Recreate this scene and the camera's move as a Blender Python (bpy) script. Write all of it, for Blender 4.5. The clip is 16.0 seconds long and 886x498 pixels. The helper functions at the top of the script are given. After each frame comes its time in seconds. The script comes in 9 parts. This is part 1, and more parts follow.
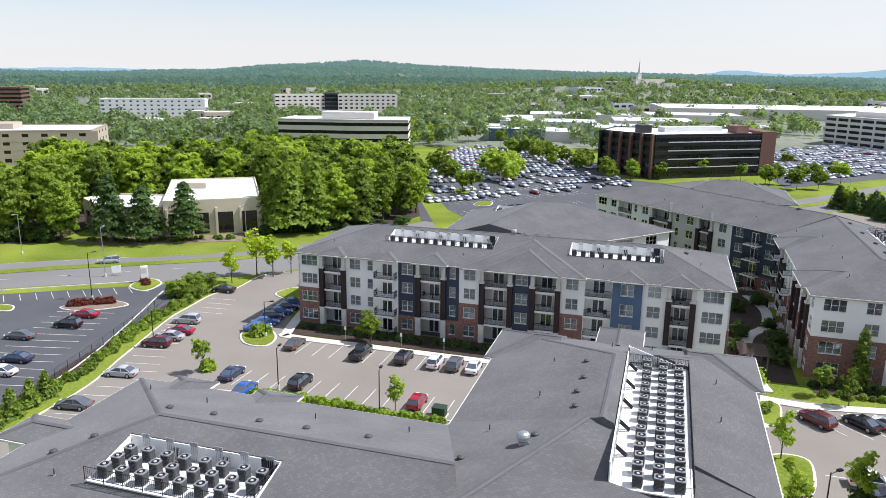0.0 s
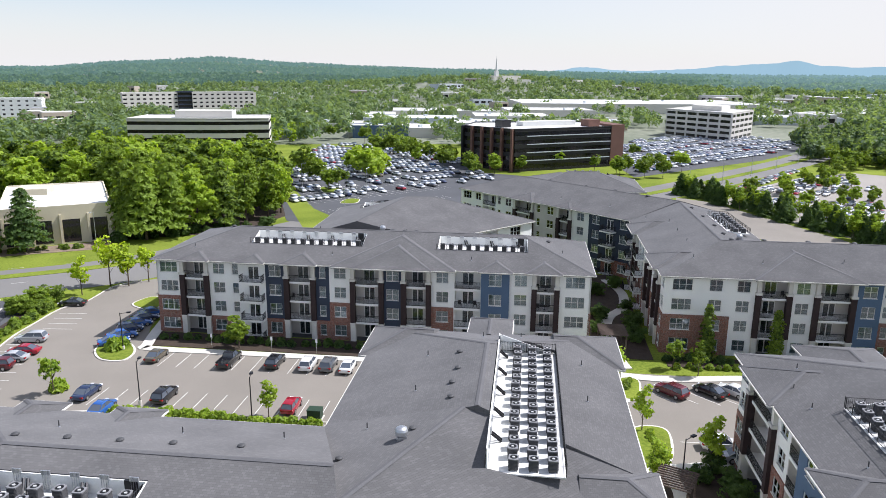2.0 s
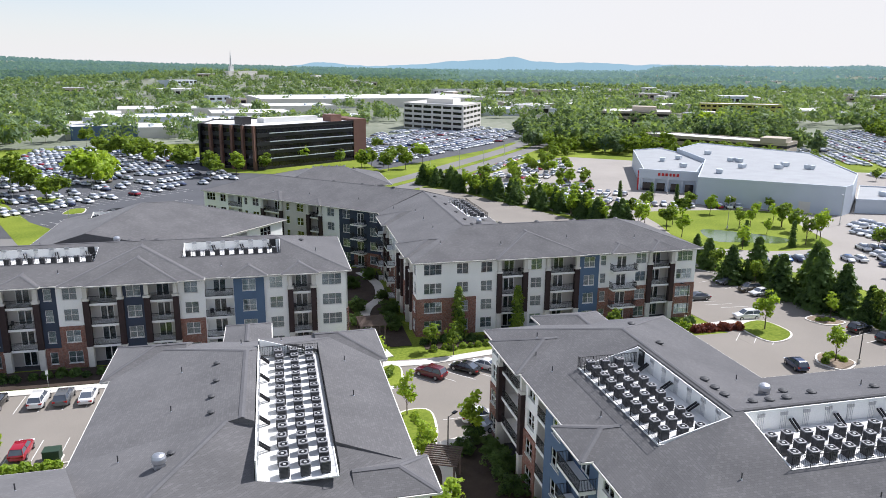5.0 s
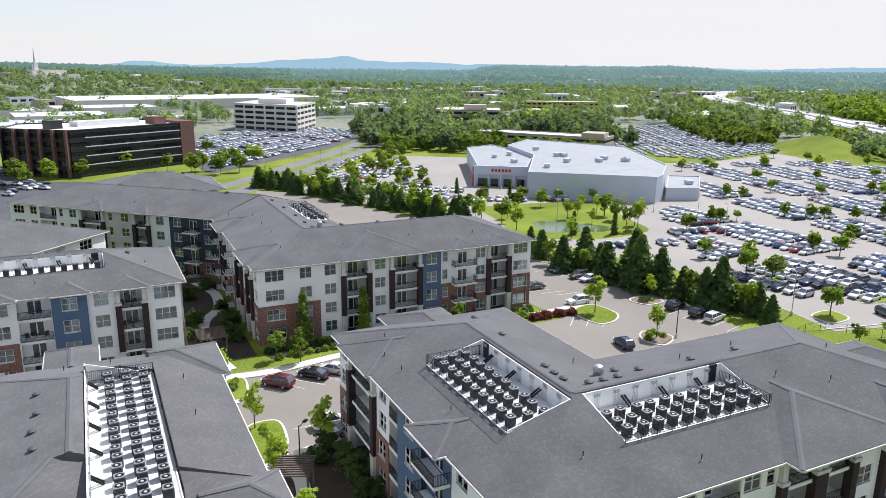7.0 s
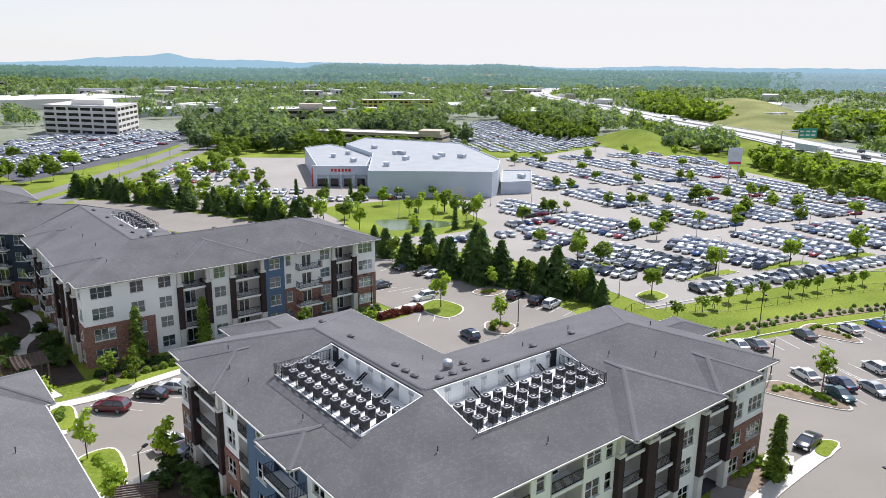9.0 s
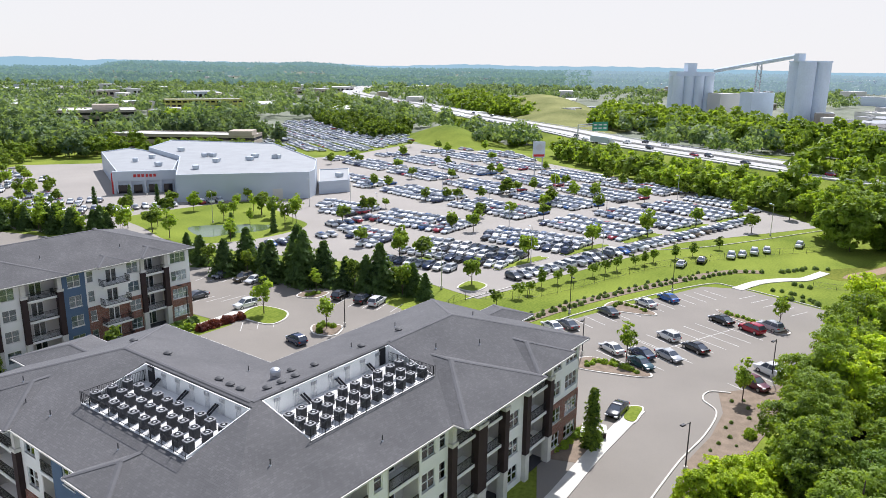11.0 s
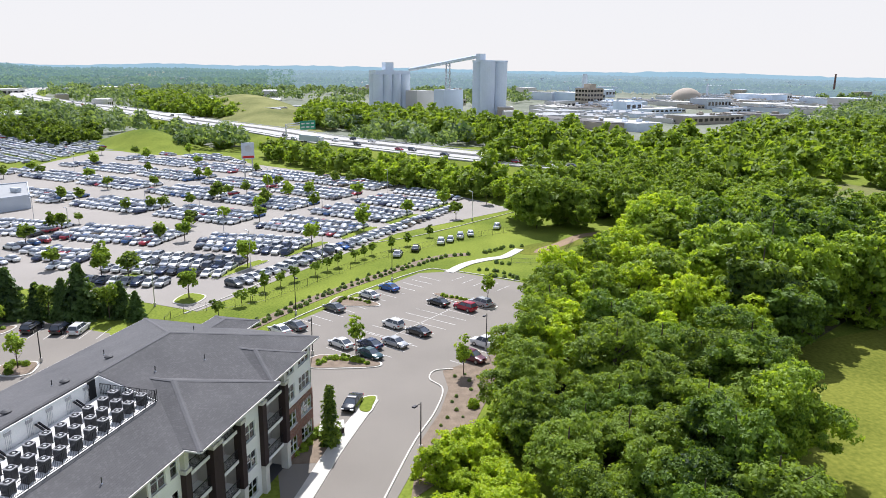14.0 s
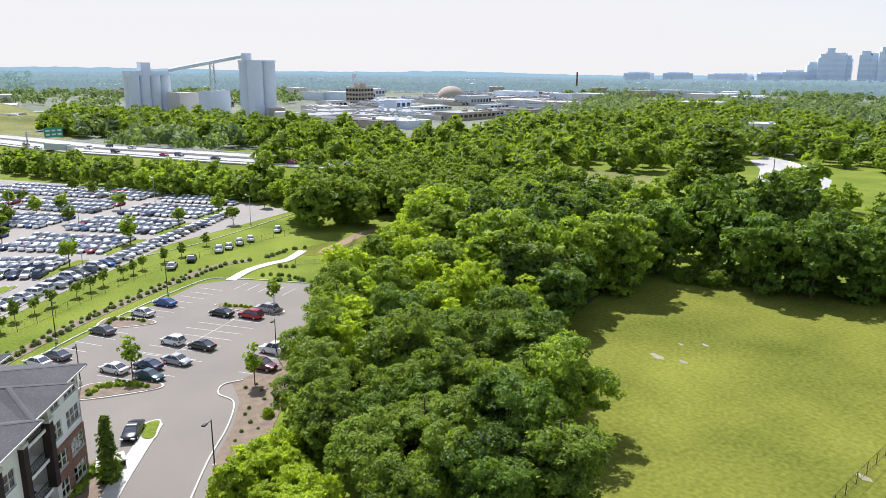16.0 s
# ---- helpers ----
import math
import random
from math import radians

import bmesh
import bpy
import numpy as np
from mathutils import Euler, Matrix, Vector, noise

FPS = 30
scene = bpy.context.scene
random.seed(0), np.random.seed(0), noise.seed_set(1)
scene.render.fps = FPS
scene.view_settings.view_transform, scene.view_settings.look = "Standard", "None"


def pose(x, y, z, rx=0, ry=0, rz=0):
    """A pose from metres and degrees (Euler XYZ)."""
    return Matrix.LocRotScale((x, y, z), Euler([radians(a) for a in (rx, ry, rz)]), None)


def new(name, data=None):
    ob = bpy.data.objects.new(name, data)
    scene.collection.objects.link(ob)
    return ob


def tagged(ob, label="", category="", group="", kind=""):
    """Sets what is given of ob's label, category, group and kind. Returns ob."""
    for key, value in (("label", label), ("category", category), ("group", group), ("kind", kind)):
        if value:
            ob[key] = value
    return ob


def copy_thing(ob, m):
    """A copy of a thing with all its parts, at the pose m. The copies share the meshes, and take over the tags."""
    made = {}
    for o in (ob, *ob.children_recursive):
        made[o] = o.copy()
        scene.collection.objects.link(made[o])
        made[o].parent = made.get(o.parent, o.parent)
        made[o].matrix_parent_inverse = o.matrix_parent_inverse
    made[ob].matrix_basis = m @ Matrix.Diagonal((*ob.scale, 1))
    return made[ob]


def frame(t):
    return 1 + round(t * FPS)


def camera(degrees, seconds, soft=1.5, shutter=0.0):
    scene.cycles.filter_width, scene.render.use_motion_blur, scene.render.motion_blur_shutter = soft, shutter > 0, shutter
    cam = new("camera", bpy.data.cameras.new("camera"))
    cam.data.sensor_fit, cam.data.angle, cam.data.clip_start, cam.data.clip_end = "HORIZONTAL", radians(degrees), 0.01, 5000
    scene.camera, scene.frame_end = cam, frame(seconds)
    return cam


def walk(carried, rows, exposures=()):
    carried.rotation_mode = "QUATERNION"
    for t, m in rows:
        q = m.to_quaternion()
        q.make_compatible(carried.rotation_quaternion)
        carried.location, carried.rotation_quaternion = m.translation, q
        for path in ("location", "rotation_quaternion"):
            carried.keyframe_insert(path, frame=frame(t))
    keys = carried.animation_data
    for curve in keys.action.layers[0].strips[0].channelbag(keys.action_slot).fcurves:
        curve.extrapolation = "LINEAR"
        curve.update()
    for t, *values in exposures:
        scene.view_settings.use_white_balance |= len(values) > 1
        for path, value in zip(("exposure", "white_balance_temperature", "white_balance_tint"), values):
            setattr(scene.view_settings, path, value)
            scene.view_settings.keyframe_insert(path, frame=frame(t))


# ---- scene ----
cam = camera(62.97, 16.0, soft=0.45)
PATH = [
    (0.0, pose(0.00, 0.00, 42.00, 76.196, -0.524, -4.181)),
    (0.5, pose(0.00, 0.07, 41.93, 76.184, -0.464, -6.752)),
    (1.0, pose(0.01, 0.14, 41.88, 76.132, -0.469, -9.300)),
    (1.5, pose(0.01, 0.21, 41.85, 76.106, -0.452, -11.906)),
    (2.0, pose(0.02, 0.28, 41.83, 76.060, -0.484, -14.841)),
    (2.5, pose(0.04, 0.36, 41.82, 76.074, -0.525, -18.151)),
    (3.0, pose(0.05, 0.43, 41.82, 76.007, -0.571, -21.457)),
    (3.5, pose(0.07, 0.50, 41.83, 75.959, -0.670, -24.840)),
    (4.0, pose(0.09, 0.57, 41.85, 75.935, -0.601, -28.240)),
    (4.5, pose(0.12, 0.65, 41.88, 75.879, -0.549, -31.512)),
    (5.0, pose(0.15, 0.72, 41.92, 75.860, -0.500, -34.816)),
    (7.5, pose(0.33, 1.05, 42.16, 75.929, -0.644, -50.620)),
    (8.0, pose(0.38, 1.11, 42.21, 75.921, -0.624, -53.626)),
    (8.5, pose(0.43, 1.17, 42.26, 75.925, -0.590, -56.935)),
    (9.0, pose(0.48, 1.22, 42.31, 75.930, -0.655, -60.303)),
    (11.5, pose(0.79, 1.45, 42.47, 75.966, -0.672, -78.509)),
    (12.0, pose(0.86, 1.48, 42.48, 76.006, -0.611, -82.262)),
    (12.5, pose(0.94, 1.51, 42.48, 76.053, -0.617, -85.992)),
    (13.0, pose(1.02, 1.53, 42.47, 76.074, -0.658, -89.820)),
    (13.5, pose(1.10, 1.55, 42.44, 76.112, -0.595, -93.587)),
    (14.0, pose(1.18, 1.56, 42.40, 76.144, -0.609, -97.376)),
    (14.5, pose(1.27, 1.57, 42.35, 76.156, -0.499, -101.197)),
    (15.0, pose(1.36, 1.57, 42.28, 76.186, -0.396, -105.669)),
    (15.5, pose(1.46, 1.57, 42.19, 76.232, -0.378, -110.343)),
    (16.0, pose(1.56, 1.56, 42.08, 76.276, -0.233, -114.999)),
]
walk(cam, PATH, exposures=[(0.0, 0.44, 6000, 14), (16.0, 0.44, 6000, 14)])

# ---- world and sun ----
SUN_ELEV, SUN_AZ = 53.0, 91.0           # azimuth clockwise from +y
world = bpy.data.worlds.new("sky")
scene.world = world
world.use_nodes = True
wn = world.node_tree.nodes
sky = wn.new("ShaderNodeTexSky")
sky.sky_type, sky.sun_disc = "NISHITA", False
sky.sun_elevation, sky.sun_rotation = radians(SUN_ELEV), radians(SUN_AZ)
sky.air_density, sky.dust_density, sky.ozone_density, sky.altitude = 1.0, 0.6, 2.0, 150.0
# thin high cloud: whitens the blue in soft patches
wl = world.node_tree.links
wtc, wmap, wnoise = wn.new("ShaderNodeTexCoord"), wn.new("ShaderNodeMapping"), wn.new("ShaderNodeTexNoise")
wmap.inputs["Scale"].default_value = (1.0, 1.0, 5.0)
wnoise.inputs["Scale"].default_value, wnoise.inputs["Detail"].default_value = 2.2, 6.0
wramp, wmix = wn.new("ShaderNodeValToRGB"), wn.new("ShaderNodeMix")
wramp.color_ramp.elements[0].position, wramp.color_ramp.elements[1].position = 0.35, 0.75
wramp.color_ramp.elements[0].color, wramp.color_ramp.elements[1].color = (0.12, 0.12, 0.12, 1), (0.70, 0.70, 0.70, 1)
wmix.data_type = "RGBA"
wmix.inputs["B"].default_value = (6.45, 6.22, 5.82, 1)
wl.new(wtc.outputs["Generated"], wmap.inputs[0])
wl.new(wmap.outputs[0], wnoise.inputs["Vector"])
wl.new(wnoise.outputs[0], wramp.inputs[0])
wsep, whor, wmax = wn.new("ShaderNodeSeparateXYZ"), wn.new("ShaderNodeMapRange"), wn.new("ShaderNodeMath")
whor.inputs["From Max"].default_value, whor.inputs["To Min"].default_value, whor.inputs["To Max"].default_value = 0.16, 0.95, 0.0
wmax.operation = "MAXIMUM"
wl.new(wtc.outputs["Generated"], wsep.inputs[0])
wl.new(wsep.outputs[2], whor.inputs["Value"])
wl.new(whor.outputs[0], wmax.inputs[0])
wl.new(wramp.outputs[0], wmax.inputs[1])
wsun, wtop = wn.new("ShaderNodeMapRange"), wn.new("ShaderNodeMath")
wsun.inputs["From Min"].default_value, wsun.inputs["From Max"].default_value, wsun.inputs["To Min"].default_value, wsun.inputs["To Max"].default_value = -0.35, 0.75, 0.10, 0.97
wtop.operation = "MAXIMUM"
wlow = wn.new("ShaderNodeMapRange")          # the sunward haze thins out overhead
wlow.inputs["From Min"].default_value, wlow.inputs["From Max"].default_value, wlow.inputs["To Min"].default_value, wlow.inputs["To Max"].default_value = 0.12, 0.5, 1.0, 0.0
wlm = wn.new("ShaderNodeMath")
wlm.operation = "MULTIPLY"
wl.new(wsep.outputs[0], wsun.inputs["Value"])
wl.new(wsep.outputs[2], wlow.inputs["Value"])
wl.new(wsun.outputs[0], wlm.inputs[0])
wl.new(wlow.outputs[0], wlm.inputs[1])
wl.new(wmax.outputs[0], wtop.inputs[0])
wl.new(wlm.outputs[0], wtop.inputs[1])
wl.new(wtop.outputs[0], wmix.inputs["Factor"])
wl.new(sky.outputs[0], wmix.inputs["A"])
wl.new(wmix.outputs["Result"], wn["Background"].inputs["Color"])
wn["Background"].inputs["Strength"].default_value = 0.105
sun_data = bpy.data.lights.new("sun", "SUN")
sun_data.energy, sun_data.angle, sun_data.color = 4.9, radians(0.5), (1.0, 0.96, 0.90)
sun = new("sun", sun_data)
sun.rotation_euler = (radians(90 - SUN_ELEV), 0, radians(180 - SUN_AZ))

# ---- helpers for meshes ----
GRID = -21.5                              # the turn of the apartment blocks
CA, SA = math.cos(radians(GRID)), math.sin(radians(GRID))
UP = Vector((0, 0, 1))


def xy(u, v):
    """From the blocks' own axes to the world."""
    return (u * CA - v * SA, u * SA + v * CA)


def mesh_from(name, bm, mat=None, smooth=False):
    me = bpy.data.meshes.new(name)
    bm.to_mesh(me)
    bm.free()
    for m in (mat if isinstance(mat, (list, tuple)) else [mat]):
        if m:
            me.materials.append(m)
    if smooth:
        me.polygons.foreach_set("use_smooth", [True] * len(me.polygons))
    return me


def part(name, bm, mat, parent, label="", smooth=False, m=None):
    me = bm if isinstance(bm, bpy.types.Mesh) else mesh_from(name, bm, mat, smooth)
    ob = new(name, me)
    ob.parent = parent
    if m is not None:
        ob.matrix_basis = m
    return tagged(ob, label)


def thing(name, label, category, m=None, group="", kind=""):
    ob = new(name)
    ob.empty_display_size = 0.2
    if m is not None:
        ob.matrix_basis = m
    return tagged(ob, label, category, group, kind)


def setting(name, bm, mat, label="", kind="structure", category="", smooth=False):
    me = bm if isinstance(bm, bpy.types.Mesh) else mesh_from(name, bm, mat, smooth)
    return tagged(new(name, me), label, category, "", kind)


def box(bm, x0, x1, y0, y1, z0, z1, m=None, slot=0):
    vs = [bm.verts.new((x, y, z)) for z in (z0, z1) for x, y in ((x0, y0), (x1, y0), (x1, y1), (x0, y1))]
    if m is not None:
        for v in vs:
            v.co = m @ v.co
    for q in ((3, 2, 1, 0), (4, 5, 6, 7), (0, 1, 5, 4), (1, 2, 6, 5), (2, 3, 7, 6), (3, 0, 4, 7)):
        bm.faces.new([vs[i] for i in q]).material_index = slot
    return vs


def prism(bm, poly, z0, z1, slot=0):
    area = sum(a[0] * b[1] - a[1] * b[0] for a, b in zip(poly, list(poly[1:]) + [poly[0]]))
    poly = list(poly) if area > 0 else list(poly)[::-1]
    lo = [bm.verts.new((x, y, z0)) for x, y in poly]
    hi = [bm.verts.new((x, y, z1)) for x, y in poly]
    bm.faces.new(lo[::-1]).material_index = slot
    bm.faces.new(hi).material_index = slot
    n = len(poly)
    for i in range(n):
        bm.faces.new((lo[i], lo[(i + 1) % n], hi[(i + 1) % n], hi[i])).material_index = slot
    bm.normal_update()
    return hi


def tube(bm, p, q, r0, r1=None, n=8, caps=True, slot=0):
    """A round bar from p to q."""
    p, q = Vector(p), Vector(q)
    r1 = r0 if r1 is None else r1
    t = (q - p).normalized()
    a = t.orthogonal().normalized()
    b = t.cross(a)
    ring = [[bm.verts.new(c + r * (a * math.cos(k * math.tau / n) + b * math.sin(k * math.tau / n))) for k in range(n)] for c, r in ((p, r0), (q, r1))]
    for k in range(n):
        bm.faces.new((ring[0][k], ring[0][(k + 1) % n], ring[1][(k + 1) % n], ring[1][k])).material_index = slot
    if caps:
        bm.faces.new(ring[0][::-1]).material_index = slot
        bm.faces.new(ring[1]).material_index = slot


def fast_mesh(name, verts, faces, mats, slots=None):
    me = bpy.data.meshes.new(name)
    verts, faces = np.asarray(verts, np.float32), np.asarray(faces, np.int32)
    k = faces.shape[1]
    me.vertices.add(len(verts))
    me.vertices.foreach_set("co", verts.ravel())
    me.loops.add(faces.size)
    me.loops.foreach_set("vertex_index", faces.ravel())
    me.polygons.add(len(faces))
    me.polygons.foreach_set("loop_start", np.arange(0, faces.size, k, dtype=np.int32))
    for m in mats:
        me.materials.append(m)
    if slots is not None:
        me.polygons.foreach_set("material_index", np.asarray(slots, np.int32))
    me.update(calc_edges=True)
    return me


def smooth_line(pts, n=6, closed=False):
    """A curve of short straights through pts (Catmull-Rom)."""
    out, m = [], len(pts)
    for i in range(m if closed else m - 1):
        a, b, c, d = (pts[(i + k) % m] if closed else pts[min(max(i + k, 0), m - 1)] for k in (-1, 0, 1, 2))
        for s in range(n):
            t = s / n
            out.append(tuple(0.5 * (2 * b[j] + (c[j] - a[j]) * t + (2 * a[j] - 5 * b[j] + 4 * c[j] - d[j]) * t * t
                                    + (3 * b[j] - a[j] - 3 * c[j] + d[j]) * t ** 3) for j in (0, 1)))
    return out if closed else out + [tuple(pts[-1])]


def strip(bm, line, half, z0, z1, slot=0, side=None):
    """A band of given half width along a line of points, with thickness."""
    pts = [Vector((p[0], p[1])) for p in line]
    rows = []
    for i, p in enumerate(pts):
        t = (pts[min(i + 1, len(pts) - 1)] - pts[max(i - 1, 0)]).normalized()
        nrm = Vector((-t.y, t.x))
        lo, hi = (-half, half) if side is None else side
        rows.append([bm.verts.new((*(p + nrm * o), z)) for o in (lo, hi) for z in (z0, z1)])
    for a, b in zip(rows, rows[1:]):
        for i, j in ((0, 1), (1, 3), (3, 2), (2, 0)):
            bm.faces.new((a[i], b[i], b[j], a[j])).material_index = slot
    bm.faces.new([rows[0][i] for i in (0, 1, 3, 2)])
    bm.faces.new([rows[-1][i] for i in (0, 2, 3, 1)])
    bmesh.ops.recalc_face_normals(bm, faces=bm.faces)


def inside(p, poly):
    hit = False
    for (x0, y0), (x1, y1) in zip(poly, poly[1:] + poly[:1]):
        if (y0 > p[1]) != (y1 > p[1]) and p[0] < (x1 - x0) * (p[1] - y0) / (y1 - y0) + x0:
            hit = not hit
    return hit


# ---- materials ----
def nodes_of(name):
    m = bpy.data.materials.new(name)
    m.use_nodes = True
    return m, m.node_tree.nodes, m.node_tree.links, m.node_tree.nodes["Principled BSDF"]


def surface(name, color, rough=0.8, var=0.25, scale=0.6, fine=12.0, bump=0.1, metal=0.0, tint=None, per_object=0.0, spec=0.3, coat=0.0, island=0.0):
    """A weathered surface: large patches and fine grain over the base colour, with a little relief."""
    m, n, l, p = nodes_of(name)
    tc = n.new("ShaderNodeTexCoord")
    big, small = n.new("ShaderNodeTexNoise"), n.new("ShaderNodeTexNoise")
    big.inputs["Scale"].default_value, small.inputs["Scale"].default_value = scale, fine
    big.inputs["Detail"].default_value = 5.0
    small.inputs["Detail"].default_value = 3.0
    for t in (big, small):
        l.new(tc.outputs["Object"], t.inputs["Vector"])
    add = n.new("ShaderNodeMath")
    add.operation = "MULTIPLY_ADD"
    add.inputs[1].default_value = 0.45
    l.new(small.outputs[0], add.inputs[0])
    mul = n.new("ShaderNodeMath")
    mul.operation = "MULTIPLY"
    mul.inputs[1].default_value = 0.55
    l.new(big.outputs[0], mul.inputs[0])
    l.new(mul.outputs[0], add.inputs[2])
    last = add.outputs[0]
    if per_object or island:
        src = n.new("ShaderNodeObjectInfo").outputs["Random"] if per_object else n.new("ShaderNodeNewGeometry").outputs["Random Per Island"]
        mx = n.new("ShaderNodeMath")
        mx.operation = "MULTIPLY_ADD"
        mx.inputs[1].default_value = per_object or island
        l.new(src, mx.inputs[0])
        l.new(last, mx.inputs[2])
        sb = n.new("ShaderNodeMath")
        sb.operation = "SUBTRACT"
        sb.inputs[1].default_value = (per_object or island) / 2
        l.new(mx.outputs[0], sb.inputs[0])
        last = sb.outputs[0]
    ramp = n.new("ShaderNodeValToRGB")
    c = Vector(color)
    t = Vector(tint) if tint else c
    ramp.color_ramp.elements[0].position, ramp.color_ramp.elements[1].position = 0.3, 0.7
    ramp.color_ramp.elements[0].color = (*(c * (1 - var)), 1)
    ramp.color_ramp.elements[1].color = (*(t * (1 + var)), 1)
    l.new(last, ramp.inputs[0])
    l.new(ramp.outputs[0], p.inputs["Base Color"])
    p.inputs["Roughness"].default_value = rough
    p.inputs["Metallic"].default_value = metal
    p.inputs["Specular IOR Level"].default_value = spec
    p.inputs["Coat Weight"].default_value = coat
    if bump:
        b = n.new("ShaderNodeBump")
        b.inputs["Strength"].default_value = bump
        b.inputs["Distance"].default_value = 0.05
        l.new(small.outputs[0], b.inputs["Height"])
        l.new(b.outputs[0], p.inputs["Normal"])
    return m


def plain(name, color, rough=0.5, metal=0.0, spec=0.5):
    return surface(name, color, rough, 0.08, 1.5, 25.0, 0.0, metal, spec=spec)


def shingle_mat():
    """Asphalt shingles: courses up the slope, tabs of differing grey."""
    m, n, l, p = nodes_of("roof_shingles")
    tc = n.new("ShaderNodeTexCoord")
    nz = n.new("ShaderNodeTexNoise")
    nz.inputs["Scale"].default_value, nz.inputs["Detail"].default_value = 0.25, 6.0
    l.new(tc.outputs["Object"], nz.inputs["Vector"])
    sep = n.new("ShaderNodeSeparateXYZ")
    l.new(tc.outputs["Object"], sep.inputs[0])
    geo = n.new("ShaderNodeNewGeometry")
    # tabs on both axes of the blocks: the course runs with the height
    def axis(i):
        comb = n.new("ShaderNodeCombineXYZ")
        l.new(sep.outputs[i], comb.inputs[0])
        sc = n.new("ShaderNodeMath")
        sc.operation = "MULTIPLY"
        sc.inputs[1].default_value = 3.4
        l.new(sep.outputs[2], sc.inputs[0])
        l.new(sc.outputs[0], comb.inputs[1])
        br = n.new("ShaderNodeTexBrick")
        br.inputs["Scale"].default_value = 1.0
        br.inputs["Brick Width"].default_value, br.inputs["Row Height"].default_value = 0.30, 0.20
        br.inputs["Mortar Size"].default_value, br.inputs["Bias"].default_value = 0.012, -0.45
        br.inputs["Color1"].default_value, br.inputs["Color2"].default_value = (0.76, 0.76, 0.76, 1), (1.05, 1.05, 1.05, 1)
        br.inputs["Mortar"].default_value = (0.62, 0.62, 0.62, 1)
        l.new(comb.outputs[0], br.inputs["Vector"])
        return br
    a, b = axis(0), axis(1)
    mx = n.new("ShaderNodeMix")
    mx.data_type = "RGBA"
    sn = n.new("ShaderNodeSeparateXYZ")
    vt = n.new("ShaderNodeVectorTransform")
    vt.vector_type, vt.convert_from, vt.convert_to = "NORMAL", "WORLD", "OBJECT"
    l.new(geo.outputs["True Normal"], vt.inputs[0])
    l.new(vt.outputs[0], sn.inputs[0])
    ab = n.new("ShaderNodeMath")
    ab.operation = "ABSOLUTE"
    l.new(sn.outputs[0], ab.inputs[0])
    gt = n.new("ShaderNodeMath")
    gt.operation = "GREATER_THAN"
    gt.inputs[1].default_value = 0.12
    l.new(ab.outputs[0], gt.inputs[0])
    l.new(gt.outputs[0], mx.inputs["Factor"])
    l.new(a.outputs[0], mx.inputs["A"])
    l.new(b.outputs[0], mx.inputs["B"])
    ramp = n.new("ShaderNodeValToRGB")
    ramp.color_ramp.elements[0].position, ramp.color_ramp.elements[1].position = 0.3, 0.7
    ramp.color_ramp.elements[0].color, ramp.color_ramp.elements[1].color = (0.152, 0.148, 0.147, 1), (0.196, 0.190, 0.188, 1)
    l.new(nz.outputs[0], ramp.inputs[0])
    mm = n.new("ShaderNodeMix")
    mm.data_type, mm.blend_type = "RGBA", "MULTIPLY"
    mm.inputs["Factor"].default_value = 0.9
    l.new(ramp.outputs[0], mm.inputs["A"])
    l.new(mx.outputs["Result"], mm.inputs["B"])
    l.new(mm.outputs["Result"], p.inputs["Base Color"])
    p.inputs["Roughness"].default_value = 1.0
    p.inputs["Diffuse Roughness"].default_value = 0.4
    p.inputs["Specular IOR Level"].default_value = 0.1
    p.inputs["Sheen Weight"].default_value, p.inputs["Sheen Roughness"].default_value = 0.12, 0.45
    bp = n.new("ShaderNodeBump")
    bp.inputs["Strength"].default_value, bp.inputs["Distance"].default_value = 0.4, 0.02
    l.new(mx.outputs["Result"], bp.inputs["Height"])
    l.new(bp.outputs[0], p.inputs["Normal"])
    return m


def brick_mat():
    m, n, l, p = nodes_of("red_brick")
    tc = n.new("ShaderNodeTexCoord")
    sep = n.new("ShaderNodeSeparateXYZ")
    l.new(tc.outputs["Object"], sep.inputs[0])
    s = n.new("ShaderNodeMath")
    l.new(sep.outputs[0], s.inputs[0])
    l.new(sep.outputs[1], s.inputs[1])
    comb = n.new("ShaderNodeCombineXYZ")
    l.new(s.outputs[0], comb.inputs[0])
    l.new(sep.outputs[2], comb.inputs[1])
    br = n.new("ShaderNodeTexBrick")
    br.inputs["Scale"].default_value = 1.0
    br.inputs["Brick Width"].default_value, br.inputs["Row Height"].default_value = 0.23, 0.076
    br.inputs["Mortar Size"].default_value = 0.01
    br.inputs["Color1"].default_value, br.inputs["Color2"].default_value = (0.16, 0.055, 0.036, 1), (0.26, 0.10, 0.065, 1)
    br.inputs["Mortar"].default_value = (0.25, 0.21, 0.18, 1)
    l.new(comb.outputs[0], br.inputs["Vector"])
    nz = n.new("ShaderNodeTexNoise")
    nz.inputs["Scale"].default_value = 3.5
    l.new(tc.outputs["Object"], nz.inputs["Vector"])
    mm = n.new("ShaderNodeMix")
    mm.data_type, mm.blend_type = "RGBA", "OVERLAY"
    mm.inputs["Factor"].default_value = 0.6
    l.new(br.outputs[0], mm.inputs["A"])
    l.new(nz.outputs[0], mm.inputs["B"])
    l.new(mm.outputs["Result"], p.inputs["Base Color"])
    p.inputs["Roughness"].default_value = 0.85
    return m


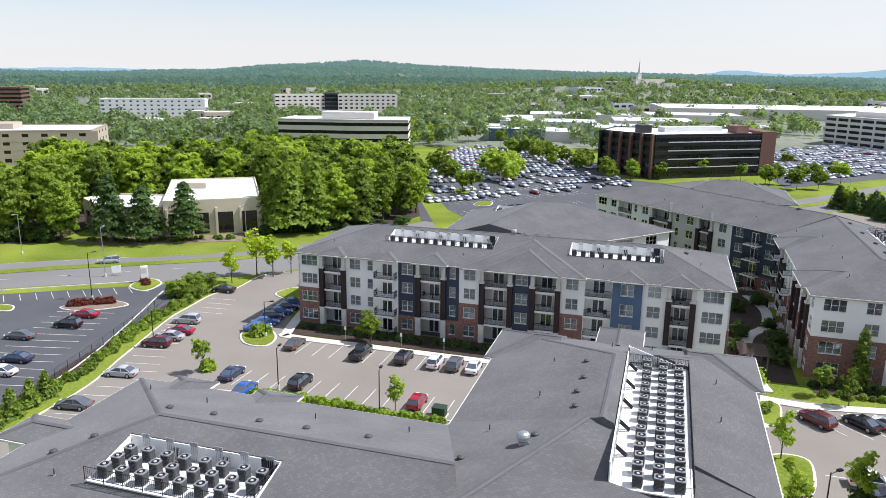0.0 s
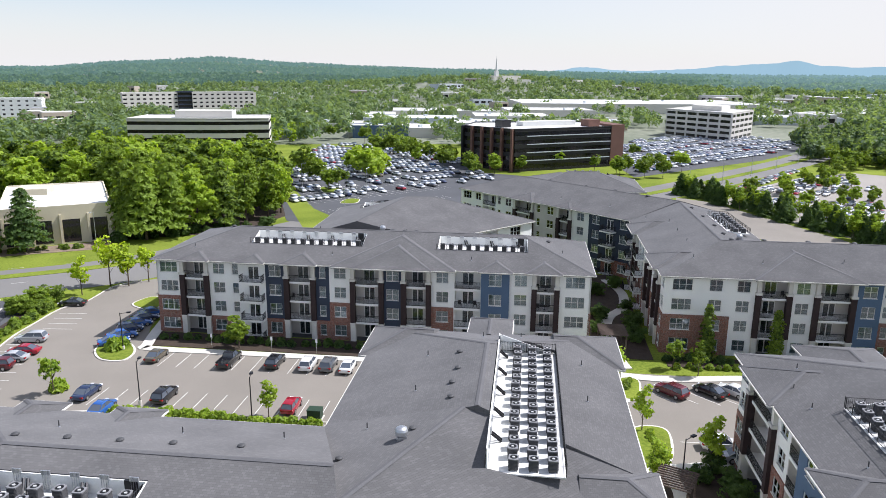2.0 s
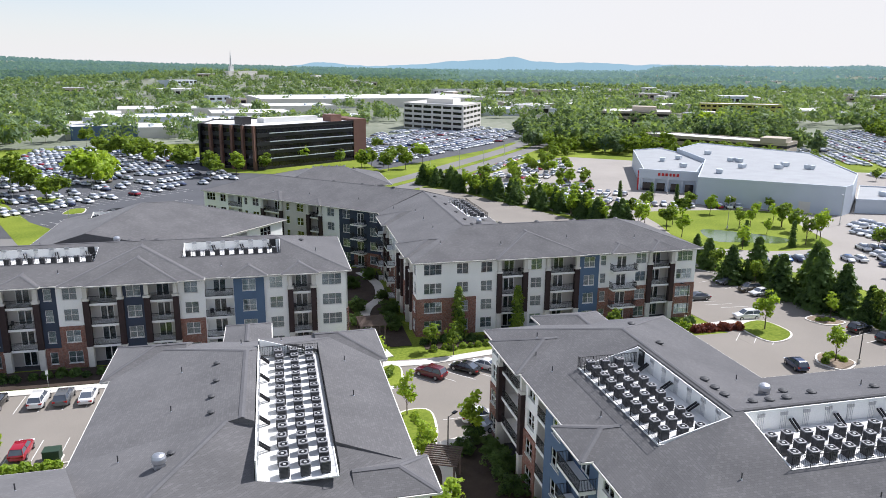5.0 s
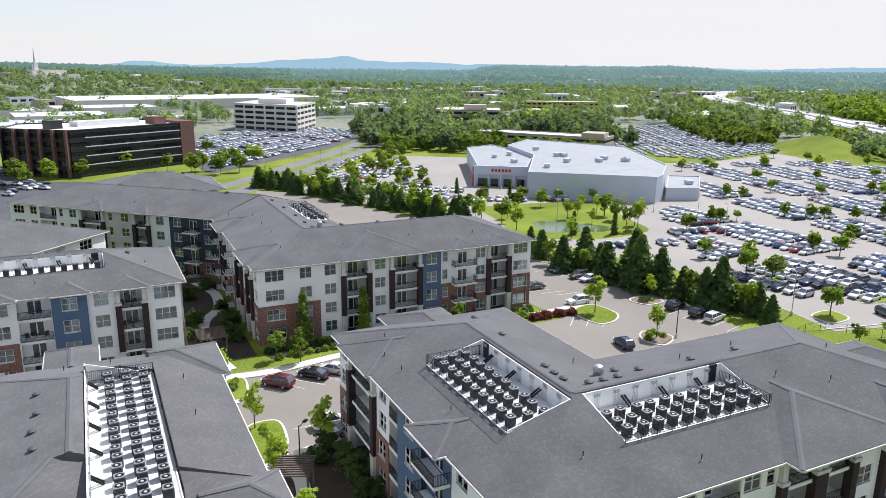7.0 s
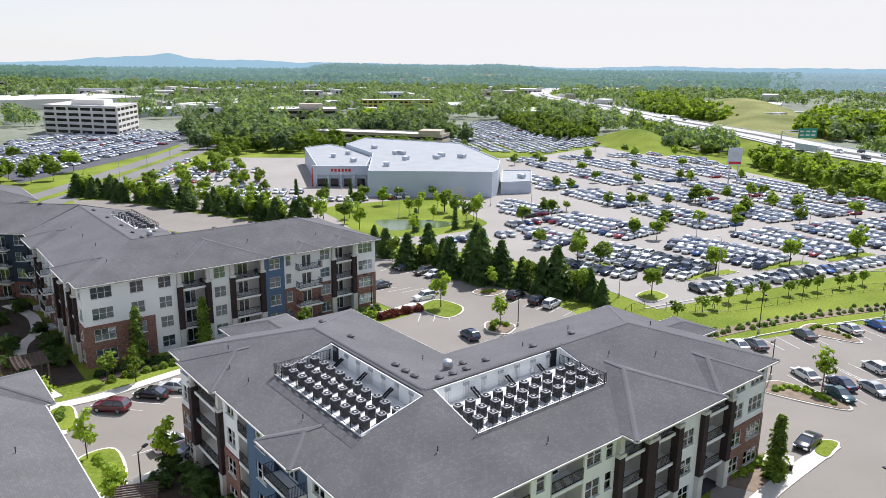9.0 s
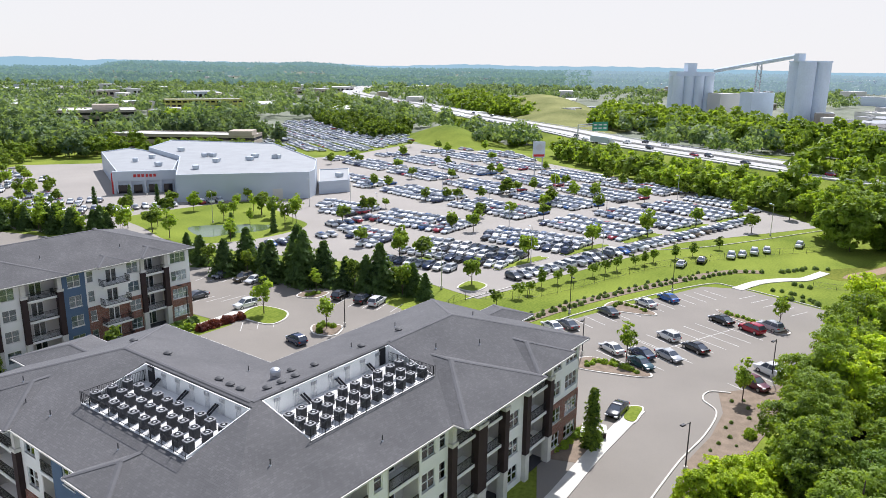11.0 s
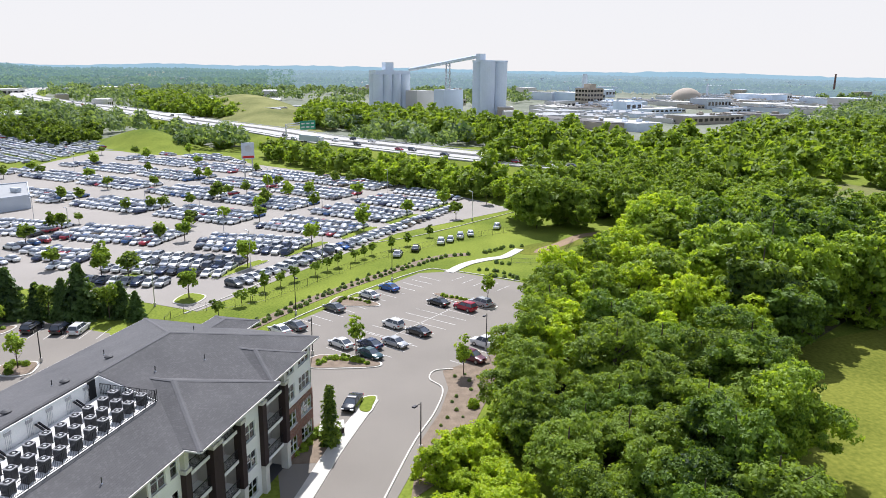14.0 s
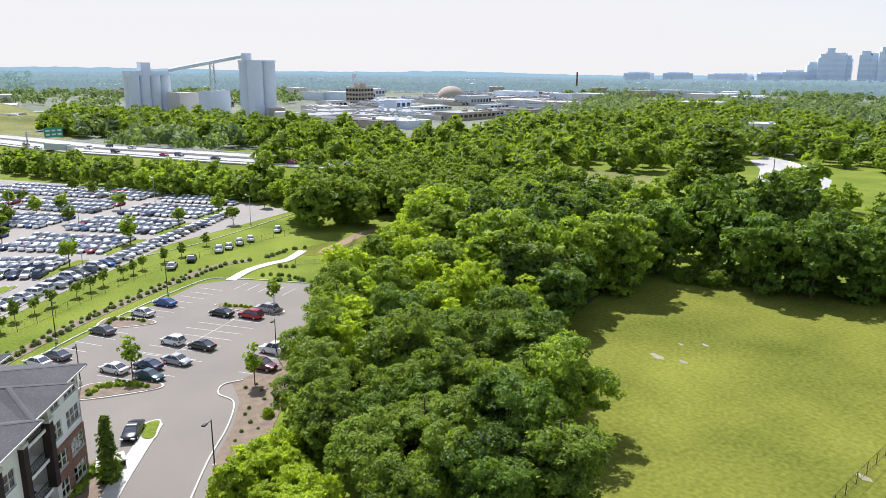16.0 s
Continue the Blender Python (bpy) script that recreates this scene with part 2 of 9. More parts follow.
def leaf_mat(name, dark, light, spread=0.35, clump=0.35):
    """Leaves: colour differs from clump to clump and tree to tree, some light passes through."""
    m, n, l, p = nodes_of(name)
    geo, info = n.new("ShaderNodeNewGeometry"), n.new("ShaderNodeObjectInfo")
    tc, nz = n.new("ShaderNodeTexCoord"), n.new("ShaderNodeTexNoise")
    nz.inputs["Scale"].default_value = clump
    l.new(tc.outputs["Object"], nz.inputs["Vector"])
    a = n.new("ShaderNodeMath")
    a.operation = "MULTIPLY_ADD"
    a.inputs[1].default_value = 0.5
    l.new(geo.outputs["Random Per Island"], a.inputs[0])
    l.new(nz.outputs[0], a.inputs[2])
    b = n.new("ShaderNodeMath")
    b.operation = "MULTIPLY_ADD"
    b.inputs[1].default_value = spread
    l.new(info.outputs["Random"], b.inputs[0])
    l.new(a.outputs[0], b.inputs[2])
    ramp = n.new("ShaderNodeValToRGB")
    ramp.color_ramp.elements[0].position, ramp.color_ramp.elements[1].position = 0.45, 1.15
    ramp.color_ramp.elements[0].color, ramp.color_ramp.elements[1].color = (*dark, 1), (*light, 1)
    l.new(b.outputs[0], ramp.inputs[0])
    l.new(ramp.outputs[0], p.inputs["Base Color"])
    p.inputs["Roughness"].default_value = 0.6
    p.inputs["Specular IOR Level"].default_value = 0.25
    tr = n.new("ShaderNodeBsdfTranslucent")
    lift = n.new("ShaderNodeMix")
    lift.data_type, lift.blend_type = "RGBA", "MULTIPLY"
    lift.inputs["Factor"].default_value = 1.0
    lift.inputs["B"].default_value = (1.85, 1.75, 0.60, 1)
    l.new(ramp.outputs[0], lift.inputs["A"])
    l.new(lift.outputs["Result"], tr.inputs["Color"])
    mx = n.new("ShaderNodeMixShader")
    mx.inputs[0].default_value = 0.42
    l.new(p.outputs[0], mx.inputs[1])
    l.new(tr.outputs[0], mx.inputs[2])
    l.new(mx.outputs[0], n["Material Output"].inputs["Surface"])
    return m


def glass_mat(name, tint=(0.72, 0.76, 0.78), gloss=0.08):
    m, n, l, p = nodes_of(name)
    n.remove(p)
    tr, gl, fr, mx = n.new("ShaderNodeBsdfTransparent"), n.new("ShaderNodeBsdfGlossy"), n.new("ShaderNodeFresnel"), n.new("ShaderNodeMixShader")
    tr.inputs[0].default_value = (*tint, 1)
    gl.inputs["Roughness"].default_value = 0.03
    gl.inputs[0].default_value = (0.9, 0.93, 0.95, 1)
    ad = n.new("ShaderNodeMath")
    ad.inputs[1].default_value = gloss * 0.5
    l.new(fr.outputs[0], ad.inputs[0])
    l.new(ad.outputs[0], mx.inputs[0])
    l.new(tr.outputs[0], mx.inputs[1])
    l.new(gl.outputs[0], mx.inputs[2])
    l.new(mx.outputs[0], n["Material Output"].inputs["Surface"])
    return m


SHINGLE, BRICK = shingle_mat(), brick_mat()
GRASS = surface("grass", (0.125, 0.195, 0.022), 0.95, 0.4, 0.06, 2.5, 0.3, tint=(0.185, 0.215, 0.034), spec=0.06)
DRY_GRASS = surface("meadow_grass", (0.150, 0.180, 0.052), 0.95, 0.4, 0.03, 1.5, 0.3, tint=(0.22, 0.215, 0.085), spec=0.06)
HIGHWAY = surface("highway_concrete", (0.43, 0.42, 0.40), 0.9, 0.12, 0.04, 6.0, 0.1)
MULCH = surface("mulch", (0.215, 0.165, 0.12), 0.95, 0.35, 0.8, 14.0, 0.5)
SOIL = surface("hill_ground", (0.115, 0.150, 0.080), 0.95, 0.35, 0.01, 0.2, 0.2, tint=(0.20, 0.205, 0.16))
# mulch for beds and groves, darkened so that their shade is in the colour
MULCH_DARK = surface("shade_dark_mulch", (0.055, 0.040, 0.030), 0.95, 0.35, 0.8, 14.0, 0.5)
LEAF_LITTER = surface("leaf_litter", (0.085, 0.080, 0.040), 0.95, 0.4, 0.5, 8.0, 0.5)
ASPHALT_NEW = surface("dark_asphalt", (0.082, 0.084, 0.090), 0.85, 0.2, 0.12, 18.0, 0.15)
ASPHALT = surface("worn_asphalt", (0.225, 0.203, 0.174), 0.9, 0.13, 0.09, 14.0, 0.15)
LOT_ASPHALT = surface("pale_asphalt", (0.30, 0.275, 0.245), 0.9, 0.13, 0.05, 10.0, 0.15)
ROADWAY = surface("road_surface", (0.185, 0.178, 0.168), 0.9, 0.15, 0.05, 9.0, 0.1)
CONCRETE = surface("concrete", (0.58, 0.55, 0.49), 0.85, 0.14, 0.5, 15.0, 0.1)
PAINT_LINE = surface("road_paint", (0.58, 0.57, 0.53), 0.7, 0.18, 0.9, 20.0, 0.0)
WHITE_WALL = surface("white_siding", (0.82, 0.82, 0.79), 0.75, 0.07, 0.25, 8.0, 0.05)
WHITE_ROOF = surface("white_membrane", (0.66, 0.655, 0.63), 0.6, 0.08, 0.3, 5.0, 0.03)
NAVY = surface("navy_siding", (0.042, 0.055, 0.085), 0.7, 0.12, 0.4, 10.0, 0.05)
BLUE = surface("blue_siding", (0.085, 0.135, 0.215), 0.7, 0.1, 0.4, 10.0, 0.05)
TAUPE = surface("taupe_siding", (0.56, 0.53, 0.49), 0.75, 0.08, 0.3, 9.0, 0.05)
BROWN = surface("dark_brown_brick", (0.040, 0.026, 0.026), 0.8, 0.25, 1.2, 14.0, 0.2)
PALE_STONE = surface("pale_stone", (0.62, 0.60, 0.55), 0.8, 0.12, 1.0, 9.0, 0.2)
BLACK = plain("black_metal", (0.018, 0.018, 0.02), 0.45, 0.3)
STEEL = plain("galvanised_steel", (0.5, 0.51, 0.53), 0.4, 0.8)
GLASS = glass_mat("window_glass")
DARK_GLASS = glass_mat("tinted_glass", (0.5, 0.53, 0.55), 0.06)
BLIND = surface("window_blinds", (0.60, 0.66, 0.65), 0.8, 0.2, 1.2, 3.0, 0.0, per_object=0.5)
# flat dark colour standing for rooms without light
ROOM = plain("unlit_interior", (0.05, 0.05, 0.055), 0.9)
BARK = surface("bark", (0.10, 0.075, 0.055), 0.95, 0.3, 1.0, 9.0, 0.6)
LEAF = leaf_mat("leaves", (0.024, 0.055, 0.011), (0.218, 0.305, 0.042))
LEAF_BRIGHT = leaf_mat("fresh_leaves", (0.075, 0.145, 0.016), (0.315, 0.420, 0.050))
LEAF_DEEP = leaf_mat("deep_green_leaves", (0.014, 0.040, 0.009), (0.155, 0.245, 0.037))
LEAF_YELLOW = leaf_mat("yellow_green_leaves", (0.13, 0.215, 0.012), (0.43, 0.53, 0.038))
FIELD = surface("field_grass", (0.130, 0.170, 0.022), 0.95, 0.45, 0.05, 1.6, 0.3, tint=(0.17, 0.175, 0.03), spec=0.06)
BARE_GROUND = surface("worn_ground", (0.27, 0.19, 0.12), 0.95, 0.3, 0.12, 3.0, 0.3)
BARE_SOIL = surface("bare_soil", (0.30, 0.27, 0.20), 0.95, 0.3, 0.6, 6.0, 0.2)
LEAF_DARK = leaf_mat("dark_needles", (0.016, 0.042, 0.015), (0.105, 0.172, 0.048))
LEAF_RED = leaf_mat("red_leaves", (0.07, 0.018, 0.018), (0.17, 0.05, 0.04))
# leaves of far woods, haze put in by a paler, bluer colour
LEAF_FAR = leaf_mat("hazed_far_leaves", (0.045, 0.090, 0.056), (0.190, 0.262, 0.128), 0.35, 0.085)
CREAM = surface("cream_wall", (0.60, 0.54, 0.40), 0.8, 0.07, 0.2, 6.0, 0.05)
TAN = surface("tan_wall", (0.42, 0.36, 0.29), 0.8, 0.07, 0.2, 6.0, 0.05)
OFF_WHITE = surface("off_white_wall", (0.62, 0.59, 0.54), 0.75, 0.06, 0.1, 5.0, 0.03)
METAL_WHITE = surface("pale_metal_panels", (0.52, 0.56, 0.60), 0.45, 0.06, 0.15, 4.0, 0.02, spec=0.5)
RUST_BROWN = surface("brown_panel", (0.16, 0.085, 0.065), 0.7, 0.12, 0.3, 6.0, 0.05)
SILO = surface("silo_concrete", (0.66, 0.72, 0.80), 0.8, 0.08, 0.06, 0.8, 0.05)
RED = plain("red_sign", (0.5, 0.02, 0.02), 0.4)
GREEN_SIGN = plain("green_sign", (0.02, 0.22, 0.12), 0.5)
WATER = surface("pond_water", (0.10, 0.14, 0.06), 0.12, 0.15, 0.2, 3.0, 0.03, spec=0.5)

# ---- land: one sheet to the horizon ----
def smooth01(a, b, x):
    t = min(max((x - a) / (b - a), 0.0), 1.0)
    return t * t * (3 - 2 * t)


# skyline by azimuth: (degrees, wooded rise, blue hills behind), heights at 3500 m
SKYLINE = ((-40, 30, 38), (-26, 30, 40), (-22, 26, 44), (-13.6, 36, 36), (-8, 64, 50), (-2, 78, 50), (4, 58, 45), (9, 50, 44), (17, 40, 40), (23, 34, 40), (25.6, 34, 57), (29, 30, 42), (33, 28, 52), (36, 28, 70), (38.3, 27, 76), (40, 27, 90),
           (42, 27, 70), (44, 28, 64), (46, 28, 67), (49, 30, 58), (52, 52, 60), (60, 50, 56), (65, 54, 58), (70, 38, 48), (77, 40, 60), (82, 34, 55), (88, 34, 58), (95, 32, 53), (103, 28, 44), (111, 24, 43), (114, 22, 48), (128, 16, 32), (180, 14, 30))


def skyline(az, col):
    for p, q in zip(SKYLINE, SKYLINE[1:]):
        if p[0] <= az <= q[0]:
            t = (az - p[0]) / (q[0] - p[0])
            t = t * t * (3 - 2 * t)
            return p[col] * (1 - t) + q[col] * t
    return SKYLINE[0][col]


def land_height(x, y):
    r = math.hypot(x, y)
    if r < 420:
        return 0.0
    az = math.degrees(math.atan2(x, y))            # clockwise from ahead
    north = 1 - smooth01(25, 75, az) if az > -90 else 1
    n = noise.fractal(Vector((x, y, 3.0)) / 520.0, 1.0, 2.0, 4)
    z = smooth01(800, 1500, r) * (2 + 3 * north) * (1 + 0.35 * n) + 19 * math.exp(-((x - 420) ** 2 + (y - 1260) ** 2) / 230.0 ** 2)
    n2 = noise.fractal(Vector((x, y, 9.0)) / 600.0, 0.9, 2.0, 4)
    top = skyline(az, 1)
    return z * (1 - 0.6 * smooth01(1500, 3300, r)) + smooth01(1450, 3300, r) * max(top - 12, 4) * (1 + 0.16 * n2)


radii = [0, 60, 120, 200, 300, 420, 480, 550, 640, 740, 860, 1000, 1150, 1320, 1500, 1700, 1900, 2100, 2300, 2500, 2750, 3000, 3300, 3600, 3900, 4200, 4500, 4800]
verts, faces, STEP = [(0, 0, 0)], [], 1.5
count = int(360 / STEP)
for r in radii[1:]:
    for k in range(count):
        a = radians(k * STEP)
        x, y = r * math.sin(a), r * math.cos(a)
        verts.append((x, y, land_height(x, y) if r > 400 else -0.02))
quads, tris = [], []
for ring in range(len(radii) - 1):
    for k in range(count):
        k2 = (k + 1) % count
        if ring == 0:
            tris.append((0, 1 + k2, 1 + k))
        else:
            a, b = 1 + (ring - 1) * count, 1 + ring * count
            quads.append((a + k, a + k2, b + k2, b + k))
me = bpy.data.meshes.new("ground")
me.from_pydata(verts, [], tris + quads)
me.materials.append(GRASS)
me.materials.append(SOIL)
me.polygons.foreach_set("material_index", [0] * (len(tris) + 4 * count) + [1] * (len(quads) - 4 * count))
me.polygons.foreach_set("use_smooth", [True] * len(me.polygons))
tagged(new("ground", me), "green grassland rising to wooded hills at the horizon", "ground", "", "structure")

# hazy blue hills at the horizon: a plain backdrop, its haze painted as emission
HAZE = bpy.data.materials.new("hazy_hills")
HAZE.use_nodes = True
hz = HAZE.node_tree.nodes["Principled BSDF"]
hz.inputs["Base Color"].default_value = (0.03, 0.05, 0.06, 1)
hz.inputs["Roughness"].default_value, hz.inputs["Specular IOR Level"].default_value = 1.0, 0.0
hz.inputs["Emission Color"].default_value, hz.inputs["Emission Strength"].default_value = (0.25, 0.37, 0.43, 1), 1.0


def hazed_leaves(name, veil, glow):
    """Woods so far off that air turns them blue: haze painted in by emission."""
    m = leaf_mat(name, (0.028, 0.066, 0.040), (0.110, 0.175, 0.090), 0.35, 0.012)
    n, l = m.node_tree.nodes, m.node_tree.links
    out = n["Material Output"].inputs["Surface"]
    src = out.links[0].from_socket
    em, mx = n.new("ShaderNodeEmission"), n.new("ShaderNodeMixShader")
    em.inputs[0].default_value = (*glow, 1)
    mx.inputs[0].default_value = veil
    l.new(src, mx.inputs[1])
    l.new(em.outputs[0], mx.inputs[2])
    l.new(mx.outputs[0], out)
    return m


HAZE_LEAVES = {}
# painted haze: stronger with distance and towards the sun
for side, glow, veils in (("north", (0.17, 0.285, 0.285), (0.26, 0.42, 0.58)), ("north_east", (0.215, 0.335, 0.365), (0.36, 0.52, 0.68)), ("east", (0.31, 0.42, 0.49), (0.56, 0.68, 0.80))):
    HAZE_LEAVES[side] = [hazed_leaves("haze_mixed_leaves_" + side, v, glow) for v in veils]
hv, hf = [], []
for k in range(721):
    az = -40 + k * 0.25
    a = radians(az)
    top = 42 + (skyline(az, 2) - 42) * 4700 / 3500 + 5 * noise.fractal(Vector((az * 0.9, 2.0, 0)), 0.8, 2.0, 5)
    for r, z in ((4600, -10), (4700, top), (4780, -10)):
        hv.append((r * math.sin(a), r * math.cos(a), z))
    if k:
        b = 3 * k
        hf += [(b - 3, b, b + 1, b - 2), (b - 2, b + 1, b + 2, b - 1)]
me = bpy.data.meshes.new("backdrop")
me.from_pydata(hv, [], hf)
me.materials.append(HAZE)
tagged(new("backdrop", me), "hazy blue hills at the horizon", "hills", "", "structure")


def sheet(name, poly, z, mat, label, thick=0.4):
    bm = bmesh.new()
    prism(bm, poly, z - thick, z)
    bmesh.ops.triangulate(bm, faces=[f for f in bm.faces if len(f.verts) > 4], ngon_method="EAR_CLIP")
    return setting(name, bm, mat, label)


def kerb(line, width=0.16, z=0.15, closed=False, name="kerb"):
    bm = bmesh.new()
    strip(bm, list(line) + ([line[0], line[1]] if closed else []), width, -0.1, z)
    return setting(name, bm, CONCRETE, "pale concrete kerb")


UV = lambda pts: [xy(u, v) for u, v in pts]
# apartment parking: west arm, court, drive east of the front block
sheet("parking_court", [(-19, 152), (-24, 150.2), (-27.5, 147.5), (-30.4, 139), (-33.9, 135.6), (-36.2, 128.5), (-38.2, 121), (-40.1, 104), (-41.8, 90.5), (-52, 62), (-40, 62), (-14, 62), (8, 54), (14, 75), (17.6, 98.6),
                        (-11.8, 109.8), (-17, 111.4), (-17.5, 122), (-15.5, 135), (-11, 150)], 0.02, ASPHALT, "worn grey asphalt parking court of the apartments")
sheet("parking_drive", [(33, 62), (38, 84), (49, 84), (61, 77), (58, 60), (46, 40), (33, 10), (22, 20)], 0.02, ASPHALT, "grey asphalt drive between apartment blocks")
sheet("parking_north", [(101, 60), (107, 80), (118, 100), (134, 93), (131, 78), (127, 56), (119, 41), (104, 33), (88, 40), (84, 52), (92, 68), (98, 66)], 0.02, ASPHALT, "grey asphalt parking north of the block")
sheet("parking_east", [(89, 12), (97, 22), (117, 15), (127, 7), (150.5, -13), (151, -20.6), (141, -34), (125, -33), (104, -27), (99, -20), (92.5, -12), (80, -8), (60, 0), (40, 6), (36, 10), (60, 8)], 0.024, ASPHALT, "grey asphalt parking beside the wood")
sheet("parking_back", [(106, 81), (118, 101.5), (127, 140), (124, 190), (140, 216), (146, 205), (146.5, 150), (141, 110), (134.5, 93.5), (117.5, 100)], 0.016, ASPHALT, "grey asphalt parking behind the long apartment block")
# assumed drive, mostly unseen; added so that windows mirror asphalt, not lawn
sheet("parking_link", UV([(-17, 80), (78, 80), (80, 98.6), (-16, 98.6)]), 0.012, ASPHALT, "grey asphalt drive between apartment blocks")
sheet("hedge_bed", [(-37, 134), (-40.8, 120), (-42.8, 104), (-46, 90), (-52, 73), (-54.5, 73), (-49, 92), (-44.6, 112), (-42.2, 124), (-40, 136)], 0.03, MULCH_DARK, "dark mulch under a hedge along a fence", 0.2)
sheet("neighbour_lot", [(-74, 137.4), (-43, 143.4), (-39, 132), (-45, 99.6), (-52, 72), (-110, 60), (-125, 128)], 0.02, ASPHALT_NEW, "dark fresh asphalt parking across the hedge")
bm = bmesh.new()
strip(bm, smooth_line([(-180, 120), (-84, 150), (-45, 156), (-20, 165), (10, 190), (40, 218)]), 10.5, -0.3, 0.015)
setting("road", bm, ROADWAY, "pale four-lane road with a grassed median")
# office lots
sheet("office_lot", [(9, 205), (26.7, 192), (45, 205), (90, 235), (120, 262), (92, 290), (104, 330), (80, 400), (38, 401), (14, 330), (5, 300)], 0.02, ASPHALT_NEW, "dark asphalt office parking full of cars")
sheet("east_office_lot", [(150, 262), (242, 302), (317, 352), (300, 400), (225, 395), (170, 330)], 0.02, ASPHALT_NEW, "asphalt office parking full of cars")
bm = bmesh.new()
strip(bm, smooth_line([(90, 205), (139, 226), (195, 258), (268, 303), (340, 360)]), 9.5, -0.3, 0.015)
setting("road_east", bm, ROADWAY, "pale divided road past the offices")
sheet("dealer_lot", [(129, 29), (190, -11), (222, -50), (238, -42), (277, -17), (341, 46), (372, 60), (400, 128), (330, 140), (310, 160), (250, 255), (222, 250), (172, 224), (149, 203), (150, 148), (148, 104), (146, 58)], 0.018, LOT_ASPHALT, "grey asphalt storage lot of a car dealer")
sheet("pond_bank", smooth_line([(150, 108), (160, 93), (178, 88), (188, 98), (205, 119), (200, 127), (187, 135.5), (172, 141), (162, 128)], 5, True), 0.024, GRASS, "mown lawn round a pond")
sheet("pond", smooth_line([(157.6, 106.6), (163.4, 101.4), (169.5, 96), (175.8, 98.6), (170.2, 113), (165.2, 116.5)], 5, True), 0.03, WATER, "green-brown pond in the lawn")
# highway on its bank
HWY = smooth_line([(2100, 693), (1606, 583), (1298, 509), (1044, 428), (867, 329), (719, 223), (564, 125), (462, 53), (397, 14), (350, -25), (318, -52), (284, -85), (262, -112), (240, -140)], 5)
bm = bmesh.new()
strip(bm, HWY, 15.0, 4.2, 6.0)
setting("highway", bm, HIGHWAY, "pale concrete highway on a grassed bank")
bm = bmesh.new()
for s in (-1, 1):
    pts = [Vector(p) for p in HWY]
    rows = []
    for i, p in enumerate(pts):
        t = (pts[min(i + 1, len(pts) - 1)] - pts[max(i - 1, 0)]).normalized()
        nn = Vector((-t.y, t.x)) * s
        rows.append([bm.verts.new((*(p + nn * 14.5), 5.7)), bm.verts.new((*(p + nn * 30), -0.3))])
    for a, b in zip(rows, rows[1:]):
        bm.faces.new((a[0], b[0], b[1], a[1]))
bmesh.ops.recalc_face_normals(bm, faces=bm.faces)
setting("highway_bank", bm, GRASS, "grassed bank of the highway")


def mound(name, cx, cy, a, rx, ry, h, label, mat=GRASS):
    """A smooth rise of mown grass."""
    vs, fs, N, M = [], [], 40, 10
    m = pose(cx, cy, 0, 0, 0, a)
    for j in range(M + 1):
        t = j / M
        for k in range(N):
            w = math.tau * k / N
            wob = 1 + 0.10 * math.sin(2 * w + 1) + 0.07 * math.sin(3 * w)
            vs.append(m @ Vector((rx * t * wob * math.cos(w), ry * t * wob * math.sin(w), h * (0.5 + 0.5 * math.cos(math.pi * t)) - 0.05)))
    for j in range(M):
        for k in range(N):
            k2 = (k + 1) % N
            fs.append((j * N + k, (j + 1) * N + k, (j + 1) * N + k2, j * N + k2))
    me = bpy.data.meshes.new(name)
    me.from_pydata(vs, [], fs)
    me.materials.append(mat)
    me.polygons.foreach_set("use_smooth", [True] * len(me.polygons))
    tagged(new(name, me), label, "hill", "", "structure")


mound("grass_mound", 425, 112, 35, 52, 28, 9, "smooth mound of mown bright grass")
mound("grass_hill", 760, 100, 15, 250, 75, 17, "broad grassy hill beside the highway", DRY_GRASS)
mound("grass_hill", 640, 52, 20, 60, 34, 9, "small mown grassy rise", DRY_GRASS)
sheet("office_lawn", [(7.5, 262), (10, 244), (13, 190), (22, 182), (27.5, 190), (18, 222), (15, 256)], 0.03, GRASS, "bright mown lawn beside the office road")
sheet("field", [(98, -56), (112, -100), (86, -131), (58, -166), (10, -150), (5, -70), (40, -32), (76, -47)], 0.0, FIELD, "olive-green mown field with bare patches")
for x, y, r in ((81.6, -72.1, 0.9), (78.2, -74.2, 0.6), (82.1, -82.3, 0.45), (83.9, -79, 0.35), (45.5, -69, 0.6)):
    sheet("bare_patch", [(x + r * (1.5 + 0.3 * math.sin(3 * k)) * math.cos(k * 0.628), y + r * (0.8 + 0.25 * math.cos(2 * k)) * math.sin(k * 0.628)) for k in range(10)], 0.012, BARE_SOIL, "bare pale stony patch in the field", 0.1)
MEADOWS = [[(202, -160), (226, -148), (250, -156), (266, -196), (236, -206), (206, -176)], [(120, -132), (128, -121), (146, -140), (176, -180), (160, -196), (138, -160)]]
for poly, mat, label in zip(MEADOWS, (DRY_GRASS, GRASS), ("rough pale meadow among woods", "bright long grass beyond the field's trees")):
    sheet("meadow", poly, 0.03, mat, label, 0.2)
# litter under groves and wood, darkened for the shade beneath their crowns
for poly in ([(-150, 176), (-84, 180), (-80, 200), (-86, 226), (-150, 226)], [(-34, 190), (-4, 193), (9, 212), (9, 300), (-30, 240)]):
    sheet("grove_floor", poly, 0.03, MULCH_DARK, "leaf litter under a grove, toned dark for shade", 0.2)
sheet("wood_floor", [(58, -20), (88, -22), (126, -38), (156, -62), (176, -92), (166, -105), (124, -101), (110, -82), (96, -62), (80, -45), (62, -34)], 0.02, LEAF_LITTER, "leaf litter under the wood, toned dark for shade", 0.2)
bm = bmesh.new()
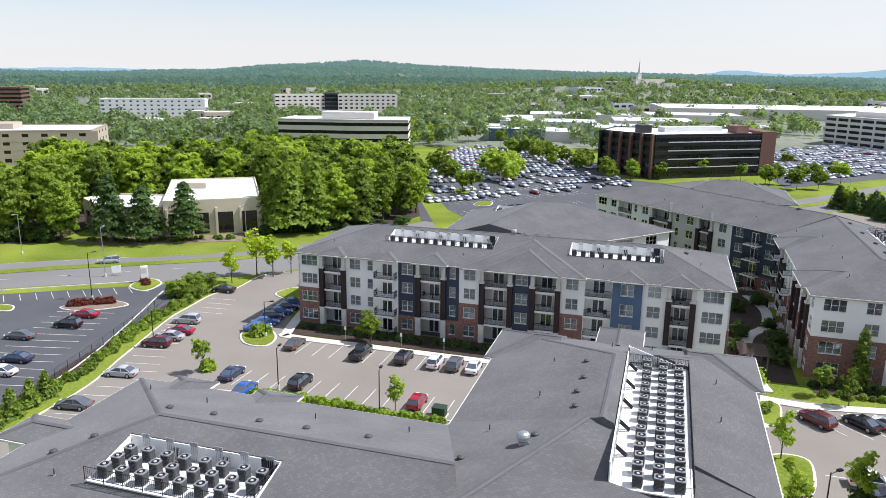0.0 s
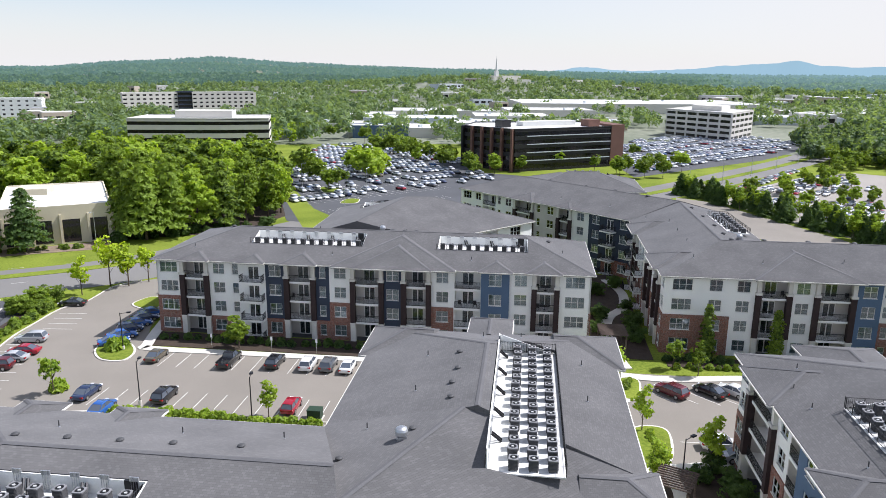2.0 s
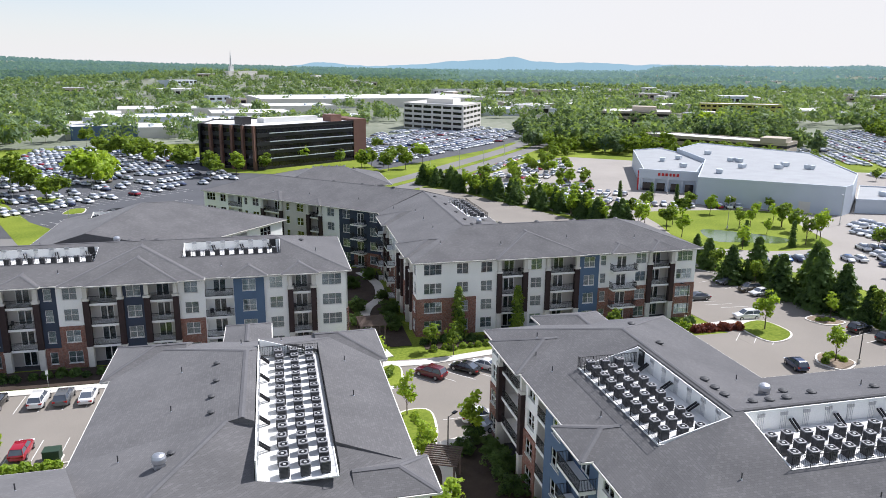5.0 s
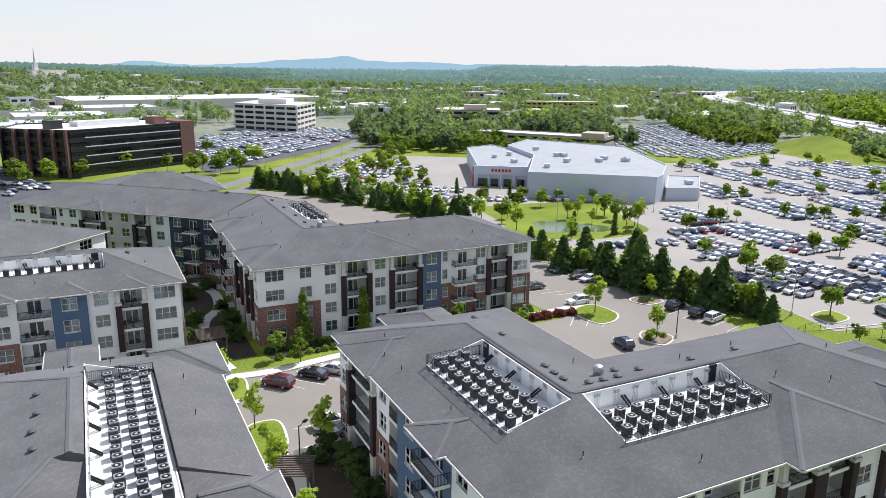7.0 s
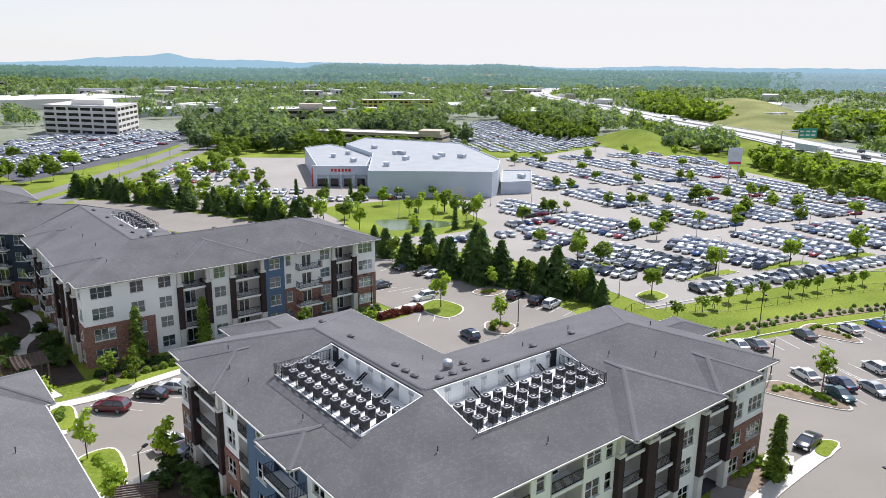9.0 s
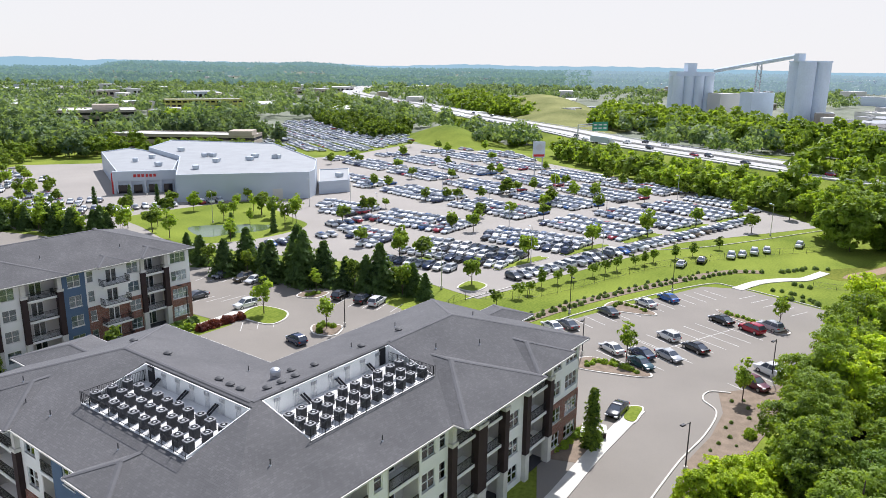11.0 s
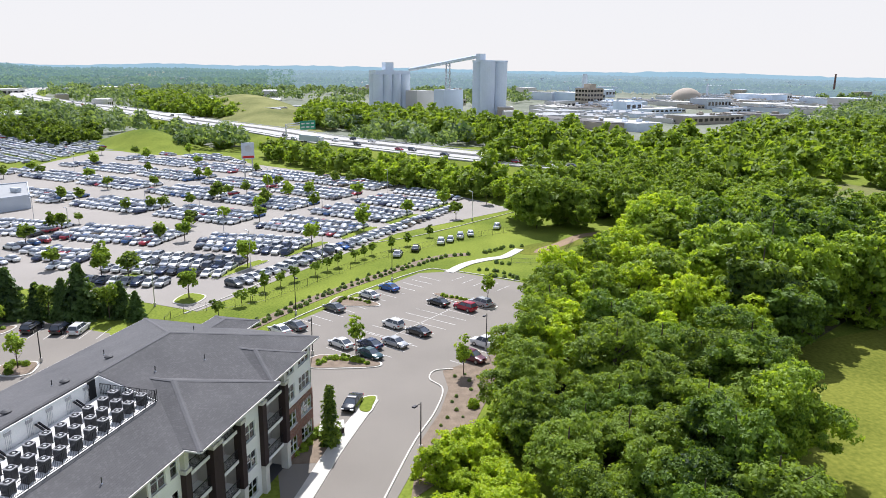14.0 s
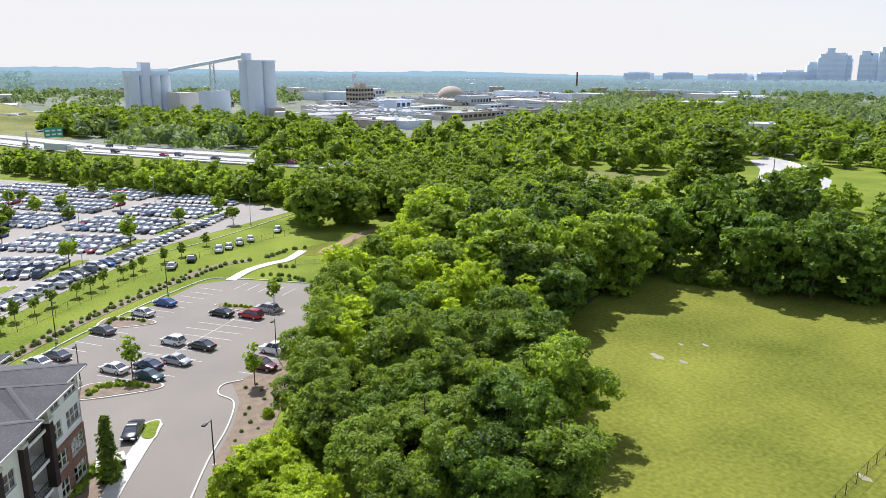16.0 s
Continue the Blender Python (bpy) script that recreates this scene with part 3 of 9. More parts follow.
strip(bm, smooth_line([(165.5, -43.6), (169, -45.6), (173.2, -50.3), (177.3, -54.1), (183.0, -59.5), (186, -66)]), 1.5, -0.1, 0.035)
setting("dirt_path", bm, BARE_GROUND, "winding brown earth path through a garden")
CLEARING = [(148, -164), (166, -158), (216, -222), (272, -296), (250, -320), (186, -242)]
sheet("side_road", [(262, -304), (230, -287), (200, -266), (184, -244), (196, -229), (214, -240), (238, -268), (266, -292)], 0.03, HIGHWAY, "pale concrete side road beyond the trees")
bm = bmesh.new()
strip(bm, [(268, -303), (246, -296), (228, -286)], 0.25, -0.2, 1.3)
setting("road_barrier", bm, WHITE_WALL, "white concrete barrier along a side road")

# ---- apartment blocks ----
EAVE, SLOPE, FLOOR = 12.4, 0.30, 3.1


def roof_solid(poly, sloped, ez=EAVE, slope=SLOPE, base=-0.28):
    """A hipped roof over a convex plan: every sloped edge carries a plane rising inwards."""
    bm = bmesh.new()
    prism(bm, poly, ez + base, ez + 14)
    n = len(poly)
    area = sum(a[0] * b[1] - a[1] * b[0] for a, b in zip(poly, list(poly[1:]) + [poly[0]]))
    for i in range(n):
        if not sloped[i]:
            continue
        p, q = Vector((*poly[i], 0)), Vector((*poly[(i + 1) % n], 0))
        t = (q - p).normalized()
        inward = Vector((-t.y, t.x, 0)) * (1 if area > 0 else -1)
        nrm = (UP - inward * slope).normalized()
        geom = bm.verts[:] + bm.edges[:] + bm.faces[:]
        cut = bmesh.ops.bisect_plane(bm, geom=geom, dist=1e-5, plane_co=(p.x, p.y, ez), plane_no=nrm, clear_outer=True)
        edges = [e for e in cut["geom_cut"] if isinstance(e, bmesh.types.BMEdge)]
        bmesh.ops.edgeloop_fill(bm, edges=[e for e in edges if e.is_valid and e.is_boundary])
    bmesh.ops.recalc_face_normals(bm, faces=bm.faces)
    return bm


def cut_mesh(me, boxes):
    """Subtract upright boxes (u0, u1, v0, v1, z0) from a closed mesh."""
    for u0, u1, v0, v1, z0 in boxes:
        cb = bmesh.new()
        box(cb, u0, u1, v0, v1, z0, 40)
        cme = mesh_from("cutter", cb)
        a, b = bpy.data.objects.new("cut_a", me), bpy.data.objects.new("cut_b", cme)
        scene.collection.objects.link(a)
        scene.collection.objects.link(b)
        mod = a.modifiers.new("cut", "BOOLEAN")
        mod.operation, mod.object, mod.solver = "DIFFERENCE", b, "EXACT"
        out = bpy.data.meshes.new_from_object(a.evaluated_get(bpy.context.evaluated_depsgraph_get()))
        bpy.data.objects.remove(a)
        bpy.data.objects.remove(b)
        bpy.data.meshes.remove(cme)
        me = out
    return me


CAP = surface("ridge_shingles", (0.115, 0.113, 0.116), 0.9, 0.15, 0.5, 6.0, 0.2)


def ridge_caps(bm, pits, root):
    """Strips of darker shingle along hips and ridges."""
    for e in bm.edges:
        if len(e.link_faces) == 2 and all(0.3 < f.normal.z < 0.999 for f in e.link_faces):
            a, b = (v.co.copy() for v in e.verts)
            cb = bmesh.new()
            steps = max(1, int((b - a).length / 0.8))
            side = (b - a).cross(UP).normalized() * 0.24
            for k in range(steps):
                p, q = a.lerp(b, k / steps), a.lerp(b, (k + 1) / steps)
                mid = (p + q) / 2
                if any(x0 - 0.2 < mid.x < x1 + 0.2 and y0 - 0.2 < mid.y < y1 + 0.2 for x0, x1, y0, y1, z0 in pits):
                    continue
                vs = [cb.verts.new(c) for c in (p - side + UP * -0.02, q - side + UP * -0.02, q + UP * 0.045, p + UP * 0.045, p + side + UP * -0.02, q + side + UP * -0.02)]
                cb.faces.new((vs[0], vs[1], vs[2], vs[3]))
                cb.faces.new((vs[3], vs[2], vs[5], vs[4]))
            if cb.verts:
                bmesh.ops.remove_doubles(cb, verts=cb.verts, dist=0.001)
                bmesh.ops.recalc_face_normals(cb, faces=cb.faces)
                part("ridge_cap", cb, CAP, root)
            else:
                cb.free()


def gutters(poly, sloped, root, ez=EAVE):
    area = sum(a[0] * b[1] - a[1] * b[0] for a, b in zip(poly, list(poly[1:]) + [poly[0]]))
    n = len(poly)
    for i in range(n):
        if not sloped[i]:
            continue
        p, q = Vector((*poly[i], 0)), Vector((*poly[(i + 1) % n], 0))
        t = (q - p).normalized()
        out = Vector((t.y, -t.x, 0)) * (1 if area > 0 else -1)
        m = Matrix((( t.x, out.x, 0, p.x), (t.y, out.y, 0, p.y), (0, 0, 1, ez), (0, 0, 0, 1)))
        bm = bmesh.new()
        box(bm, 0, (q - p).length, 0.003, 0.11, -0.2, -0.05, m)
        bmesh.ops.recalc_face_normals(bm, faces=bm.faces)
        part("gutter", bm, PALE_STONE, root)


BLOCKS = []


def block(name, label, wings, pits=()):
    """An apartment block: wings are (plan, sloped edges); pits are wells sunk in its roof."""
    root = thing(name, label, "building", pose(0, 0, 0, 0, 0, GRID))
    for poly, sloped in wings:
        bm = roof_solid(poly, sloped)
        bm.normal_update()
        ridge_caps(bm, pits, root)
        me = mesh_from("roof", bm, SHINGLE)
        us, vs = [p[0] for p in poly], [p[1] for p in poly]
        hit = [b for b in pits if b[0] < max(us) and b[1] > min(us) and b[2] < max(vs) and b[3] > min(vs)]
        part("roof", cut_mesh(me, hit) if hit else me, None, root, "hipped roof of grey asphalt shingles")
        gutters(poly, sloped, root)
    BLOCKS.append((root, [w[0] for w in wings]))
    return root


# ---- facades ----
MESHES = {}


def shared(key, make):
    if key not in MESHES:
        MESHES[key] = make()
    return MESHES[key]


def window_meshes(w, h, lights):
    def frame_mesh():
        bm = bmesh.new()
        for a, b in ((0, 0.055), (w - 0.055, w)):
            box(bm, a, b, 0.08, 0.18, 0, h)
        for a, b in ((0, 0.06), (h / 2 - 0.022, h / 2 + 0.022), (h - 0.055, h)):
            box(bm, 0.055, w - 0.055, 0.081, 0.179, a, b)
        for k in range(1, lights):
            box(bm, w * k / lights - 0.035, w * k / lights + 0.035, 0.075, 0.185, 0.06, h - 0.055)
        box(bm, -0.06, w + 0.06, -0.05, 0.1, -0.08, 0.0)
        return mesh_from("window_frame", bm, WHITE_WALL)

    def pane_mesh():
        bm = bmesh.new()
        box(bm, 0.05, w - 0.05, 0.12, 0.135, 0.05, h - 0.05)
        return mesh_from("pane", bm, GLASS)

    def blind_mesh():
        bm = bmesh.new()
        z = h
        while z > 0.12:
            vs = [bm.verts.new(c) for c in ((0.06, 0.26, z), (w - 0.06, 0.26, z), (w - 0.06, 0.2, z - 0.11), (0.06, 0.2, z - 0.11))]
            bm.faces.new(vs)
            z -= 0.1
        return mesh_from("blind", bm, BLIND)
    k = (round(w, 2), round(h, 2), lights)
    return shared(("f", k), frame_mesh), shared(("p", k), pane_mesh), shared(("b", k), blind_mesh)


def window(root, m, w, h, lights=2):
    f, p, b = window_meshes(w, h, lights)
    win = part("window", f, None, root, "", m=m)
    part("pane", p, None, win)
    part("blind", b, None, win)
    return win


def railing_mesh(w, d):
    """Black bar railing round three sides of a balcony, or along its front where d is 0."""
    def make():
        bm = bmesh.new()
        for z in (0.08, 1.05):
            box(bm, 0, w, -d - 0.03, -d + 0.03, z - 0.03, z + 0.03)
            if d:
                box(bm, -0.001, 0.035, -d, 0, z - 0.02, z + 0.02)
                box(bm, w - 0.035, w + 0.001, -d, 0, z - 0.02, z + 0.02)
        n = int(w / 0.13)
        for k in range(n + 1):
            x = w * k / n
            r = 0.03 if k in (0, n) else 0.014
            box(bm, x - r, x + r, -d - 0.014, -d + 0.014, 0, 1.04)
        for s in (0.02, w - 0.02):
            for k in range(1, int(d / 0.13)):
                box(bm, s - 0.014, s + 0.014, -k * 0.13 - 0.014, -k * 0.13 + 0.014, 0, 1.04)
        return mesh_from("railing", bm, BLACK)
    return shared(("r", round(w, 1), d), make)


def door_mesh():
    def make():
        bm = bmesh.new()
        for x0, x1 in ((0, 0.1), (0.82, 0.98), (1.7, 1.8)):
            box(bm, x0, x1, 0.0, 0.08, 0, 2.2)
        for z0, z1 in ((0, 0.15), (2.08, 2.2)):
            box(bm, 0.1, 0.82, 0.001, 0.079, z0, z1)
            box(bm, 0.98, 1.7, 0.001, 0.079, z0, z1)
        return mesh_from("balcony_door", bm, WHITE_WALL)

    def pane():
        bm = bmesh.new()
        box(bm, 0.08, 1.72, 0.03, 0.045, 0.1, 2.1)
        for x0, x1 in ((0.1, 0.78), (1.02, 1.7)):
            box(bm, x0, x1, 0.11, 0.13, 0.05, 2.15, None, 1)
        return mesh_from("pane", bm, [DARK_GLASS, BLIND])
    return shared("door", make), shared("door_pane", pane)


BALCONIES = []


def dormer(root, poly, slope, z=EAVE + 0.06):
    """A small hipped roof jutting over the eave: plan from its outer edge inwards."""
    bm = roof_solid(poly, (1, 1, 0, 1), z, slope)
    bm.normal_update()
    ridge_caps(bm, (), root)
    part("dormer_roof", bm, SHINGLE, root)
    gutters(poly, (1, 1, 0, 1), root, z)


def facade(root, p0, p1, bays, dormers=()):
    """A wall from p0 to p1, seen from outside left to right. A bay is (kind, end, colours from the ground up, windows across)."""
    a, b = Vector((*p0, 0)), Vector((*p1, 0))
    d = (b - a).normalized()
    inw = Vector((-d.y, d.x, 0))
    F = Matrix(((d.x, inw.x, 0, a.x), (d.y, inw.y, 0, a.y), (0, 0, 1, 0), (0, 0, 0, 1)))
    T = lambda x, y, z: F @ Matrix.Translation((x, y, z))
    walls = {}

    def wall(mat, *e):
        key = (bay, mat.name)
        if key not in walls:
            walls[key] = (bmesh.new(), mat)
        if e[1] - e[0] > 0.01 and e[5] - e[4] > 0.01:
            box(walls[key][0], *e, F)

    x = 0.0
    for bay, (kind, end, cols, lights) in enumerate(bays):
        w = end - x
        for fl in range(4):
            z0, z1 = fl * FLOOR - (0.3 if fl == 0 else 0), (fl + 1) * FLOOR - (0.26 if fl == 3 else 0)
            mat = cols[min(fl, len(cols) - 1)]
            if kind in "WN":
                out = 0.45 if mat is BLUE else 0.12 if mat is BRICK else 0.0
                ww = {1: 1.0, 2: 1.9, 3: 2.9, 4: 3.6}[lights] if w > 2.2 else min(1.0, w - 0.5)
                ww = min(ww, w - 0.5)
                wx0, wz0, wh = x + (w - ww) / 2, fl * FLOOR + 0.75, 1.75
                wall(mat, x, wx0, -out, 0.25, z0, z1)
                wall(mat, wx0 + ww, end, -out, 0.25, z0, z1)
                wall(mat, wx0, wx0 + ww, -out, 0.25, z0, wz0)
                wall(mat, wx0, wx0 + ww, -out, 0.25, wz0 + wh, z1)
                window(root, T(wx0, -out, wz0), ww, wh, 1 if ww < 1.2 else lights)
            elif kind == "P":
                wall(mat, x, end, 0, 0.25, z0, z1)
            else:
                deep = 1.7
                if kind == "J":
                    wall(mat, x, x + w / 2 - 0.9, 0, 0.25, z0, z1)
                    wall(mat, x + w / 2 + 0.9, end, 0, 0.25, z0, z1)
                    wall(mat, x + w / 2 - 0.9, x + w / 2 + 0.9, 0, 0.25, fl * FLOOR + 2.25, z1)
                    back, bx0, bx1, out = 0.1, x + 0.2, end - 0.2, 1.5
                else:
                    inner = mat if kind == "R" else TAUPE
                    wall(inner, x, x + w / 2 - 0.9, deep, deep + 0.2, z0, z1)
                    wall(inner, x + w / 2 + 0.9, end, deep, deep + 0.2, z0, z1)
                    wall(inner, x + w / 2 - 0.9, x + w / 2 + 0.9, deep, deep + 0.2, fl * FLOOR + 2.25, z1)
                    for s0, s1 in ((x, x + 0.18), (end - 0.18, end)):
                        wall(inner, s0, s1, 0.02, deep, z0, z1)
                    back, bx0, bx1, out = deep + 0.03, x + 0.18, end - 0.18, 0.0
                f, p = door_mesh()
                dr = part("balcony_door", f, None, root, m=T(x + w / 2 - 0.9, back, fl * FLOOR + 0.03))
                part("pane", p, None, dr)
                if fl > 0:
                    BALCONIES.append((T(bx0 + 0.75, -out * 0.55 if out else 0.8, fl * FLOOR + 0.022), bx1 - bx0))
                if fl > 0 or kind == "J":
                    sb = bmesh.new()
                    box(sb, bx0, bx1, -out - (0.12 if kind != "J" else 0), deep if kind != "J" else 0.0, -0.3, 0.02)
                    slab = part("balcony", sb, WHITE_WALL, root, m=T(0, 0, fl * FLOOR))
                    rl = part("railing", railing_mesh(bx1 - bx0, out), None, slab, "black metal bar railing", m=Matrix.Translation((bx0, -0.04 if not out else 0, 0.02)))
                if kind == "B":
                    pm, zt = (PALE_STONE if fl == 0 else BROWN), z1
                    for s0, s1 in ((x - 0.05, x + 0.75), (end - 0.75, end + 0.05)):
                        pb = bmesh.new()
                        top = z1 if fl < 3 else fl * FLOOR + 0.55
                        box(pb, s0, s1, -0.5, 0.3, z0, top, F)
                        if fl == 0:
                            box(pb, s0 - 0.06, s1 + 0.06, -0.56, 0.36, 2.9, 3.1, F)
                        part("pilaster", pb, pm, root)
                        if fl == 3:
                            pb = bmesh.new()
                            box(pb, s0 - 0.08, s1 + 0.08, -0.58, 0.38, top, top + 0.35, F)
                            box(pb, s0 + 0.1, s1 - 0.1, -0.42, 0.2, top + 0.35, z1, F)
                            part("pilaster_capital", pb, PALE_STONE, root)
                if fl == 3 and kind != "J":
                    hb = bmesh.new()
                    box(hb, x, end, -0.1, 0.2, z1 - 0.3, z1, F)
                    part("lintel", hb, WHITE_WALL, root)
        x = end
    for bm, mat in walls.values():
        bmesh.ops.remove_doubles(bm, verts=bm.verts, dist=0.001)
        bmesh.ops.recalc_face_normals(bm, faces=bm.faces)
        part("wall", bm, mat, root)
    for x0, x1, outw, deep, sl in dormers:
        dormer(root, [(F @ Vector((px, py, 0)))[:2] for px, py in ((x0, -outw), (x1, -outw), (x1, deep), (x0, deep))], sl)


W4, KW, K3W, N4, KN = (WHITE_WALL,), (BRICK, BRICK, WHITE_WALL, WHITE_WALL), (BRICK, WHITE_WALL, WHITE_WALL, WHITE_WALL), (NAVY,), (BRICK, NAVY, NAVY, NAVY)
BL, T4 = (BLUE,), (TAUPE,)

FLOOR_Z = 13.85
b1 = block("apartment_block", "apartment block with grey shingle roof and sunken equipment wells", [
    ([(-47.8, 31.5), (-8.3, 31.5), (-16.3, 54.6), (-47.8, 54.4)], (1, 0, 1, 1)),
    ([(-8.3, 31.5), (9.8, 49.6), (-16.2, 55.0), (-16.3, 54.6)], (1, 0, 1, 0)),
    ([(9.8, 49.6), (9.8, 78.9), (-16.2, 78.9), (-16.2, 55.0)], (1, 1, 1, 0)),
], [(-37.2, -24.3, 35.9, 40.7, FLOOR_Z), (-2.3, 3.5, 46.6, 69.8, FLOOR_Z)])
b2 = block("apartment_block", "four-storey white and navy apartment block with brick base", [
    ([(-58.8, 105.0), (10.7, 105.0), (10.7, 127.2), (-58.8, 127.2)], (1, 1, 1, 1)),
    ([(-40, 124), (-16.0, 124), (2.2, 144.2), (-14, 160), (-40, 153)], (0, 1, 1, 1, 1)),
], [(-44.4, -25.8, 110.8, 115.0, FLOOR_Z), (-13.8, 0.6, 110.8, 115.0, FLOOR_Z), (-33, -25, 141, 145, FLOOR_Z)])
b3 = block("apartment_block", "long four-storey apartment block bent round a courtyard", [
    ([(20.4, 106.7), (70.8, 106.7), (70.8, 128.7), (42.4, 128.7)], (1, 1, 1, 0)),
    ([(20.4, 106.7), (42.4, 128.7), (42.6, 158.4), (21.0, 147.5)], (0, 1, 0, 1)),
    ([(21.0, 147.5), (42.6, 158.4), (-1.6, 199.9), (-17.0, 183.5)], (0, 1, 1, 1)),
    ([(0, 184), (30, 184), (30, 207), (0, 207)], (1, 1, 1, 1)),
], [(35.6, 39.6, 130.5, 146.5, FLOOR_Z), (9.5, 22, 195.8, 200.5, FLOOR_Z)])
b4 = block("apartment_block", "four-storey apartment block with two sunken equipment wells", [
    ([(23, 34.8), (46, 57.8), (46, 76.6), (23, 76.6)], (0, 1, 1, 1)),
    ([(23, 34.8), (73.6, 34.8), (73.6, 57.8), (46, 57.8)], (1, 1, 1, 0)),
    ([(30.0, 62), (38.6, 62), (38.6, 80), (30.0, 80)], (0, 1, 1, 1)),
    ([(64, 50), (76.8, 50), (76.8, 44), (64, 44)], (1, 1, 1, 0)),
], [(27.7, 34.0, 45.6, 60.8, FLOOR_Z), (35.2, 51.2, 40.2, 46.1, FLOOR_Z)])

# bays that jut from the front block, each under a small hip of its own
for u0, v0, u1, v1, side in ((-17.0, 70.4, -9.5, 79.4, "W"), (3.5, 70.2, 10.6, 79.4, "E"), (4.5, 45.4, 10.6, 50.6, "E"), (-6.1, 76.0, -1.0, 83.9, "N"), (-44.4, 49.5, -40.0, 55.9, "N"), (-35.4, 49.5, -30.8, 55.7, "N"), (-51.2, 40.7, -43.0, 45.0, "W")):
    dormer(b1, {"W": [(u0, v1), (u0, v0), (u1, v0), (u1, v1)], "E": [(u1, v0), (u1, v1), (u0, v1), (u0, v0)], "N": [(u1, v1), (u0, v1), (u0, v0), (u1, v0)]}[side], 0.36)
    bm = bmesh.new()
    box(bm, u0 + 0.7, u1 - 0.7, v0 + 0.7, v1 - 0.7, -0.3, EAVE - 0.3)
    part("bay_wall", bm, WHITE_WALL, b1)
facade(b2, (-58.3, 105.8), (10.2, 105.8), [
    ("W", 4.0, KW, 3), ("B", 8.7, N4, 2), ("W", 12.0, K3W, 2), ("W", 14.1, W4, 1), ("J", 18.0, W4, 2), ("W", 21.1, KN, 2), ("B", 26.1, N4, 2), ("W", 28.3, KN, 2),
    ("W", 31.7, KW, 2), ("B", 36.9, N4, 2), ("W", 39.7, N4, 2), ("B", 44.3, N4, 2), ("W", 47.8, KW, 2), ("R", 52.0, W4, 2), ("W", 56.3, BL, 2), ("W", 59.7, W4, 2),
    ("B", 63.8, N4, 2), ("W", 68.5, W4, 3)],
    [(4.2, 9.2, 1.4, 6, 0.36), (13.8, 18.2, 1.4, 5, 0.36), (20.8, 26.6, 1.4, 6.5, 0.36), (28.9, 48.1, 1.7, 11, 0.31), (32.4, 44.6, 2.0, 10, 0.36), (51.6, 56.8, 1.4, 5, 0.36), (58.8, 64.2, 1.4, 6, 0.36)])
facade(b2, (10.2, 105.8), (10.2, 126.4), [("W", 5, KW, 2), ("W", 10, W4, 2), ("B", 15, N4, 2), ("W", 20.6, KW, 2)])
facade(b2, (-15.6, 125), (1.4, 144.0), [("P", 4, W4, 2), ("W", 10, W4, 2), ("R", 16, W4, 2), ("W", 25.49, W4, 3)])
facade(b3, (21.2, 107.5), (70.1, 107.5), [
    ("W", 5.2, KW, 3), ("W", 9.7, KW, 2), ("W", 13.2, W4, 2), ("B", 18.3, T4, 2), ("W", 21.5, W4, 2), ("B", 27.3, T4, 2), ("W", 30.7, BL, 2), ("W", 32.7, KW, 1),
    ("J", 37.4, KW, 2), ("W", 39.8, KW, 2), ("B", 44.7, T4, 2), ("W", 48.9, KW, 3)],
    [(12.6, 28.0, 1.4, 9, 0.33), (32.4, 37.6, 1.4, 5, 0.36), (39.6, 45.2, 1.4, 6, 0.36)])
facade(b3, (21.4, 147.3), (21.2, 107.5), [
    ("W", 3.5, KN, 2), ("J", 7.5, KW, 2), ("B", 12, N4, 2), ("W", 15.5, KW, 2), ("J", 19.5, KW, 2), ("W", 23, KW, 2), ("B", 28, N4, 2), ("W", 32, KW, 2), ("B", 36.5, N4, 2), ("W", 39.8, KW, 2)],
    [(3.4, 12.4, 1.4, 6, 0.36), (27.6, 37, 1.4, 6, 0.36)])
facade(b3, (-16.5, 184.1), (21.4, 148.3), [
    ("W", 4.8, W4, 3), ("W", 8, W4, 2), ("R", 12.8, W4, 2), ("W", 15, W4, 1), ("W", 19, W4, 2), ("B", 25.4, T4, 2), ("W", 28.2, T4, 1), ("W", 32.6, T4, 2), ("B", 36.8, T4, 2),
    ("W", 41.5, W4, 2), ("W", 45.3, N4, 2), ("J", 49, KN, 2), ("W", 52.13, KN, 2)],
    [(18.6, 25.8, 1.3, 6, 0.36), (32.2, 37.2, 1.3, 6, 0.36)])
facade(b4, (23.8, 75.9), (23.8, 35.6), [
    ("W", 3.6, KW, 3), ("B", 11.6, N4, 2), ("W", 15.0, KW, 2), ("R", 18.2, T4, 2), ("W", 23.5, BL, 2), ("J", 28.5, BL, 2), ("W", 32, K3W, 2), ("W", 36, W4, 2), ("W", 40.3, KW, 3)],
    [(3.0, 12.2, 1.3, 6, 0.36), (23.0, 29.0, 1.8, 6, 0.36)])
facade(b4, (23.8, 35.6), (72.9, 35.6), [
    ("W", 4, KW, 3), ("W", 8, W4, 2), ("R", 13, T4, 2), ("W", 15.2, W4, 1), ("R", 19.3, T4, 2), ("W", 21.8, W4, 2), ("W", 23.4, W4, 1), ("B", 28.3, N4, 2), ("B", 33.0, N4, 2),
    ("W", 36.6, W4, 2), ("B", 42.2, N4, 2), ("W", 45.5, KW, 2), ("W", 49.1, KW, 3)],
    [(23.0, 37.0, 2.3, 10, 0.33), (36.8, 44.8, 1.6, 7, 0.36)])
facade(b4, (72.9, 35.6), (72.9, 57.2), [("W", 4, KW, 2), ("W", 8, KW, 2), ("B", 13, N4, 2), ("W", 17, KW, 2), ("W", 21.6, KW, 2)])
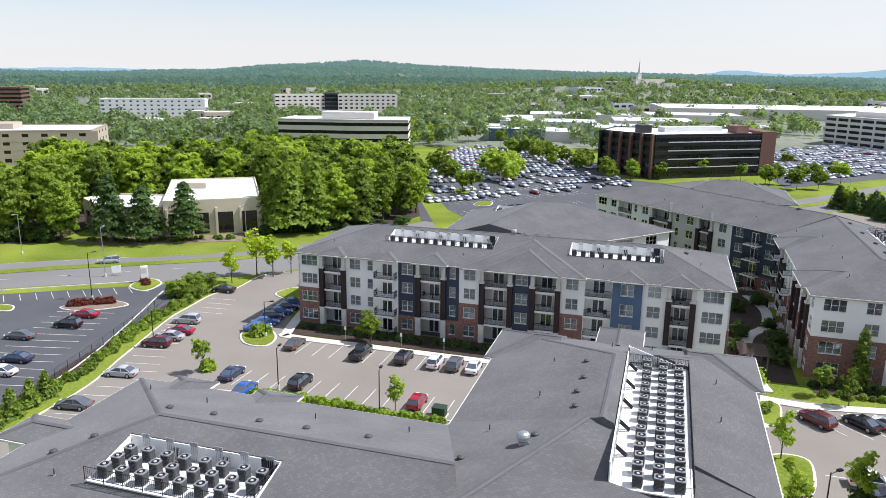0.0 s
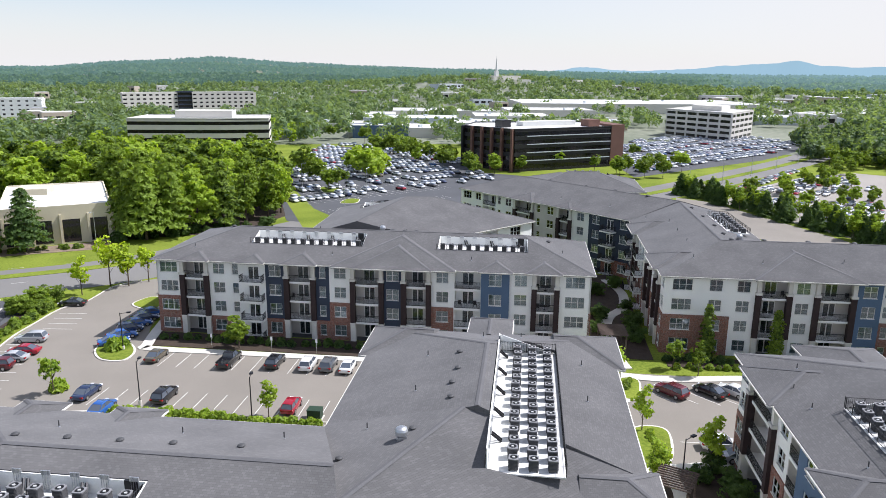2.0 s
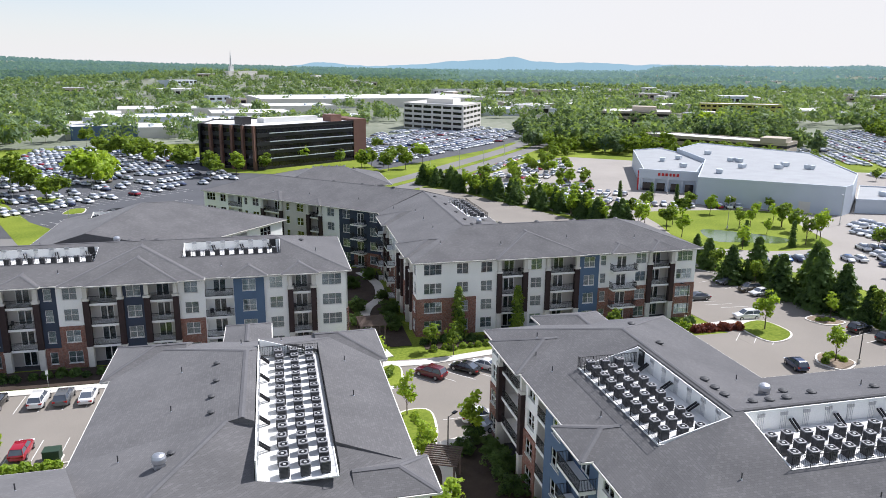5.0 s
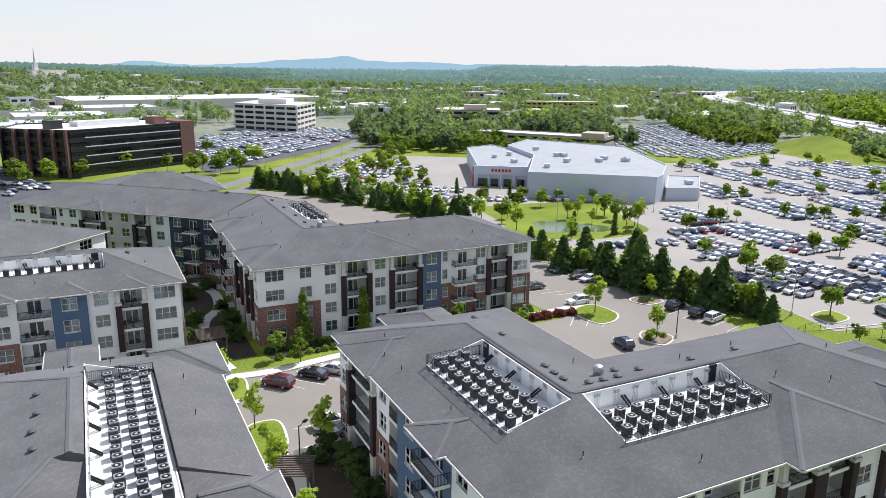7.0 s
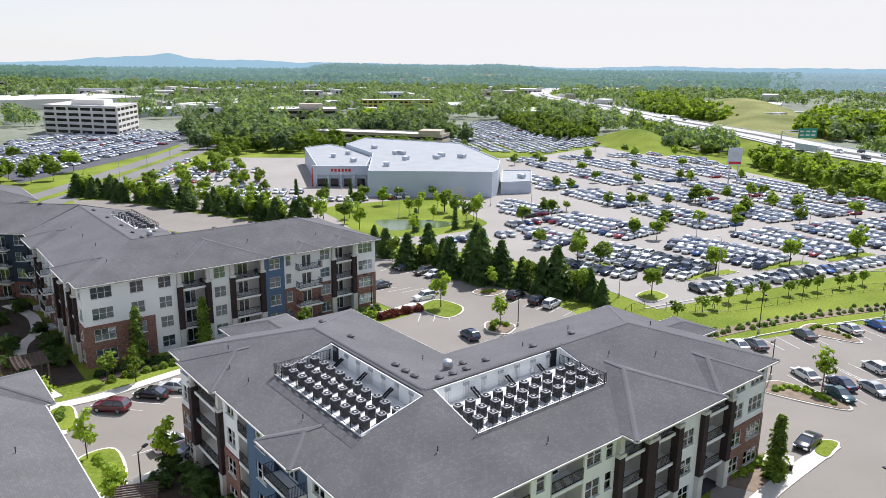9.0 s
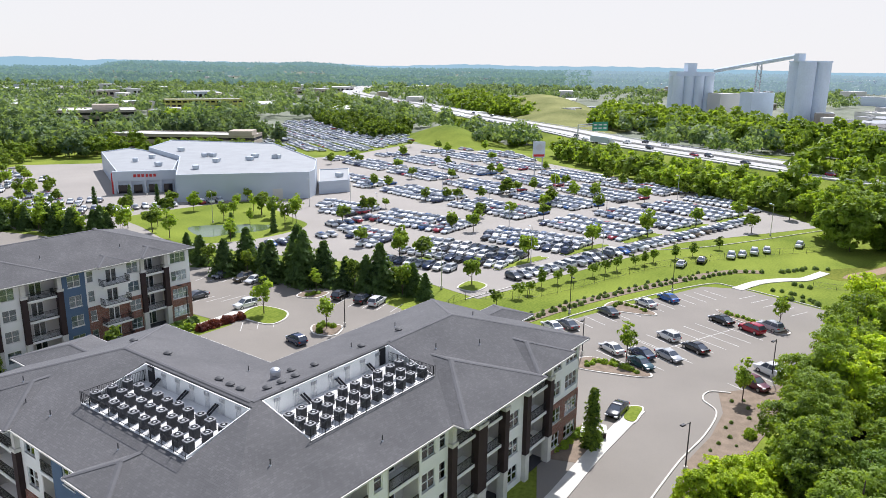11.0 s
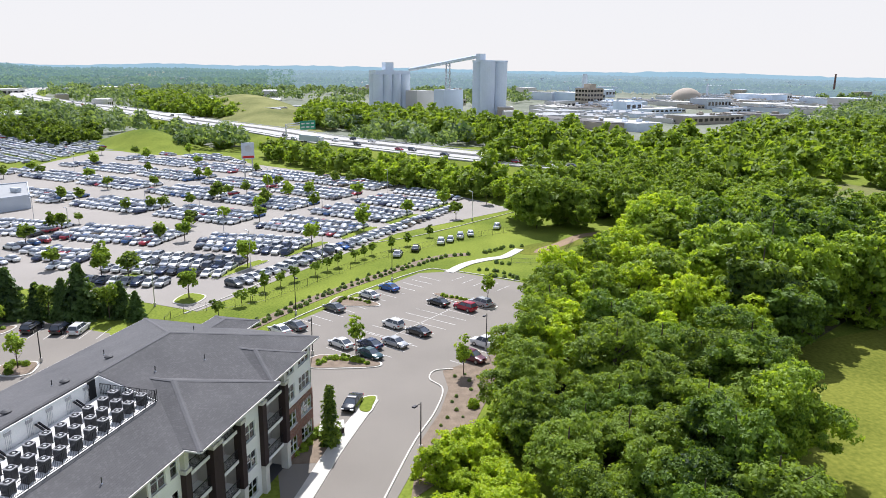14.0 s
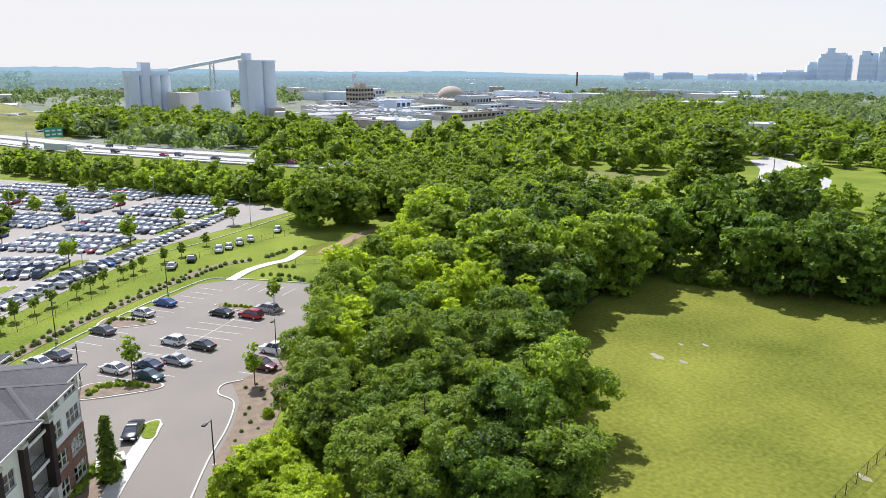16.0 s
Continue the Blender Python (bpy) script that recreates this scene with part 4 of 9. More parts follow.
# front block: white walls; the others: dark cores in place of unlit rooms
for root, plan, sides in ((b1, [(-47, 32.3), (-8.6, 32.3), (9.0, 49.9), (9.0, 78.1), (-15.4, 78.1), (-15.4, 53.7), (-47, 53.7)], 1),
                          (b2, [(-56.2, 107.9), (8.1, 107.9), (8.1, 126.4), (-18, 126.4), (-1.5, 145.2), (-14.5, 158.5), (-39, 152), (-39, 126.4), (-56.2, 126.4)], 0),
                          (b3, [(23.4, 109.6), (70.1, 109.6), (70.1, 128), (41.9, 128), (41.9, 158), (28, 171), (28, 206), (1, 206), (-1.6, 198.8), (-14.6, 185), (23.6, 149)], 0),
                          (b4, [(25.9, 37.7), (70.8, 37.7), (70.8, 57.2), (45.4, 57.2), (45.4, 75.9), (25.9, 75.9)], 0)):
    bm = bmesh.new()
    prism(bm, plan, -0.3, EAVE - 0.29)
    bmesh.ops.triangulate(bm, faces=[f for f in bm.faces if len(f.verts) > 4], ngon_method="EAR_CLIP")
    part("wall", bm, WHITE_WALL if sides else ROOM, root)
for root, ends in ((b2, ((-58.3, 126.4, -58.3, 105.8), (10.2, 126.4, -18, 126.4))), (b4, ((46, 75.9, 23.8, 75.9), (45.4, 57.2, 45.4, 75.9)))):
    for u0, v0, u1, v1 in ends:
        length = math.hypot(u1 - u0, v1 - v0)
        facade(root, (u0, v0), (u1, v1), [("W", length * k / 5, KW, 2) for k in range(1, 6)])


# ---- roof wells: membrane floor, back wall, railing, condensers ----
AC_BODY = surface("condenser_louvre", (0.078, 0.078, 0.082), 0.6, 0.2, 2.0, 30.0, 0.2)
AC_TOP = plain("condenser_top", (0.21, 0.21, 0.215), 0.5)
AC_HUB = plain("fan_hub", (0.42, 0.42, 0.41), 0.45)


def condenser(m):
    root = thing("air_conditioner", "dark grey condenser unit with a pale fan top, on the roof", "air conditioner", m, "roof condensers")
    bm = bmesh.new()
    levels = [(0.06, 0.40)]
    for k in range(7):
        z = 0.14 + k * 0.1
        levels += [(z, 0.385), (z + 0.005, 0.415), (z + 0.05, 0.415), (z + 0.055, 0.385)]
    levels.append((0.86, 0.40))
    loops = []
    for z, r in levels:
        q = r - 0.1
        loops.append([bm.verts.new((x, y, z)) for x, y in ((q, -r), (r, -q), (r, q), (q, r), (-q, r), (-r, q), (-r, -q), (-q, -r))])
    for a, b in zip(loops, loops[1:]):
        for k in range(8):
            bm.faces.new((a[k], a[(k + 1) % 8], b[(k + 1) % 8], b[k]))
    bm.faces.new(loops[-1])
    for s in (-0.3, 0.3):
        box(bm, s - 0.06, s + 0.06, -0.42, 0.42, 0, 0.06)
    part("cabinet", bm, AC_BODY, root)
    bm = bmesh.new()
    n = 16
    rings = [[bm.verts.new((*( (math.copysign(min(abs(r * math.cos(a)), 0.42), math.cos(a)), math.copysign(min(abs(r * math.sin(a)), 0.42), math.sin(a))) ), z))
              for a in (k * math.tau / n for k in range(n))] for r, z in ((0.55, 0.861), (0.55, 0.94), (0.335, 0.955), (0.33, 0.90))]
    for a, b in zip(rings, rings[1:]):
        for k in range(n):
            bm.faces.new((a[k], a[(k + 1) % n], b[(k + 1) % n], b[k]))
    part("top_cover", bm, AC_TOP, root)
    bm = bmesh.new()
    tube(bm, (0, 0, 0.87), (0, 0, 0.89), 0.335, n=14)
    for k in range(4):
        a = k * math.tau / 8
        box(bm, -0.3, 0.3, -0.008, 0.008, 0.925, 0.935, Matrix.Rotation(a, 4, "Z"))
    part("fan_guard", bm, BLACK, root)
    bm = bmesh.new()
    tube(bm, (0, 0, 0.90), (0, 0, 0.965), 0.13, n=10)
    part("fan_hub", bm, AC_HUB, root)
    return root


first_ac = None


def well(p, outer, rows, along, hi, ends=(1, 1), back_door=True):
    """Fit out a well: outer is the open side ('v-', 'u-', 'u+')."""
    global first_ac
    u0, u1, v0, v1, z = p
    root = thing("roof_well", "white-lined equipment well sunk in a shingle roof", "equipment well", pose(0, 0, 0, 0, 0, GRID))
    bm = bmesh.new()
    box(bm, u0 + 0.004, u1 - 0.004, v0 + 0.004, v1 - 0.004, z + 0.004, z + 0.1)
    part("membrane_floor", bm, WHITE_ROOF, root)
    def ramp_wall(a, b, za, zb):
        """An upright lining whose top follows the roof."""
        wb = bmesh.new()
        d = (Vector((*b, 0)) - Vector((*a, 0))).normalized()
        nn = Vector((-d.y, d.x, 0)) * 0.09
        vs = []
        for s in (0, 1):
            for c, zt in ((a, za), (b, zb)):
                base = Vector((*c, z + 0.1)) + nn * s
                vs.append(wb.verts.new(base))
                vs.append(wb.verts.new(base + UP * max(0.05, zt - z - 0.26)))
        for q in ((0, 2, 3, 1), (4, 5, 7, 6), (0, 1, 5, 4), (2, 6, 7, 3), (1, 3, 7, 5), (0, 4, 6, 2)):
            wb.faces.new([vs[i] for i in q])
        bmesh.ops.recalc_face_normals(wb, faces=wb.faces)
        part("lining", wb, WHITE_WALL, root)
    lo = z + 0.3
    e = 0.006
    if outer == "v-":
        ramp_wall((u1 - e, v1 - 0.1), (u0 + e, v1 - 0.1), hi, hi)
        ramp_wall((u0 + 0.1, v1 - 0.1), (u0 + 0.1, v0 + e), hi, lo)
        ramp_wall((u1 - e, v0 + e), (u1 - e, v1 - 0.1), lo, hi)
        edge = [(u0, v0), (u1, v0)]
        wall_axis = ("u", u0, u1, v1 - 0.19, -1)
    elif outer == "u-":
        ramp_wall((u1 - 0.1, v0 + e), (u1 - 0.1, v1 - e), hi, hi)
        ramp_wall((u0 + e, v0 + 0.1), (u1 - 0.1, v0 + 0.1), lo, hi)
        ramp_wall((u1 - 0.1, v1 - 0.1), (u0 + e, v1 - 0.1), hi, lo)
        edge = [(u0, v0), (u0, v1)]
        wall_axis = ("v", v0, v1, u1 - 0.19, -1)
    else:
        ramp_wall((u0 + 0.1, v1 - e), (u0 + 0.1, v0 + e), hi, hi)
        if ends[0]:
            ramp_wall((u0 + 0.1, v0 + 0.1), (u1 - e, v0 + 0.1), hi, lo)
        ramp_wall((u1 - e, v1 - 0.1), (u0 + 0.1, v1 - 0.1), lo, hi)
        edge = [(u1, v0), (u1, v1)]
        wall_axis = ("v", v0, v1, u0 + 0.19, 1)
    # railing along the open side and a little way back
    rb = bmesh.new()
    a, b = (Vector((*c, z + 0.15)) for c in edge)
    n = max(3, int((b - a).length / 1.5))
    for k in range(n + 1):
        p = a.lerp(b, k / n)
        tube(rb, p, p + UP * 1.05, 0.03, n=6)
    for h in (0.15, 1.05):
        tube(rb, a + UP * h, b + UP * h, 0.022, n=6)
    # and along the far end
    ea, eb = {"v-": ((u1 - 0.25, v0), (u1 - 0.25, v1 - 0.3)), "u-": ((u0, v1 - 0.25), (u1 - 0.3, v1 - 0.25)), "u+": ((u1, v1 - 0.25), (u0 + 0.3, v1 - 0.25))}[outer]
    ea, eb = Vector((*ea, z + 0.15)), Vector((*eb, z + 0.15))
    for h in (0.15, 1.05):
        tube(rb, ea + UP * h, eb + UP * h, 0.025, n=6)
    m = int((eb - ea).length / 0.16)
    for k in range(m + 1):
        p = ea.lerp(eb, k / m)
        r = 0.03 if k % 9 == 0 else 0.01
        box(rb, p.x - r, p.x + r, p.y - r, p.y + r, p.z, p.z + 1.05)
    m = int((b - a).length / 0.16)
    for k in range(m):
        p = a.lerp(b, k / m)
        box(rb, p.x - 0.008, p.x + 0.008, p.y - 0.008, p.y + 0.008, p.z + 0.15, p.z + 1.05)
    part("railing", rb, BLACK, root, "black metal bar railing")
    axis, s0, s1, c, sgn = wall_axis
    # conduits and a door on the back wall
    k, s = 0, s0 + 1.3
    while s < s1 - 0.8:
        cb = bmesh.new()
        for j in range(4):
            o = s + j * 0.17
            for zz, r in ((0.75, 0.02),):
                q = (o, c + sgn * 0.05) if axis == "u" else (c + sgn * 0.05, o)
                tube(cb, (*q, z + 0.1), (*q, z + 1.5), 0.018, n=5)
                box(cb, q[0] - 0.07, q[0] + 0.07, q[1] - 0.05, q[1] + 0.05, z + 1.3, z + 1.62)
        part("conduit", cb, STEEL, root)
        if k % 2:
            eb = bmesh.new()
            q0 = Vector((s + 0.9, c + sgn * 0.1, z + 0.95)) if axis == "u" else Vector((c + sgn * 0.1, s + 0.9, z + 0.95))
            dq = Vector((0.35, sgn * 0.75, -0.8)) if axis == "u" else Vector((sgn * 0.75, 0.35, -0.8))
            for w_ in (-0.16, 0.16):
                sh = Vector((w_, 0, 0)) if axis == "u" else Vector((0, w_, 0))
                tube(eb, q0 + sh, q0 + dq + sh, 0.1, n=6)
            part("duct", eb, BLACK, root, "black sloping line-set duct")
        k += 1
        s += 2.1
    if back_door:
        db = bmesh.new()
        o = s1 - 1.6
        if axis == "u":
            box(db, o, o + 0.95, c - 0.04, c + 0.1, z + 0.1, min(z + 2.0, hi - 0.15))
        else:
            box(db, c - 0.1, c + 0.04, o, o + 0.95, z + 0.1, min(z + 2.0, hi - 0.15))
        part("service_door", db, BLACK, root)
    # condensers in rows
    lanes, per = rows, along
    (su0, su1), (sv0, sv1) = (u0 + 0.9, u1 - 0.9), (v0 + 0.8, v1 - 0.8)
    for i in range(per):
        for j in range(lanes):
            s, t = (i + 0.5) / per, (j + 0.5) / max(lanes, 1)
            if axis == "u":
                u = su0 + (su1 - su0) * i / max(per - 1, 1)
                v = v0 + 0.9 + j * 1.35
            else:
                v = sv0 + (sv1 - sv0) * i / max(per - 1, 1)
                u = (u0 + 0.9 + j * 1.55) if outer == "u-" else (u1 - 0.9 - j * 1.45)
            if (i * 7 + j * 3) % 11 == 5 and lanes > 1 and i in (0, per - 1):
                continue
            x, y = xy(u + 0.06 * math.sin(i * 3.1 + j), v + 0.06 * math.cos(i * 2.3 + j * 2))
            mm = pose(x, y, z + 0.1, 0, 0, GRID + random.uniform(-4, 4)) @ Matrix.Diagonal((0.94, 0.94, 1.0, 1.0))
            if first_ac is None:
                first_ac = condenser(mm)
            else:
                copy_thing(first_ac, mm)


well((-37.2, -24.3, 35.9, 40.7, FLOOR_Z), "v-", 3, 8, 15.3)
well((-2.3, 3.5, 46.6, 69.8, FLOOR_Z), "u+", 3, 16, 16.0, (0, 1))
well((-44.4, -25.8, 110.8, 115.0, FLOOR_Z), "v-", 1, 12, 15.5)
well((-13.8, 0.6, 110.8, 115.0, FLOOR_Z), "v-", 1, 10, 15.5)
well((-33, -25, 141, 145, FLOOR_Z), "v-", 2, 5, 15.2)
well((35.6, 39.6, 130.5, 146.5, FLOOR_Z), "u+", 2, 9, 14.6)
well((9.5, 22, 195.8, 200.5, FLOOR_Z), "v-", 1, 7, 14.5)
well((27.7, 34.0, 45.6, 60.8, FLOOR_Z), "u-", 3, 10, 15.75)
well((35.2, 51.2, 40.2, 46.1, FLOOR_Z), "v-", 3, 10, 15.85)


# chairs and small tables on some balconies
FURNITURE = plain("dark_patio_metal", (0.03, 0.03, 0.032), 0.5)
TURN = Matrix.Rotation(radians(GRID), 4, "Z")


def patio_chair(m):
    root = thing("patio_chair", "dark metal patio chair on an apartment balcony", "chair", m, "balcony chairs")
    bm = bmesh.new()
    box(bm, -0.26, 0.26, -0.26, 0.26, 0.40, 0.46)
    bmesh.ops.bevel(bm, geom=bm.edges[:], offset=0.02, segments=1, affect="EDGES")
    part("seat", bm, FURNITURE, root)
    bm = bmesh.new()
    box(bm, -0.26, 0.26, 0.22, 0.27, 0.46, 0.95)
    bmesh.ops.bevel(bm, geom=bm.edges[:], offset=0.02, segments=1, affect="EDGES")
    part("backrest", bm, FURNITURE, root)
    for sx in (-0.22, 0.22):
        for sy in (-0.22, 0.22):
            bm = bmesh.new()
            tube(bm, (sx, sy, 0), (sx, sy, 0.41), 0.022, n=6)
            part("leg", bm, FURNITURE, root)
    return root


def patio_table(m):
    root = thing("patio_table", "small round dark table on an apartment balcony", "table", m, "balcony tables")
    bm = bmesh.new()
    tube(bm, (0, 0, 0.66), (0, 0, 0.70), 0.36, n=14)
    part("tabletop", bm, FURNITURE, root)
    bm = bmesh.new()
    tube(bm, (0, 0, 0.02), (0, 0, 0.66), 0.035, n=6)
    part("post", bm, FURNITURE, root)
    bm = bmesh.new()
    tube(bm, (0, 0, 0), (0, 0, 0.03), 0.22, n=12)
    part("base", bm, FURNITURE, root)
    return root


br = random.Random(17)
kit = None
for i, (m, w) in enumerate(BALCONIES):
    if br.random() > 0.24 or w < 2.4:
        continue
    spots = [TURN @ m @ Matrix.Translation((o, 0, 0)) @ Matrix.Rotation(radians(a), 4, "Z") for o, a in ((0, br.uniform(-30, 30)), (w - 1.5, br.uniform(-40, 20)), ((w - 1.5) / 2, 0))]
    if kit is None:
        kit = (patio_chair(spots[0]), patio_table(spots[2]))
        copy_thing(kit[0], spots[1])
    else:
        copy_thing(kit[0], spots[0])
        if br.random() < 0.6:
            copy_thing(kit[0], spots[1])
        if br.random() < 0.5:
            copy_thing(kit[1], spots[2])

# ---- offices, dealer, works and far buildings ----
def side_frame(a, b):
    """x along the side from a to b, y inwards (plan runs counter-clockwise), z up."""
    a, b = Vector((*a, 0)), Vector((*b, 0))
    d = (b - a).normalized()
    return Matrix(((d.x, -d.y, 0, a.x), (d.y, d.x, 0, a.y), (0, 0, 1, 0), (0, 0, 0, 1))), (b - a).length


def ccw(poly):
    area = sum(a[0] * b[1] - a[1] * b[0] for a, b in zip(poly, list(poly[1:]) + [poly[0]]))
    return list(poly) if area > 0 else list(poly)[::-1]


def inset(poly, d):
    poly = ccw(poly)
    out, n = [], len(poly)
    for i in range(n):
        p, q, r = (Vector(poly[(i + k) % n]) for k in (-1, 0, 1))
        a, b = (q - p).normalized(), (r - q).normalized()
        na, nb = Vector((-a.y, a.x)), Vector((-b.y, b.x))
        m = (na + nb).normalized()
        out.append(tuple(q + m * d / max(0.4, m.dot(na))))
    return out


# solid dark cores that stand for unlit rooms behind the apartments' windows
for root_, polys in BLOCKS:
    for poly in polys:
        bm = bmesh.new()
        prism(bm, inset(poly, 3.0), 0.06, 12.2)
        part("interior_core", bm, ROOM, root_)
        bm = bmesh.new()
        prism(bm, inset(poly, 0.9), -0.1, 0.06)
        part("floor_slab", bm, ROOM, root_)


def flat_roof(root, poly, h, mat=None, parapet=0.6, wall=None):
    bm = bmesh.new()
    prism(bm, inset(poly, 0.25), h - 0.3, h)
    part("roof", bm, mat or WHITE_ROOF, root)
    bm = bmesh.new()
    for a, b in zip(poly, poly[1:] + poly[:1]):
        F, L = side_frame(a, b)
        box(bm, 0, L, 0, 0.3, h - 0.3, h + parapet, F)
    bmesh.ops.recalc_face_normals(bm, faces=bm.faces)
    part("parapet", bm, wall or OFF_WHITE, root)


def roof_units(root, spots, h, size=(2.6, 1.8, 1.3), mat=None):
    for x, y, a in spots:
        bm = bmesh.new()
        sx, sy, sz = size
        box(bm, -sx / 2, sx / 2, -sy / 2, sy / 2, 0.25, sz)
        box(bm, -sx / 2 + 0.2, sx / 2 - 0.2, -sy / 2 + 0.2, sy / 2 - 0.2, 0, 0.25)
        box(bm, -sx / 2 - 0.06, sx / 2 + 0.06, -sy / 2 - 0.06, sy / 2 + 0.06, sz, sz + 0.12)
        part("roof_unit", bm, mat or METAL_WHITE, root, m=pose(x, y, h, 0, 0, a))


def ribbon_office(label, poly, floors, fh, wall, glass, split=0.0, penthouse=None, band=0.52, base=0.3, pier=0.7):
    """An office of bands and ribbon windows; split: width of single windows, 0 for unbroken ribbons."""
    poly = ccw(poly)
    root = thing("office_building", label, "building")
    H = floors * fh + base
    core = bmesh.new()
    prism(core, inset(poly, 1.2), -0.3, H - 0.3)
    part("interior_core", core, ROOM, root)
    for a, b in zip(poly, poly[1:] + poly[:1]):
        F, L = side_frame(a, b)
        if (b[1] - a[1]) * (a[0] + b[0]) - (b[0] - a[0]) * (a[1] + b[1]) > 0:        # turned away: a plain wall
            bm = bmesh.new()
            box(bm, 0.5, L - 0.5, 0, 0.5, -0.3, H, F)
            part("back_wall", bm, wall, root)
            continue
        for k in range(floors + 1):
            z0 = -0.3 if k == 0 else base + k * fh - fh * band * 0.5
            z1 = base + fh * 0.22 if k == 0 else min(base + k * fh + fh * band * 0.5, H)
            bm = bmesh.new()
            box(bm, 0, L, 0, 0.5, z0, z1, F)
            bmesh.ops.recalc_face_normals(bm, faces=bm.faces)
            part("spandrel", bm, wall, root)
        for k in range(floors):
            z0 = base + fh * 0.22 if k == 0 else base + k * fh + fh * band * 0.5
            z1 = base + (k + 1) * fh - fh * band * 0.5
            if k == floors - 1:
                z1 = base + (k + 1) * fh - fh * band * 0.5
            n = max(1, round(L / split)) if split else 1
            for i in range(n):
                x0, x1 = (L * i / n + (pier if split else 0), L * (i + 1) / n - (pier if split else 0))
                bm = bmesh.new()
                box(bm, x0, x1, 0.3, 0.36, z0 - 0.02, z1 + 0.02, F)
                win = part("window", bm, glass, root)
                if not split:
                    mb = bmesh.new()
                    m = max(1, int((x1 - x0) / 1.7))
                    for j in range(m + 1):
                        xx = x0 + (x1 - x0) * j / m
                        box(mb, xx - 0.04, xx + 0.04, 0.22, 0.34, z0, z1, F)
                    part("mullion", mb, BLACK, win)
                if split and k == 0:
                    pb = bmesh.new()
                    box(pb, x1, x1 + 2 * pier, 0.03, 0.47, base, H - 0.2, F)
                    part("pier", pb, wall, root)
    flat_roof(root, poly, H, WHITE_ROOF, 0.5, wall)
    if penthouse:
        pb = bmesh.new()
        prism(pb, penthouse[0], H - 0.1, H + penthouse[1])
        part("penthouse", pb, wall, root)
    return root, H


OFFICE_GLASS = surface("office_glass", (0.015, 0.013, 0.016), 0.08, 0.15, 0.2, 2.0, 0.0, spec=0.5)
ribbon_office("cream and dark banded four-storey office with a roof house", [(-58.5, 392), (-14, 383), (10, 383), (12, 412), (-52, 421)], 4, 4.1, OFF_WHITE, OFFICE_GLASS, 0, ([(-36, 398), (-8, 393), (-6, 405), (-34, 410)], 3.6), 0.58)
black, BH = ribbon_office("black glass office with copper fins and a brown brick end", [(91.8, 312.4), (107.2, 286.6), (158, 296.5), (156, 326), (104, 332)], 5, 3.45, surface("black_spandrel", (0.028, 0.027, 0.03), 0.35, 0.1, 0.2, 4.0, 0.0), OFFICE_GLASS, 0,
                         ([(106, 300), (110.5, 301), (109.5, 307), (105, 306)], 3.2), 0.5)
F, L = side_frame((91.8, 312.4), (107.2, 286.6))
for k in range(6):
    bm = bmesh.new()
    s = 1 + (L - 2) * k / 5
    box(bm, s - 0.5, s + 0.5, -1.3, 0.1, -0.3, BH + 0.3, F)
    part("fin", bm, RUST_BROWN if k else BLACK, black, "dark copper-brown upright fin")
F, L = side_frame((107.2, 286.6), (158, 296.5))
for k in range(1, 5):
    bm = bmesh.new()
    box(bm, 6, L - 2, -0.25, 0.05, 0.3 + k * 3.45 + 0.55, 0.3 + k * 3.45 + 0.9, F)
    part("sill_band", bm, METAL_WHITE, black)
bm = bmesh.new()
prism(bm, [(156.5, 296), (163.5, 297.4), (162, 327), (155, 326)], -0.3, BH + 1.0)
part("brick_end", bm, RUST_BROWN, black, "plain brown brick end wall")
for pts, h, m in (([(118, 306), (146, 311.5), (145, 317), (117, 311.5)], 2.0, WHITE_ROOF), ([(147, 300), (153, 301.2), (152, 307), (146, 306)], 3.0, RUST_BROWN)):
    bm = bmesh.new()
    prism(bm, pts, BH, BH + h)
    part("roof_house", bm, m, black)
ribbon_office("white five-storey office with rows of dark windows", [(270.7, 437.4), (283.8, 386), (322, 416), (309, 466)], 5, 3.4, OFF_WHITE, OFFICE_GLASS, 9.0, ([(285, 430), (292, 408), (307, 420), (300, 442)], 3.2), 0.5)
ribbon_office("tan three-storey office with many small windows", [(-232, 320), (-133, 338), (-140, 375), (-240, 360)], 4, 3.6, TAN, OFFICE_GLASS, 8.0, ([(-200, 340), (-170, 345), (-173, 360), (-203, 355)], 2.5), 0.6, pier=2.5)
ribbon_office("red-brown banded tower beyond the trees", [(-372, 715), (-345, 722), (-350, 750), (-378, 742)], 6, 3.9, RUST_BROWN, OFFICE_GLASS, 0, None, 0.5)
ribbon_office("long white hotel-like building over the woods", [(-262, 690), (-172, 697), (-172, 715), (-262, 708)], 4, 3.6, WHITE_WALL, OFFICE_GLASS, 6, None, 0.66, pier=2.0)
ribbon_office("pale campus office with rows of dark windows", [(-120, 790), (-68, 808), (-72, 826), (-124, 808)], 4, 4.0, OFF_WHITE, OFFICE_GLASS, 6, None, 0.6, pier=1.5)
ribbon_office("pale campus office with rows of dark windows", [(-55, 808), (8, 820), (4, 838), (-59, 826)], 4, 4.0, OFF_WHITE, OFFICE_GLASS, 6, None, 0.6, pier=1.5)
ribbon_office("dark glass link between two campus offices", [(-69, 806), (-54, 809), (-57, 822), (-72, 819)], 4, 4.2, NAVY, OFFICE_GLASS, 0, None, 0.3)
ribbon_office("tan three-storey office in the trees", [(392, 365), (421, 328), (450, 352), (422, 390)], 3, 4.0, TAN, OFFICE_GLASS, 0, ([(412, 355), (422, 342), (432, 351), (422, 364)], 3.4), 0.55)
